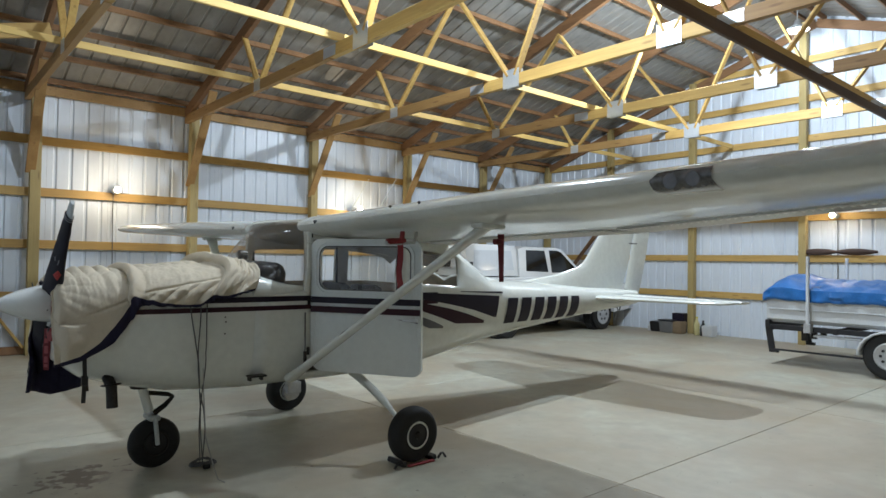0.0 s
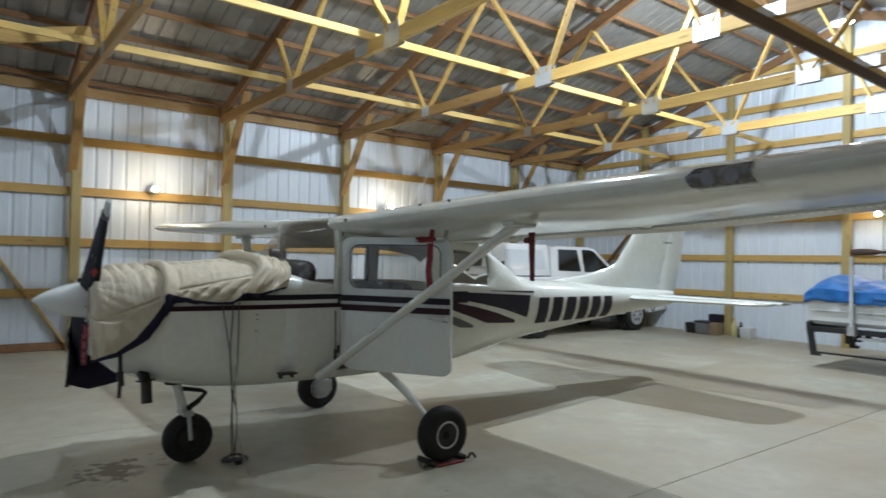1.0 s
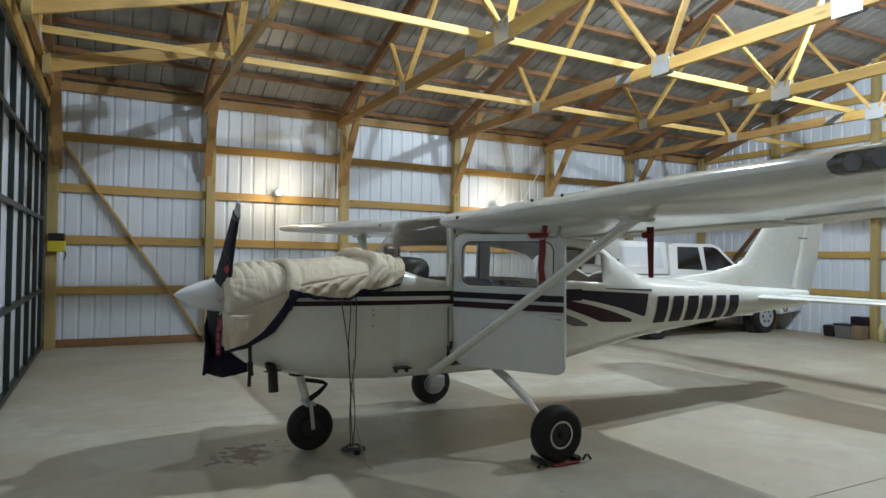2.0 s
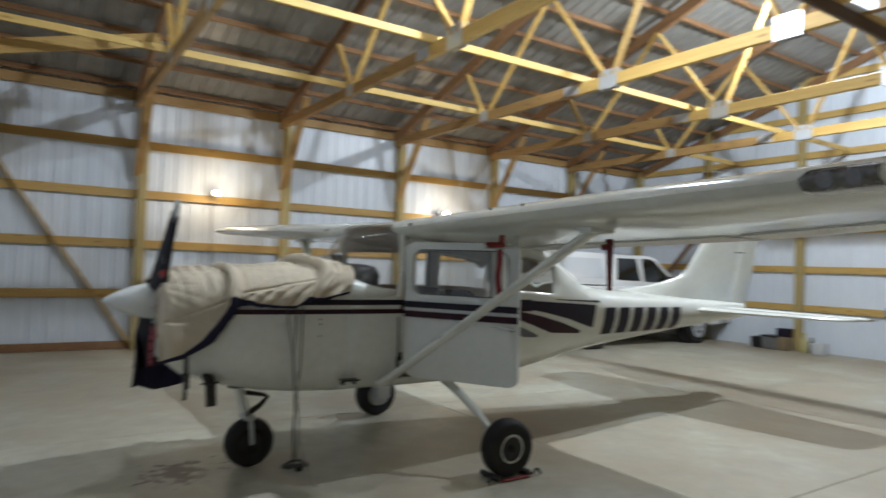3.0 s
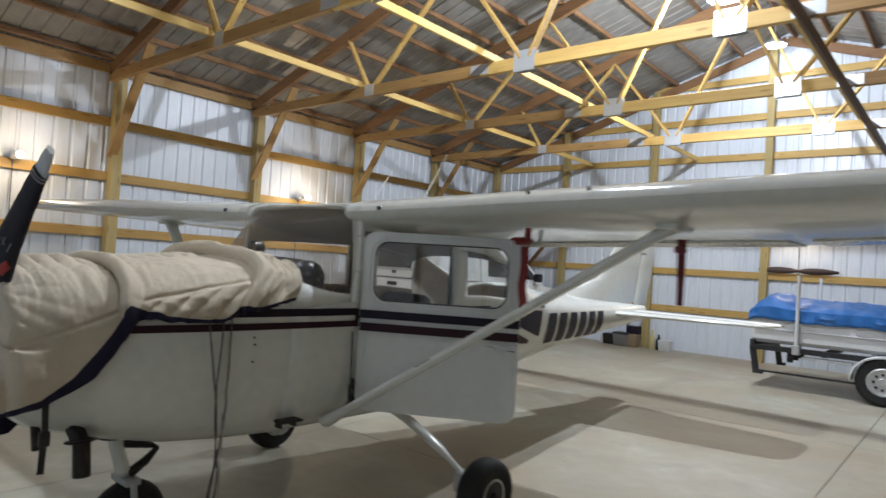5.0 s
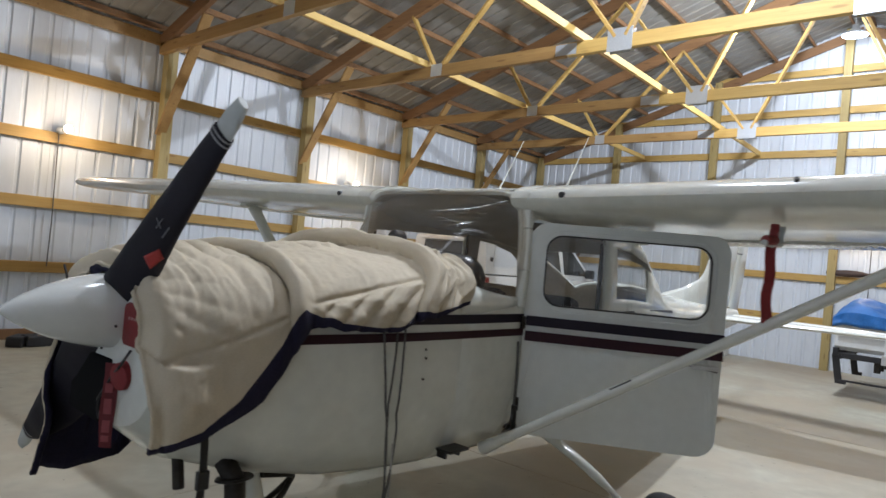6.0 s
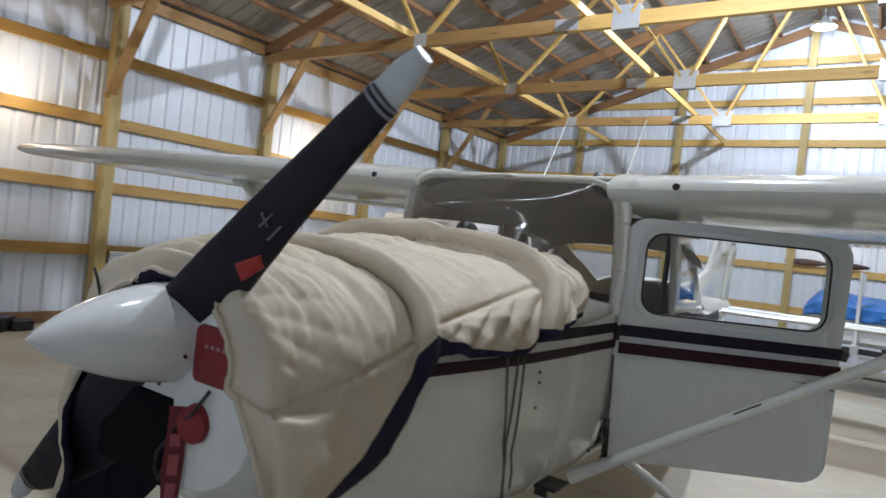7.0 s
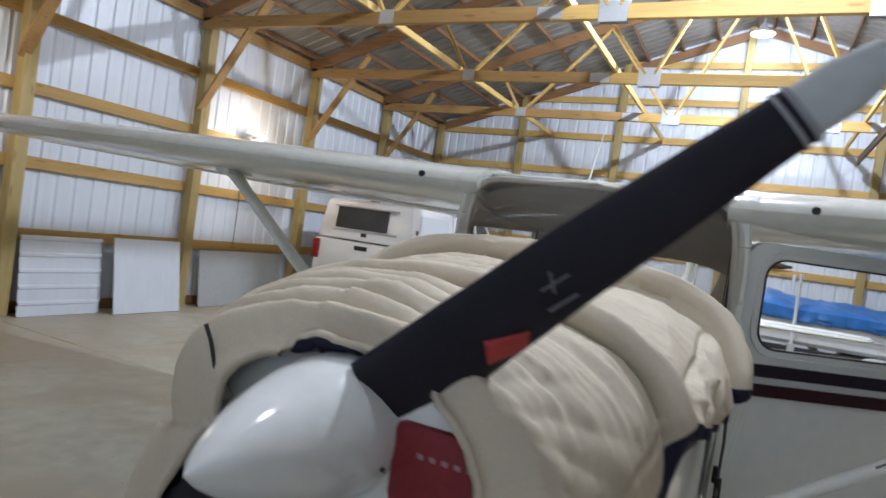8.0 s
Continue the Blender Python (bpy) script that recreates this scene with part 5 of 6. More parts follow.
def cover_ring(x, n):
    """Points of the draped cover at station x, from its left lower edge over the top to the right one."""
    xx = max(x, 0.46)
    zb, m, zt, hw, nl, nu = lerp_table(HULL, min(xx, 1.62))
    k = lerp_table(((0.345, 0.70), (0.36, 0.82), (0.385, 0.92), (0.43, 0.985), (0.5, 1.0)), x)[0]
    off = lerp_table(((0.36, 0.02), (0.46, 0.03), (0.80, 0.030), (1.25, 0.040), (1.33, 0.075), (1.45, 0.085), (1.55, 0.07), (1.66, 0.03)), x)[0]
    mz = 1.263
    dense = []
    for i in range(240):
        a = math.pi * (i / 239)          # 0 left, pi right, top at pi/2
        c, s = math.cos(a), math.sin(a)
        y = -(hw + 0.028) * math.copysign(abs(c) ** (2 / nu), c)
        z = m + (zt - m + off) * s ** (2 / nu)
        dense.append((y, z))
    el, er = lerp_table(EDGE_L, x)[0], lerp_table(EDGE_R, x)[0]

    def skirt(side, edge):
        pts = []
        for i in range(40):
            z = m - (m - edge) * i / 39 if edge < m else m
            f = max(0, (m - z)) * lerp_table(((0.36, 0.34), (0.6, 0.22), (0.8, 0.1), (1.0, 0.05)), x)[0]
            y = max(hull_side(max(x, 0.56), z), hw * 0.8) + 0.028 + f * (1.0 if side < 0 else 1.3)
            pts.append((side * y, z))
        return pts
    line = skirt(-1, el)[::-1] + dense[1:-1] + skirt(1, er)
    def trim(pts, edge):
        """Cuts the run of points where it rises through the edge height."""
        i = next(i for i, p in enumerate(pts) if p[1] >= edge)
        if i == 0:
            return pts
        p, q = pts[i - 1], pts[i]
        f = (edge - p[1]) / max(1e-9, q[1] - p[1])
        return [(p[0] + (q[0] - p[0]) * f, edge)] + pts[i:]
    if el >= m:
        line = trim(dense, el) + skirt(1, er)
    if er >= m:
        line = trim(line[::-1][40:], er)[::-1]
    tight = lerp_table(((0.330, 0.46), (0.340, 0.56), (0.355, 0.70), (0.385, 0.88), (0.43, 0.985), (0.5, 1.0)), x)[0]

    def shrink(y, z):
        f = k + (tight - k) * smooth_step((y - 0.02) / 0.16)
        low = max(k, 0.9) if y < 0 else k
        g = smooth_step((z - 0.98) / 0.16)
        return (y * (low + (f - low) * g), z + (mz + (z - mz) * f - z) * g)
    line = [shrink(y, z) for y, z in line]
    run = [0.0]
    for p, q in zip(line, line[1:]):
        run.append(run[-1] + math.hypot(q[0] - p[0], q[1] - p[1]))
    total = run[-1]
    hem = min(lerp_table(((0.36, 0.02), (0.5, 0.035), (0.62, 0.06), (0.69, 0.10), (0.76, 0.110), (0.82, 0.075), (0.87, 0.040), (0.95, 0.022), (1.2, 0.014), (1.29, 0.04), (1.36, 0.02), (1.6, 0.015)), x)[0], total * 0.1)
    goals = [0.0] + [hem + (total - 2 * hem) * i / (n - 3) for i in range(n - 2)] + [total]
    out, j = [], 0
    for g in goals:
        while j < len(run) - 2 and run[j + 1] < g:
            j += 1
        f = (g - run[j]) / max(1e-9, run[j + 1] - run[j])
        out.append((x, line[j][0] + (line[j + 1][0] - line[j][0]) * f, line[j][1] + (line[j + 1][1] - line[j][1]) * f))
    return out


def cover_slip(s, z):
    """How far the top of the cloth lies aft of its sides."""
    return lerp_table(((0.55, 0.0), (0.80, 0.07), (1.10, 0.12), (1.32, 0.17), (1.66, 0.06)), s)[0] * smooth_step((z - 1.29) / 0.22)


def roll(d, width, height):
    """Cross-section of a rolled pleat, with a crisp crease at both feet."""
    return height * math.sqrt(max(0.0, 1 - (d / width) ** 2))


def puff(u, sharp=0.75):
    return abs(math.sin(math.pi * u)) ** sharp


def wrinkles(s, y, z):
    """Thin irregular creases that run round the cowling, finer and weaker by octave."""
    r = 0.5 * math.atan2(z - 1.05, y)
    bend = 0.10 * noise.noise((s * 3.1, r * 3.0, 2.2))
    v = 0.0
    for f, amp in ((9, 0.012), (19, 0.007), (36, 0.003)):
        n = noise.noise(((s + bend) * f, r * f * 0.10 + 3, f * 0.7))
        v += amp * ((1 - abs(n)) ** 5 - 0.35)
        n = noise.noise(((s + bend) * f * 0.9 + r * f * 0.25, r * f * 0.16, f * 1.3))
        v -= 0.5 * amp * ((1 - abs(n)) ** 8 - 0.25)
    return v


def cover_relief(s, y, z):
    """Height of pleats and creases of the quilted cloth, and how far they lean forward."""
    n1 = noise.noise((y * 2.3, z * 2.3, 3.1))
    n2 = noise.noise((s * 3, y * 4, z * 4 + 9))
    up = smooth_step((z - 1.12) / 0.2)
    h = lean = 0.0
    # first rolled pleat, from the corner of the hem over the top
    w = 0.034 + 0.010 * noise.noise((y * 6, z * 6, 0))
    d = s - 0.815 + 0.012 * noise.noise((y * 5, z * 5, 5))
    k = roll(d, w, 0.044) * smooth_step((z - 1.24) / 0.06)
    h += k
    lean -= 1.1 * k
    h += 0.014 * smooth_step((d + 0.01) / 0.02) * up - 0.012 * math.exp(-((d + w) / 0.014) ** 2) * up - 0.008 * math.exp(-((d - w) / 0.014) ** 2) * up
    # second roll, thick and uneven, with crumples behind
    w2 = 0.050 + 0.012 * noise.noise((y * 4, z * 4, 20))
    d2 = s - 1.335 + 0.020 * noise.noise((y * 4, z * 6, 12)) + 0.03 * (z - 1.45)
    k = roll(d2, w2, 0.048 + 0.012 * n1 + 0.024 * smooth_step((y + 0.10) / 0.15))
    h += k
    lean -= 0.8 * k
    rear = smooth_step((s - 1.36) / 0.05)
    h += rear * 0.022 * (puff((s * 4.2 + z * 6.0 - y * 3.0) * 0.9 + 1.2 * n1) - 0.5)
    h += rear * 0.028 * (0.35 - abs(noise.noise((s * 7 + 4, y * 8, z * 10))) * 1.6)
    # front: soft ring folds over the top, close together, fading down the sides
    front = 1 - smooth_step((s - 0.70) / 0.09)
    top = smooth_step((z - 1.14) / 0.16) if y > 0 else smooth_step((z - 1.24) / 0.16)
    ridge = 0.5 + 0.5 * noise.noise((s * 2 + 7, y * 3, z * 3))
    h += front * top * (0.007 + 0.004 * ridge + (0.031 + 0.014 * ridge) * smooth_step((y + 0.16) / 0.2)) * puff(s / 0.070 + 0.30 * n1 + 0.6 * y, 0.6)
    # the same folds run on over the crown and the far side of the middle panel
    crown = smooth_step((s - 0.86) / 0.05) * (1 - smooth_step((s - 1.24) / 0.05)) * smooth_step((y + 0.06) / 0.14) * top
    h += crown * (0.020 + 0.018 * ridge) * puff(s / 0.078 + 0.35 * n1 + 0.8 * y, 0.6)
    # pull folds that fan out from the blade's foot down the near side
    if y < 0.05:
        fan = math.atan2(z - 1.37, s - 0.30 + 0.25 * max(0, -y - 0.1))
        reach = math.exp(-((s - 0.46) / 0.16) ** 2) * smooth_step((z - 1.13) / 0.1)
        h += reach * 0.007 * puff(fan * 5.4 + 0.4 * n1, 0.5)
        h += 0.002 * reach * (0.3 - abs(noise.noise((s * 22, y * 9, z * 12))))
    # middle panel: one long seam and slack folds under it on the near side
    mid = smooth_step((s - 0.84) / 0.04) * (1 - smooth_step((s - 1.25) / 0.05))
    e = z - (1.325 + 0.24 * (s - 0.86))
    if y < 0:
        h -= mid * 0.012 * math.exp(-(e / 0.007) ** 2)
        slack = mid * smooth_step(-e / 0.03)
        h += slack * 0.024 * (puff((s - 1.1 * z) / 0.105 + 0.8 * n2, 0.8) - 0.3)
        h += slack * 0.016 * (0.3 - abs(noise.noise((s * 10, 2, z * 18))))
    h += mid * 0.012 * (0.25 - abs(noise.noise((s * 3.0 + z * 2, y * 5 + 2, z * 8 - s * 3))))
    # long stitched seams of the quilting
    if y < -0.15:
        h -= 0.007 * math.exp(-((z - 1.135 - 0.36 * (s - 0.40) - 0.1 * (s - 0.4) ** 2) / 0.006) ** 2) * (1 - smooth_step((s - 0.76) / 0.03)) * smooth_step((s - 0.35) / 0.03)
    h -= 0.004 * math.exp(-((y - 0.10) / 0.006) ** 2) * mid
    # creases over the whole cloth, weaker on the taut near side
    slack_here = 0.15 + 0.35 * smooth_step((z - 1.22) / 0.14) if y < 0 else 0.35
    h += slack_here * (2.0 if s > 1.36 else 1.0) * wrinkles(s, y, z)
    # fine wrinkles
    h += 0.003 * noise.noise((s * 16, y * 16, z * 16)) + 0.0025 * (0.3 - abs(noise.noise((s * 26, y * 18, z * 18)))) + 0.0015 * noise.noise((s * 70, y * 70, z * 70))
    return h, lean


def engine_cover():
    t = thing("engine_cover", (0.9, 0, 1.2), "quilted tan canvas blanket with navy lining draped over the engine cowling", "engine cover")
    n = 270
    xs = [0.330, 0.336, 0.342, 0.348, 0.354, 0.360, 0.37, 0.38, 0.39, 0.40] + [0.41 + 0.0058 * i for i in range(204)]
    bm = bmesh.new()
    rows = []
    for x in xs:
        ring = cover_ring(x, n)
        row = []
        for i, p in enumerate(ring):
            a, b = Vector(ring[max(0, i - 1)]), Vector(ring[min(n - 1, i + 1)])
            d = (b - a).normalized()
            nrm = Vector((0, -d.z, d.y))
            if nrm.dot(Vector((0, p[1], p[2] - 1.15))) < 0:
                nrm = -nrm
            h, lean = cover_relief(*p)
            edge = min(i, n - 1 - i)
            wob = 0.010 * noise.noise((x * 11, 0, 7 if i < n / 2 else 9)) if edge == 0 else 0
            q = Vector(p) + nrm * max(-0.012, h) + Vector((0, 0, wob))
            if x < 0.42:
                q.x += 0.030 * (1 - smooth_step((x - 0.33) / 0.085)) * (1 - smooth_step((p[1] - 0.02) / 0.1))
            if x < 0.60:
                q.x += 0.030 * (1 - smooth_step((x - 0.33) / 0.24)) * smooth_step((p[1] + 0.23) / 0.08) * (1 - smooth_step((p[1] + 0.06) / 0.08)) * smooth_step((p[2] - 1.2) / 0.1)
            q.x += cover_slip(p[0], p[2]) + lean + 0.008 * noise.noise((p[1] * 8, p[2] * 8, x * 3)) + (0.018 * noise.noise((p[1] * 5, p[2] * 5, 1.7)) if x < 0.40 else 0)
            row.append(bm.verts.new(q))
        rows.append(row)
    faces = skin(bm, rows, False)
    per = n - 1
    for k, f in enumerate(faces):
        i, j = k // per, k % per
        if j in (0, per - 1):
            f.material_index = 1
    ob = part("blanket", bm, [TAN, NAVY], t, smooth=True, angle=1.5)
    if sum(p.normal.z * p.area for p in ob.data.polygons if p.center.z > 0.1) < 0:
        ob.data.flip_normals()
    sm = ob.modifiers.new("thick", "SOLIDIFY")
    sm.thickness, sm.offset, sm.material_offset, sm.material_offset_rim = 0.014, -1, 1, 0
    # dark cord along the rear hem
    bm = bmesh.new()
    pts = [Vector(p) + Vector((0.006 + cover_slip(p[0], p[2]), 0, 0.008)) for p in cover_ring(1.585, 60)]
    tube(bm, pts, 0.009, 6)
    part("hem_cord", bm, NAVY, t, "dark hem cord", smooth=True)
    # buckle strap under the cowling
    bm = bmesh.new()
    for a, b in (((0.53, -0.45, 0.93), (0.535, -0.452, 0.80)), ((0.535, -0.452, 0.80), (0.53, -0.45, 0.63))):
        beam(bm, a, b, 0.025, 0.004, (0, 1, 0), 0)
    box(bm, (0.515, -0.462, 0.74), (0.555, -0.440, 0.80), 0.005)
    part("buckle_strap", bm, BLACK, t, "black strap with a buckle")
    # front return of the far flap, turned inward below the spinner
    bm = bmesh.new()
    grid = []
    for i in range(25):
        z = 1.27 - 0.30 * i / 24
        row = []
        for k in range(9):
            f = k / 8
            y = 0.30 + 0.14 * smooth_step((1.27 - z) / 0.3) + 0.06 * smooth_step((0.95 - z) / 0.4) - f * (0.04 + 0.14 * smooth_step((1.28 - z) / 0.15) * (1 - smooth_step((1.0 - z) / 0.2)))
            row.append(bm.verts.new((0.36 + 0.11 * smooth_step((1.27 - z) / 0.12) + 0.020 * f * f + 0.012 * noise.noise((z * 7, f * 2, 3)) + 0.02 * smooth_step(1 - f * 4), y + 0.01 * noise.noise((z * 9, 4, f)), z)))
        grid.append(row)
    skin(bm, grid, False)
    fr = part("front_flap", bm, [TAN, NAVY], t, smooth=True)
    sm = fr.modifiers.new("thick", "SOLIDIFY")
    sm.thickness, sm.material_offset, sm.material_offset_rim = 0.012, 1, 0
    # thin black stick of the far corner
    bm = bmesh.new()
    tube(bm, [(0.345, 0.235, 1.285), (0.335, 0.25, 1.35), (0.33, 0.262, 1.378)], 0.004, 6)
    part("tie_string", bm, BLACK, t)


def cowl_plugs():
    t = thing("inlet_plug", (0.40, -0.22, 1.16), "red foam plug in the engine air inlet", "inlet plug", "red inlet plugs")
    bm = bmesh.new()
    box(bm, (0.385, -0.300, 1.145), (0.44, -0.118, 1.292), 0.022)
    part("plug", bm, RED, t, smooth=True)
    bm = bmesh.new()
    for i in range(5):
        box(bm, (0.3835, -0.272 + 0.022 * i, 1.238), (0.3855, -0.262 + 0.022 * i, 1.246))
    part("print_mark", bm, material("pale_print", (0.45, 0.28, 0.28), 0.7), t, "pale unreadable print")
    bm = bmesh.new()
    tube(bm, [(0.39, -0.20, 1.14), (0.37, -0.17, 1.08), (0.375, -0.12, 1.05), (0.38, -0.10, 1.06)], 0.005, 6)
    tube(bm, [(0.375, -0.13, 1.06), (0.36, -0.06, 0.96), (0.365, -0.05, 0.92), (0.36, -0.08, 0.90), (0.362, -0.10, 0.95)], 0.005, 6)
    part("cord", bm, BLACK, t)
    d = thing("warning_flag", (0.37, -0.09, 1.04), "red plug with a hanging warning ribbon below the spinner", "warning flag", "red warning flags")
    bm = bmesh.new()
    lathe(bm, [(-0.02, 0.015), (-0.016, 0.044), (0.016, 0.048), (0.03, 0.02)], (0.392, -0.155, 1.05), (1, 0.2, 0.1), 22)
    part("plug", bm, RED, d, smooth=True)
    bm = bmesh.new()
    rows = []
    for i in range(8):
        z = 1.085 - 0.275 * i / 7
        rows.append([bm.verts.new((0.372 + 0.004 * math.sin(i * 0.9 + q) - q * 0.016, -0.110 - 0.001 * i + q * 0.014, z)) for q in (-1, 0, 1)])
    skin(bm, rows, False)
    rb = part("ribbon", bm, DARKRED, d)
    rb.modifiers.new("thick", "SOLIDIFY").thickness = 0.003
    bm = bmesh.new()
    for z, l in ((1.02, 0.03), (0.97, 0.05), (0.90, 0.04), (0.85, 0.02)):
        quad = [bm.verts.new((0.3685 - q * 0.009, -0.1175 + q * 0.0075, zz)) for q, zz in ((-1, z), (1, z), (1, z - l), (-1, z - l))]
        bm.faces.new(quad)
    ex = bmesh.ops.extrude_face_region(bm, geom=bm.faces[:])
    bmesh.ops.translate(bm, verts=[v for v in ex["geom"] if isinstance(v, bmesh.types.BMVert)], vec=(0.0035, 0.003, 0))
    part("print_mark", bm, material("faded_print", (0.36, 0.08, 0.09), 0.7), d, "faded unreadable print")


def red_ribbons():
    # cover on the pitot tube with its long ribbon
    t = thing("pitot_cover", (2.15, -1.62, 1.70), "red fabric pitot cover with a long hanging ribbon", "pitot cover", "red warning flags")
    bm = bmesh.new()
    tube(bm, [(2.05, -1.62, 1.70), (2.07, -1.62, 1.70), (2.17, -1.62, 1.705), (2.20, -1.62, 1.71)], [0.016, 0.021, 0.020, 0.016], 12)
    tube(bm, [(2.17, -1.62, 1.70), (2.18, -1.62, 1.77)], [0.019, 0.016], 10)
    part("sock", bm, RED, t, smooth=True)
    bm = bmesh.new()
    rows = []
    for i in range(9):
        z = 1.70 - 0.315 * i / 8
        rows.append([bm.verts.new((2.165 + 0.006 * math.sin(i) + q * 0.012, -1.615 - q * 0.016 + 0.004 * math.sin(i * 1.4), z)) for q in (-1, 0, 1)])
    skin(bm, rows, False)
    part("ribbon", bm, RED, t).modifiers.new("thick", "SOLIDIFY").thickness = 0.004
    # ribbon by the strut top
    t = thing("vent_cover", (2.47, -2.26, 1.74), "dark red ribbon hanging from a plug under the wing", "vent cover", "red warning flags")
    bm = bmesh.new()
    tube(bm, [(2.41, -2.26, 1.70), (2.48, -2.26, 1.70)], 0.018, 10)
    part("plug", bm, DARKRED, t, smooth=True)
    bm = bmesh.new()
    rows = []
    for i in range(9):
        z = 1.75 - 0.30 * i / 8
        w = 0.020 - 0.007 * i / 8
        rows.append([bm.verts.new((2.47 + 0.01 * i / 8 + q * w * 0.7, -2.255 - q * w * 0.8, z)) for q in (-1, 0, 1)])
    skin(bm, rows, False)
    part("ribbon", bm, DARKRED, t).modifiers.new("thick", "SOLIDIFY").thickness = 0.004


def heater_cables():
    t = thing("heater_cable", (1.4, -0.3, 0), "grey engine heater cables hanging to a plug on the floor", "cable")
    for a, bend, end in (((1.16, 1.26), -0.02, (1.36, -0.20)), ((1.21, 1.26), 0.02, (1.40, -0.22)), ((1.28, 1.27), -0.02, (1.38, -0.24))):
        bm = bmesh.new()
        pts = []
        for i in range(25):
            f = i / 24
            z = a[1] * (1 - f) + 0.012 * f
            x = a[0] + (1.235 - a[0]) * min(1, f * 1.7) + 0.012 * math.sin(f * 9 + bend * 80)
            y = -max(hull_side(1.3, max(z, 0.9)), 0.3) - 0.014
            if z < 0.9:
                y = -0.555 + 0.36 * max(0, (0.62 - z) / 0.62) ** 1.2 - 0.012
                x += (end[0] - 1.235) * max(0, (0.62 - z) / 0.62)
            pts.append((x, y, z))
        tube(bm, pts, 0.0042, 7)
        part("lead", bm, CABLE, t, smooth=True)
    bm = bmesh.new()
    pts = []
    for i in range(60):
        a = i * 0.42
        r = 0.05 + 0.05 * abs(math.sin(i * 0.37))
        pts.append((1.40 + r * math.cos(a), -0.19 + r * math.sin(a) * 0.8, 0.014 + 0.012 * (1 + math.sin(i * 0.8))))
    tube(bm, pts, 0.006, 6)
    part("coil", bm, CABLE, t, smooth=True)
    bm = bmesh.new()
    box(bm, (1.37, -0.30, 0.0), (1.42, -0.26, 0.035), 0.008)
    part("plug", bm, BLACK, t, "black plug")
    bm = bmesh.new()
    pts = [(1.245, -0.575, 0.80), (1.26, -0.56, 0.60), (1.30, -0.50, 0.30), (1.345, -0.54, 0.10), (1.36, -0.60, 0.012), (1.372, -0.63, 0.008), (1.378, -0.67, 0.008)]
    tube(bm, pts, 0.0042, 7)
    part("extension_lead", bm, material("pale_cable", (0.45, 0.44, 0.42), 0.5), t, "pale extension lead", smooth=True)
    # cord hanging by the door's front edge
    t = thing("tie_cord", (2.03, -0.60, 0.70), "thin grey cord hanging beside the door hinge", "cord")
    bm = bmesh.new()
    tube(bm, [(2.02, -0.592, 1.16), (2.018, -0.60, 1.0), (2.022, -0.598, 0.88), (2.01, -0.60, 0.80), (2.03, -0.60, 0.76), (2.0, -0.595, 0.74)], 0.006, 6)
    part("cord", bm, CABLE, t, smooth=True)
    bm = bmesh.new()
    tube(bm, [(2.02, -0.60, 0.86), (2.022, -0.603, 0.74)], 0.013, 8)
    part("latch", bm, DIRTY, t)


def chocks():
    for s in (-1,):
        t = thing("wheel_chock", (2.72, s * 1.075, 0), "red and black wheel chocks under the main tyre", "wheel chock", "wheel chocks")
        for x in (2.575, 2.870):
            bm = bmesh.new()
            beam(bm, (x, s * 1.17, 0.022), (x, s * 0.97, 0.022), 0.045, 0.040, (0.3 if x < 2.7 else -0.3, 0, 1), 0.006)
            part("block", bm, FRAMEBLACK, t)
        bm = bmesh.new()
        box(bm, (2.60, s * 1.075 - 0.125, 0.004), (2.85, s * 1.075 - 0.09, 0.016), 0.003)
        part("side_plate", bm, RED, t, "red side plate")
        for x, d in ((2.56, -1), (2.885, 1)):
            bm = bmesh.new()
            tube(bm, [(x, s * 1.19, 0.02), (x + d * 0.03, s * 1.19, 0.055), (x + d * 0.06, s * 1.18, 0.05), (x + d * 0.09, s * 1.18, 0.012)], 0.010, 7)
            part("rope_loop", bm, BLACK, t)


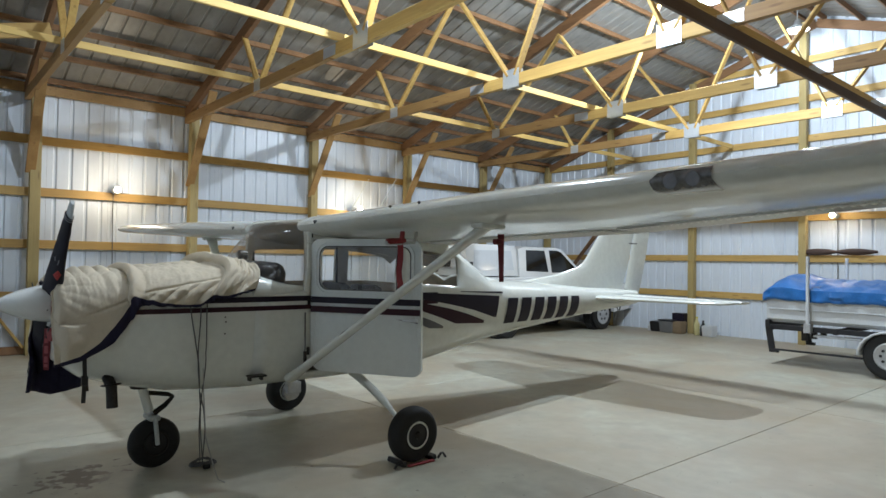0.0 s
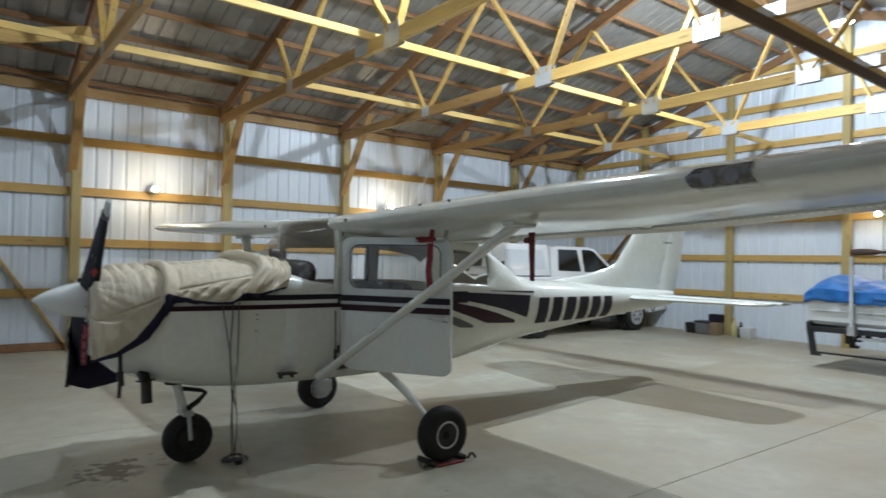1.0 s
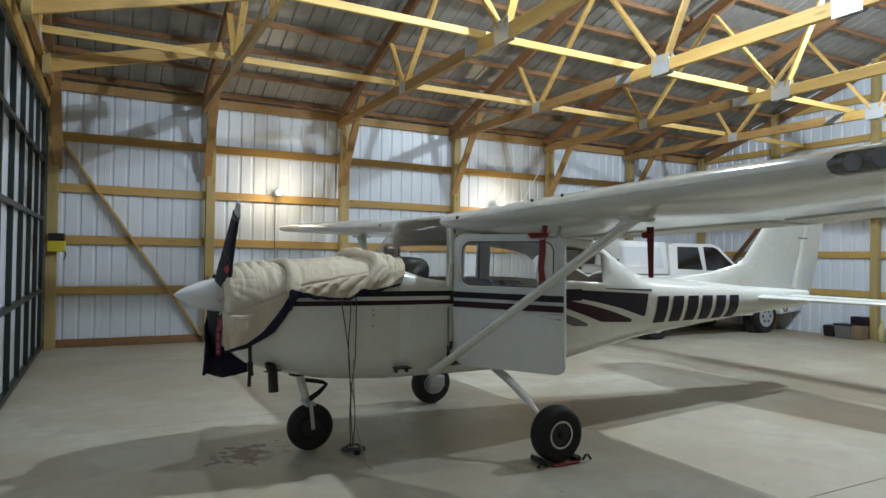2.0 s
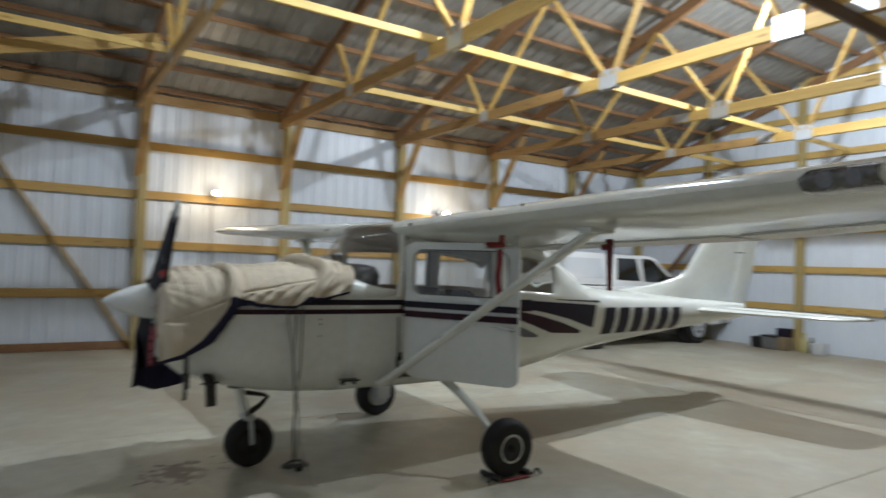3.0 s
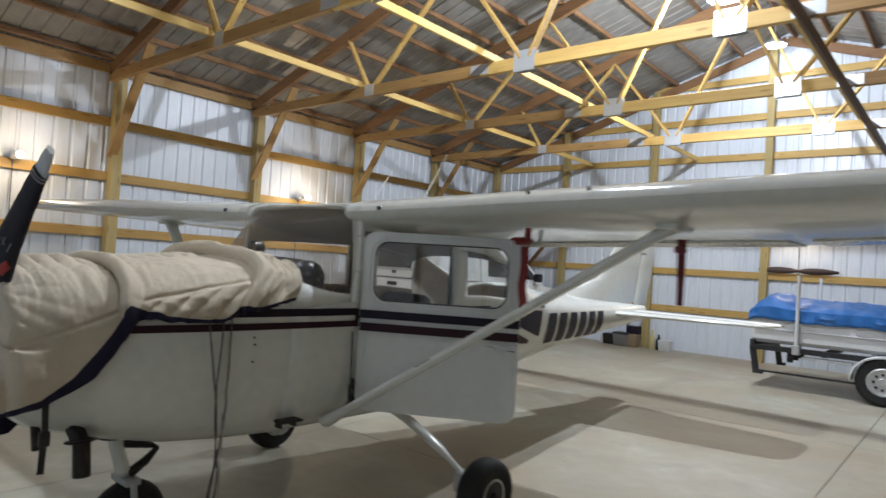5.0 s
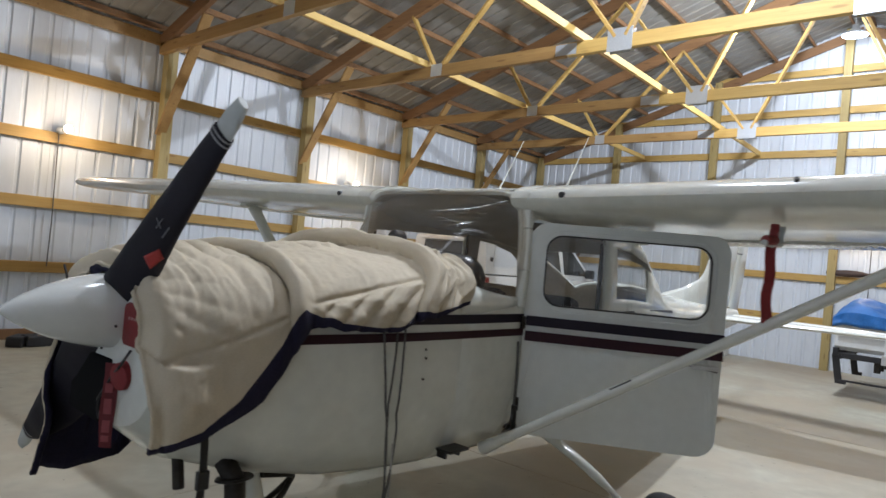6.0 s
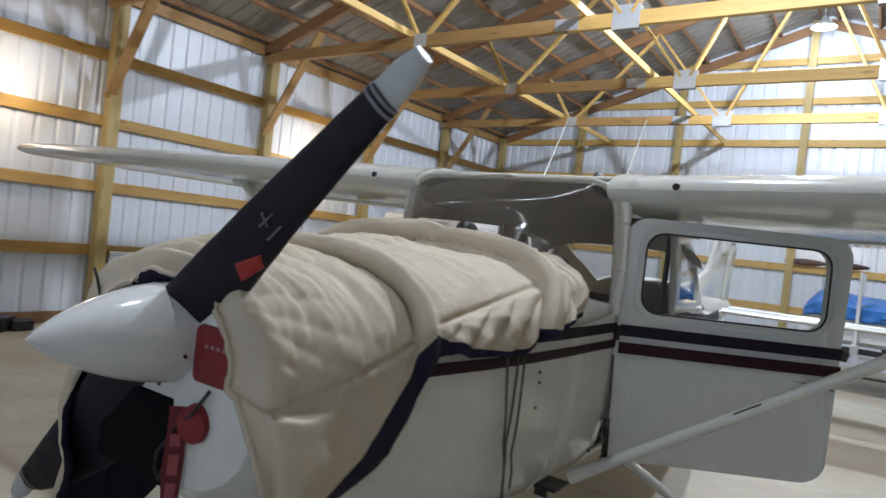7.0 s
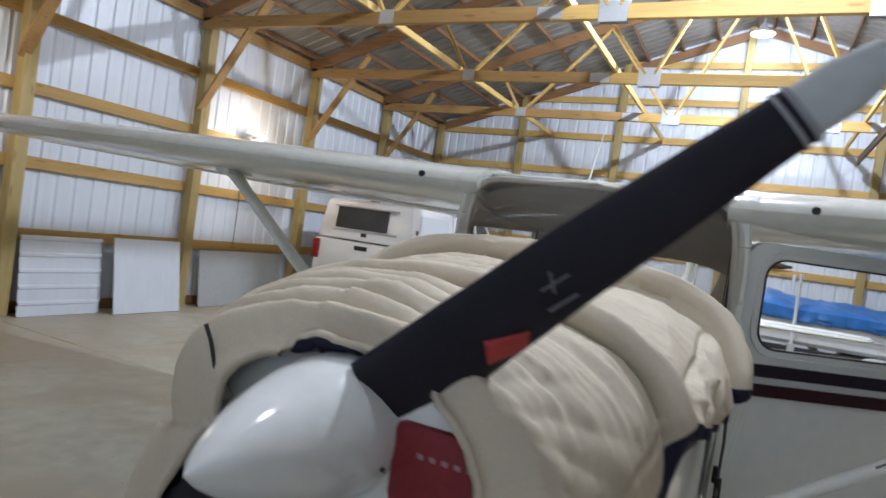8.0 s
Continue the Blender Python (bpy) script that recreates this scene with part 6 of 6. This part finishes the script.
# ---- pickup beyond the aeroplane ----
def pickup():
    X, Y, W = 7.98, 5.02, 0.93
    t = thing("pickup_truck", (X + 2.8, Y, 0), "white extended-cab pickup with a white bed cap", "pickup truck")

    def prism(name, pts, y0, y1, mt, parent, label="", bevel=0.03, taper=0.0, ztop=2.0, zlow=1.0):
        bm = bmesh.new()
        a = [bm.verts.new((X + x, y0, z)) for x, z in pts]
        b = [bm.verts.new((X + x, y1, z)) for x, z in pts]
        bm.faces.new(a[::-1])
        bm.faces.new(b)
        n = len(pts)
        for k in range(n):
            bm.faces.new((a[k], a[(k + 1) % n], b[(k + 1) % n], b[k]))
        if taper:
            for v in bm.verts:
                f = max(0, (v.co.z - zlow) / (ztop - zlow))
                v.co.y += (Y - v.co.y) * taper * f
        if bevel:
            bmesh.ops.bevel(bm, geom=bm.edges[:], offset=bevel, segments=2, affect="EDGES", profile=0.6)
        return part(name, bm, mt, parent, label, smooth=True)

    # lower body with wheel openings
    def arch(cx, r):
        return [(cx + r * math.cos(a), 0.40 + r * math.sin(a)) for a in [math.pi * i / 8 for i in range(9)]]
    prof = [(0.05, 0.52)] + [(x, z) for x, z in arch(1.25, 0.44)][::-1] + [(x, z) for x, z in arch(4.55, 0.44)][::-1] + [(5.6, 0.45), (5.72, 0.60), (5.70, 0.98), (5.55, 1.10), (3.95, 1.22), (3.75, 1.27), (0.05, 1.27)]
    body = prism("body", prof, Y - W, Y + W, TRUCKWHITE, t, "white painted body", 0.035)
    cab = prism("cab", [(1.62, 1.25), (1.66, 1.88), (1.85, 1.93), (2.95, 1.93), (3.15, 1.88), (3.95, 1.25)], Y - W + 0.03, Y + W - 0.03, TRUCKWHITE, t, "white cab", 0.05, 0.13, 1.93, 1.25)
    cap = prism("bed_cap", [(0.06, 1.285), (0.12, 1.90), (0.22, 1.945), (1.52, 1.945), (1.58, 1.90), (1.585, 1.285)], Y - W + 0.03, Y + W - 0.03, TRUCKWHITE, t, "white bed cap", 0.05, 0.10, 1.945, 1.285)
    # side glass lies just proud of the tapered sides
    for s in (-1, 1):
        def glass_quad(name, pts, parent, mt, label, tp, z0, z1):
            bm = bmesh.new()
            vs = []
            for x, z in pts:
                f = max(0, (z - z0) / (z1 - z0))
                y = (W - 0.03) * (1 - tp * f) + 0.006
                vs.append(bm.verts.new((X + x, Y + s * y, z)))
            bm.faces.new(vs)
            r = bmesh.ops.extrude_face_region(bm, geom=bm.faces[:])
            bmesh.ops.translate(bm, verts=[v for v in r["geom"] if isinstance(v, bmesh.types.BMVert)], vec=(0, -s * 0.012, 0))
            part(name, bm, mt, parent, label)
        dark = material("dark_truck_glass", (0.012, 0.013, 0.014), 0.06, vary=0.1, spec=0.6)
        glass_quad("rear_side_window", [(1.84, 1.40), (2.56, 1.38), (2.50, 1.85), (1.90, 1.85)], cab, dark, "dark side window", 0.13, 1.25, 1.93)
        glass_quad("front_side_window", [(2.68, 1.37), (3.62, 1.36), (3.55, 1.45), (3.08, 1.82), (2.95, 1.86), (2.66, 1.86)], cab, dark, "dark side window", 0.13, 1.25, 1.93)
        # the cap window's white reflection is put into its base colour
        glass_quad("cap_window", [(0.28, 1.42), (1.44, 1.42), (1.40, 1.82), (0.34, 1.82)], cap, material("cap_glass_reflection", (0.62, 0.65, 0.68), 0.12, vary=0.06), "cap side window coloured pale for its reflection", 0.10, 1.285, 1.945)
        bm = bmesh.new()
        box(bm, (X + 0.20, Y + s * (W - 0.08) - 0.02, 1.50), (X + 0.28, Y + s * (W - 0.08) + 0.03, 1.58), 0.004)
        part("cap_latch", bm, BLACK, cap)
        bm = bmesh.new()
        box(bm, (X + 3.38, Y + s * (W + 0.02), 1.32), (X + 3.50, Y + s * (W + 0.20), 1.50), 0.03)
        part("door_mirror", bm, BLACK, cab, "black door mirror", smooth=True)
        for x in (2.62, 3.70):
            bm = bmesh.new()
            box(bm, (X + x - 0.003, Y + s * W - 0.001, 0.62), (X + x + 0.003, Y + s * W + 0.002, 1.26))
            part("door_gap", bm, BLACK, body)
        bm = bmesh.new()
        box(bm, (X + 2.68, Y + s * W - 0.01, 1.10), (X + 2.84, Y + s * (W + 0.02), 1.14), 0.006)
        part("door_handle", bm, BLACK, body)
        bm = bmesh.new()
        box(bm, (X + 0.03, Y + s * (W - 0.04) - 0.07, 0.92), (X + 0.10, Y + s * (W - 0.04) + 0.07, 1.24), 0.02)
        part("tail_light", bm, material("red_lens", (0.30, 0.01, 0.012), 0.15, vary=0.1), body, "red tail light", smooth=True)
        for cx in (1.25, 4.55):
            bm = bmesh.new()
            c = (X + cx, Y + s * (W - 0.13), 0.37)
            lathe(bm, [(-0.12, 0.22), (-0.125, 0.33), (-0.09, 0.37), (0.09, 0.37), (0.125, 0.33), (0.12, 0.22)], c, (0, 1, 0), 32)
            w = part("wheel", bm, RUBBER, t, "black tyre on an alloy rim", smooth=True)
            bm = bmesh.new()
            lathe(bm, [(0.08, 0.22), (0.124, 0.235), (0.132, 0.215), (0.123, 0.19), (0.127, 0.06), (0.136, 0.05), (0.137, 0.01)], c, (0, s, 0), 24)
            part("rim", bm, CHROME, w, "bright alloy rim", smooth=True)
            # black blocks stand in for shade inside the rim's slots
            bm = bmesh.new()
            for k in range(6):
                a = k * math.pi / 3
                box(bm, (c[0] + 0.12 * math.cos(a) - 0.03, c[1] + s * 0.118, c[2] + 0.12 * math.sin(a) - 0.03), (c[0] + 0.12 * math.cos(a) + 0.03, c[1] + s * 0.1285, c[2] + 0.12 * math.sin(a) + 0.03), 0.008)
            part("rim_slots", bm, BLACK, w)
            bm = bmesh.new()
            lathe(bm, [(-0.15, 0.03), (-0.15, 0.43), (0.0, 0.43), (0.04, 0.435)], c, (0, s, 0), 24)
            part("wheel_well", bm, BLACK, w)
    # windshield and rear
    bm = bmesh.new()
    vs = [bm.verts.new(p) for p in ((X + 3.99, Y - 0.80, 1.26), (X + 3.99, Y + 0.80, 1.26), (X + 3.24, Y + 0.72, 1.86), (X + 3.24, Y - 0.72, 1.86))]
    bm.faces.new(vs)
    part("windshield", bm, material("windshield_glass", (0.02, 0.022, 0.024), 0.05), cab).modifiers.new("thick", "SOLIDIFY").thickness = 0.01
    bm = bmesh.new()
    box(bm, (X + 0.065, Y - 0.42, 1.47), (X + 0.095, Y + 0.56, 1.81), 0.01, Matrix.Rotation(math.radians(5.5), 4, "Y"))
    rw = part("rear_window", bm, material("cap_rear_glass", (0.05, 0.047, 0.043), 0.15, vary=0.2, scale=3), cap, "dark rear window of the cap")
    bm = bmesh.new()
    for y0, y1, z0, z1 in ((-0.60, 0.60, 1.815, 1.84), (-0.60, 0.60, 1.44, 1.465)):
        box(bm, (X + 0.05, Y + y0, z0), (X + 0.10, Y + y1, z1), 0.005)
    part("window_trim", bm, GALV, rw)
    bm = bmesh.new()
    box(bm, (X + 0.05, Y - 0.05, 1.36), (X + 0.075, Y + 0.05, 1.42), 0.01)
    part("cap_handle", bm, BLACK, cap)
    bm = bmesh.new()
    box(bm, (X + 0.025, Y - 0.78, 0.72), (X + 0.06, Y + 0.78, 1.255), 0.015)
    tg = part("tailgate", bm, TRUCKWHITE, body, "white tailgate", smooth=True)
    bm = bmesh.new()
    box(bm, (X + 0.015, Y - 0.12, 1.14), (X + 0.03, Y + 0.12, 1.21), 0.006)
    part("tailgate_handle", bm, BLACK, tg, "black handle")
    bm = bmesh.new()
    box(bm, (X - 0.12, Y - W, 0.50), (X + 0.04, Y + W, 0.68), 0.03)
    part("rear_bumper", bm, CHROME, body, "chrome rear bumper", smooth=True)
    bm = bmesh.new()
    box(bm, (X + 5.62, Y - W, 0.45), (X + 5.80, Y + W, 0.66), 0.04)
    part("front_bumper", bm, CHROME, body, smooth=True)


# ---- boat on its trailer ----
def boat_and_trailer():
    x0, x1 = 10.33, 11.95
    y0, y1 = -0.62, -5.0
    t = thing("boat_trailer", (11.1, -2.5, 0), "black steel boat trailer with white mudguards and galvanised guide poles", "boat trailer")
    for x in (x0 + 0.05, x1 - 0.05):
        bm = bmesh.new()
        box(bm, (x - 0.04, y1, 0.57), (x + 0.04, y0 - 0.02, 0.65), 0.006)
        part("side_rail", bm, FRAMEBLACK, t)
    for y in (y0 - 0.05, -1.6, -2.9, -4.6):
        bm = bmesh.new()
        box(bm, (x0, y - 0.03, 0.56), (x1, y + 0.03, 0.64), 0.004)
        part("cross_member", bm, FRAMEBLACK, t)
    bm = bmesh.new()
    box(bm, (x0 - 0.02, y0 - 0.04, 0.60), (x1 + 0.02, y0 + 0.03, 0.72), 0.008)
    part("rear_beam", bm, FRAMEBLACK, t)
    for x in (x0 + 0.04, x1 - 0.04):
        bm = bmesh.new()
        beam(bm, (x, y0, 0.62), (x, y0 - 0.06, 0.24), 0.05, 0.09, (0, 1, 0))
        box(bm, (x - 0.03, y0 - 0.16, 0.20), (x + 0.03, y0 - 0.02, 0.25), 0.005)
        part("light_bracket", bm, FRAMEBLACK, t)
    bm = bmesh.new()
    box(bm, (x0 + 0.02, y0 - 1.75, 0.235), (x0 + 0.08, y0 - 0.05, 0.262), 0.003)
    part("lower_bar", bm, FRAMEBLACK, t)
    bm = bmesh.new()
    box(bm, (x0 + 0.0, -1.95, 0.50), (x0 + 0.16, -1.30, 0.53), 0.004)
    part("step_board", bm, GALV, t, "pale step board")
    for x in (x0 + 0.10, x0 + 0.5, x0 + 0.9):
        bm = bmesh.new()
        box(bm, (x, y0 - 0.55, 0.42), (x + 0.07, y0 - 0.47, 0.58), 0.01)
        part("roller_bracket", bm, DIRTY, t)
    for x in (x0 - 0.06, x1 + 0.06):
        bm = bmesh.new()
        lathe(bm, [(-0.09, 0.18), (-0.10, 0.29), (-0.07, 0.335), (0.07, 0.335), (0.10, 0.29), (0.09, 0.18)], (x, -2.33, 0.335), (1, 0, 0), 32)
        w = part("wheel", bm, RUBBER, t, "black trailer tyre", smooth=True)
        s = -1 if x < 11 else 1
        bm = bmesh.new()
        lathe(bm, [(0.05, 0.185), (0.094, 0.195), (0.102, 0.175), (0.093, 0.15), (0.096, 0.06), (0.112, 0.05), (0.113, 0.01)], (x, -2.33, 0.335), (s, 0, 0), 24)
        part("rim", bm, GALV, w, "silver spoked rim", smooth=True)
        # solid black discs give the shade of the rim's holes
        bm = bmesh.new()
        for k in range(8):
            a = k * math.pi / 4
            c = Vector((x + s * 0.0945, -2.33 + 0.105 * math.cos(a), 0.335 + 0.105 * math.sin(a)))
            lathe(bm, [(-0.002, 0.022), (0.010, 0.020)], c, (s, 0, 0), 8)
        part("rim_holes", bm, BLACK, w)
        bm = bmesh.new()
        rows = []
        for i in range(13):
            a = math.radians(-5 + 190 * i / 12)
            rows.append([bm.verts.new((x + q, -2.33 - 0.40 * math.cos(a), 0.335 + max(-0.02, 0.37 * math.sin(a)) * 0.95)) for q in (-0.13, 0.12)])
        skin(bm, rows, False)
        f = part("mudguard", bm, BOATWHITE, t, "white mudguard", smooth=True)
        f.modifiers.new("thick", "SOLIDIFY").thickness = 0.03
    bm = bmesh.new()
    tube(bm, [(x0 - 0.1, -2.33, 0.335), (x1 + 0.1, -2.33, 0.335)], 0.03, 10)
    part("axle", bm, FRAMEBLACK, t)
    for x, h in ((x0 - 0.06, 1.74), (x1 + 0.06, 1.74)):
        bm = bmesh.new()
        tube(bm, [(x, -1.24, 0.62), (x, -1.24, h)], 0.026, 12)
        p = part("guide_pole", bm, BOATWHITE, t, "white upright guide pole", smooth=True)
        bm = bmesh.new()
        box(bm, (x - 0.03, -1.29, 0.56), (x + 0.10, -1.19, 0.70), 0.006)
        part("pole_clamp", bm, GALV, p)
    # hull
    b = thing("boat", (11.1, -2.8, 0.68), "white flat-bottomed boat on its trailer", "boat")
    bm = bmesh.new()
    rows = []
    for i in range(13):
        f = i / 12
        y = y0 + 0.02 + (y1 - 0.4 - y0) * f
        k = 1 - 0.35 * max(0, (f - 0.6) / 0.4) ** 2
        c = (x0 + x1) / 2
        lo = 0.685 + 0.18 * max(0, (f - 0.65) / 0.35) ** 2
        rows.append([bm.verts.new(p) for p in ((c - 0.78 * k, y, 1.12), (c - 0.80 * k, y, 1.10), (c - 0.785 * k, y, lo + 0.06), (c - 0.72 * k, y, lo), (c + 0.72 * k, y, lo), (c + 0.785 * k, y, lo + 0.06), (c + 0.80 * k, y, 1.10), (c + 0.78 * k, y, 1.12))])
    skin(bm, rows, False)
    bm.faces.new(rows[0])
    bm.faces.new(rows[-1][::-1])
    part("hull", bm, BOATWHITE, b, smooth=True)
    for z in (0.90,):
        bm = bmesh.new()
        box(bm, (x0 - 0.012, -4.0, z), (x0 + 0.02, y0 - 0.02, z + 0.012), 0.003)
        part("hull_rib", bm, BOATWHITE, b)
    # tarp
    bm = bmesh.new()
    rows = []
    for i in range(110):
        f = i / 109
        y = y0 + 0.06 + (y1 - 0.3 - y0) * f
        k = 1 - 0.35 * max(0, (f - 0.6) / 0.4) ** 2
        c = (x0 + x1) / 2
        row = []
        rise = 0.25 + 0.10 * math.exp(-((f - 0.06) / 0.05) ** 2) + 0.03 * noise.noise((f * 9, 1, 2))
        if i < 5:
            rise *= (0.35, 0.62, 0.80, 0.90, 0.96)[i]
        for j in range(33):
            q = -1 + 2 * j / 32
            a = abs(q)
            if a > 0.72:
                d = (a - 0.72) / 0.28
                x = c + math.copysign(0.82 * k + 0.022 + (0.020 * noise.noise((f * 30, q * 3, 5)) + 0.03 * (0.25 - abs(noise.noise((f * 26, d * 2, 4))))) * (1 + d), q)
                z = 1.12 + rise * 0.45 - d * (0.11 + rise * 0.35 + 0.06 * noise.noise((f * 14, math.copysign(1, q), 8)))
            else:
                x = c + q / 0.72 * 0.82 * k
                z = 1.12 + rise * (0.45 + 0.55 * (1 - (a / 0.72) ** 2)) + 0.028 * noise.noise((f * 25, q * 6, 1)) + 0.045 * (0.25 - abs(noise.noise((f * 22 + q * 3, q * 4, 3)))) + 0.02 * (0.25 - abs(noise.noise((f * 50 - q * 5, q * 9, 6))))
            row.append(bm.verts.new((x, y, z)))
        rows.append(row)
    skin(bm, rows, False)
    bm.faces.new(rows[0])
    w = whole("boat_tarp", bm, TARP, (11.1, -2.8, 1.1), "crumpled blue plastic tarp tied over the boat", "tarp", smooth=True)
    w.modifiers.new("thick", "SOLIDIFY").thickness = 0.004


# ---- along the walls ----
def wall_items():
    # old wooden propeller lying on the girt
    bm = bmesh.new()
    rings = []
    for i in range(25):
        f = -1 + 2 * i / 24
        w = 0.035 + 0.05 * math.sin(math.pi * min(1, abs(f) * 1.05)) ** 0.8 * (1 if abs(f) > 0.1 else 0.6)
        h = 0.030 if abs(f) > 0.12 else 0.05
        pts = []
        for k in range(12):
            a = 2 * math.pi * k / 12
            tw = 0.5 * f
            u, v = w * math.cos(a), h * math.sin(a)
            pts.append(bm.verts.new((X1 - 0.15 + v * math.cos(tw) + u * math.sin(tw) * 0.3, -0.56 + 0.70 * f, 1.885 + u * math.cos(tw) * 0.8)))
        rings.append(pts)
    skin(bm, rings, True)
    bm.faces.new(rings[0][::-1])
    bm.faces.new(rings[-1])
    whole("wooden_propeller", bm, DKWOOD, (X1 - 0.15, -0.56, 1.82), "dark varnished wooden propeller resting on a wall girt", "propeller", smooth=True)
    # ribbed sheets and a board leaning on the left wall
    t = thing("spare_sheet_stack", (4.25, 6.72, 0), "stack of spare white ribbed steel sheets leaning on the wall", "steel sheets")
    for k in range(3):
        bm = bmesh.new()
        y = 6.66 + 0.03 * k
        prof = []
        for i in range(5):
            z = i * 0.2
            prof += [(0, z), (0, z + 0.13), (0.016, z + 0.145), (0.016, z + 0.175), (0, z + 0.19)]
        a = [bm.verts.new((3.80 + 0.03 * k, y - d + 0.10 * z, z * 0.93 + 0.004)) for d, z in prof]
        b = [bm.verts.new((4.76 + 0.04 * k, y - d + 0.10 * z, z * 0.93 + 0.004)) for d, z in prof]
        skin(bm, [a, b], False)
        part("sheet", bm, SHEET, t).modifiers.new("thick", "SOLIDIFY").thickness = 0.003
    bm = bmesh.new()
    box(bm, (4.88, 6.56, 0.0), (5.90, 6.58, 0.97), 0.004, Matrix.Rotation(math.radians(-9), 4, "X"))
    whole("spare_board", bm, SHEET, (5.39, 6.55, 0.0), "flat white board leaning on the wall posts", "board")
    bm = bmesh.new()
    box(bm, (6.42, 6.74, 0.0), (8.2, 6.76, 0.85), 0.004, Matrix.Rotation(math.radians(-8), 4, "X"))
    whole("grey_sheet", bm, material("grey_primed_sheet", (0.42, 0.44, 0.44), 0.5, vary=0.1), (7.3, 6.7, 0.0), "grey sheet leaning low against the wall", "sheet")
    # rubbish and tools by the left wall
    random.seed(5)
    t = thing("scrap_heap", (2.5, 6.5, 0), "low heap of dark scrap metal and rags by the wall", "scrap")
    for k in range(9):
        bm = bmesh.new()
        x, y = 2.0 + random.random() * 0.9, 6.35 + random.random() * 0.25
        w, h = 0.06 + 0.1 * random.random(), 0.04 + 0.13 * random.random()
        box(bm, (x - w, y - w * 0.6, 0), (x + w, y + w * 0.6, h), 0.02, Matrix.Rotation(random.random(), 4, "Z"))
        part("scrap_piece", bm, random.choice((FRAMEBLACK, DIRTY, BLACK)), t)
    # leaning board behind the truck
    bm = bmesh.new()
    beam(bm, (13.2, 6.0, 1.0), (13.55, 4.85, 2.6), 0.04, 0.14, (1, 0, 0))
    whole("leaning_board", bm, PINE_D, (13.3, 5.6, 1.0), "brown board propped in the corner behind the pickup", "board")
    # clutter at the foot of the far wall
    def bin_(name, x, y, w, d, h, mt, label, cat, lid=None):
        bm = bmesh.new()
        bmesh.ops.create_cube(bm, size=1.0, matrix=Matrix.Translation((x, y, h / 2)) @ Matrix.Diagonal((d, w, h, 1)))
        for v in bm.verts:
            if v.co.z < h / 2:
                v.co.x, v.co.y = x + (v.co.x - x) * 0.88, y + (v.co.y - y) * 0.88
        bmesh.ops.bevel(bm, geom=bm.edges[:], offset=0.015, segments=2, affect="EDGES")
        ob = whole(name, bm, mt, (x, y, 0), label, cat, "clutter by the far wall")
        if lid:
            bm = bmesh.new()
            box(bm, (x - d / 2 - 0.01, y - w / 2 - 0.01, h + 0.001), (x + d / 2 + 0.01, y + w / 2 + 0.01, h + 0.03), 0.008)
            part("lid", bm, lid, ob)
        return ob
    grey = material("grey_tote", (0.20, 0.20, 0.20), 0.5)
    card = material("brown_cardboard", (0.30, 0.22, 0.13), 0.8, vary=0.15)
    bin_("black_bucket", 13.40, 3.18, 0.26, 0.26, 0.24, BLACK, "small black plastic bucket on the floor", "bucket")
    bin_("storage_tote", 13.38, 2.86, 0.36, 0.34, 0.27, grey, "grey storage tote with a dark lid", "tote", BLACK)
    bin_("cardboard_box", 13.36, 2.60, 0.26, 0.26, 0.28, card, "worn brown cardboard box", "box")
    bin_("dark_crate", 13.50, 2.66, 0.30, 0.20, 0.46, STRIPE_N, "dark blue plastic crate behind the boxes", "crate")
    bin_("white_jug_box", 13.34, 1.86, 0.26, 0.26, 0.24, BOATWHITE, "white carton beside the post", "carton")
    for y, h, mt, cap, lab in ((2.18, 0.42, material("yellow_oil_jug", (0.62, 0.55, 0.25), 0.4), YELLOW, "pale yellow oil bottle on the floor"), (2.03, 0.34, BLACK, BLACK, "black spray bottle on the floor"), (3.35, 0.20, BOATWHITE, RED, "small white bottle on the floor")):
        bm = bmesh.new()
        lathe(bm, [(0, 0.055), (0.01, 0.065), (h * 0.6, 0.065), (h * 0.78, 0.03), (h * 0.9, 0.022), (h * 0.9 + 0.005, 0.01)], (13.38, y, 0), (0, 0, 1), 16)
        ob = whole("bottle", bm, mt, (13.38, y, 0), lab, "bottle", "clutter by the far wall", smooth=True)
        bm = bmesh.new()
        lathe(bm, [(h * 0.9, 0.024), (h, 0.022)], (13.38, y, 0), (0, 0, 1), 12)
        part("cap", bm, cap, ob)


engine_cover()
cowl_plugs()
red_ribbons()
heater_cables()
chocks()
pickup()
boat_and_trailer()
wall_items()
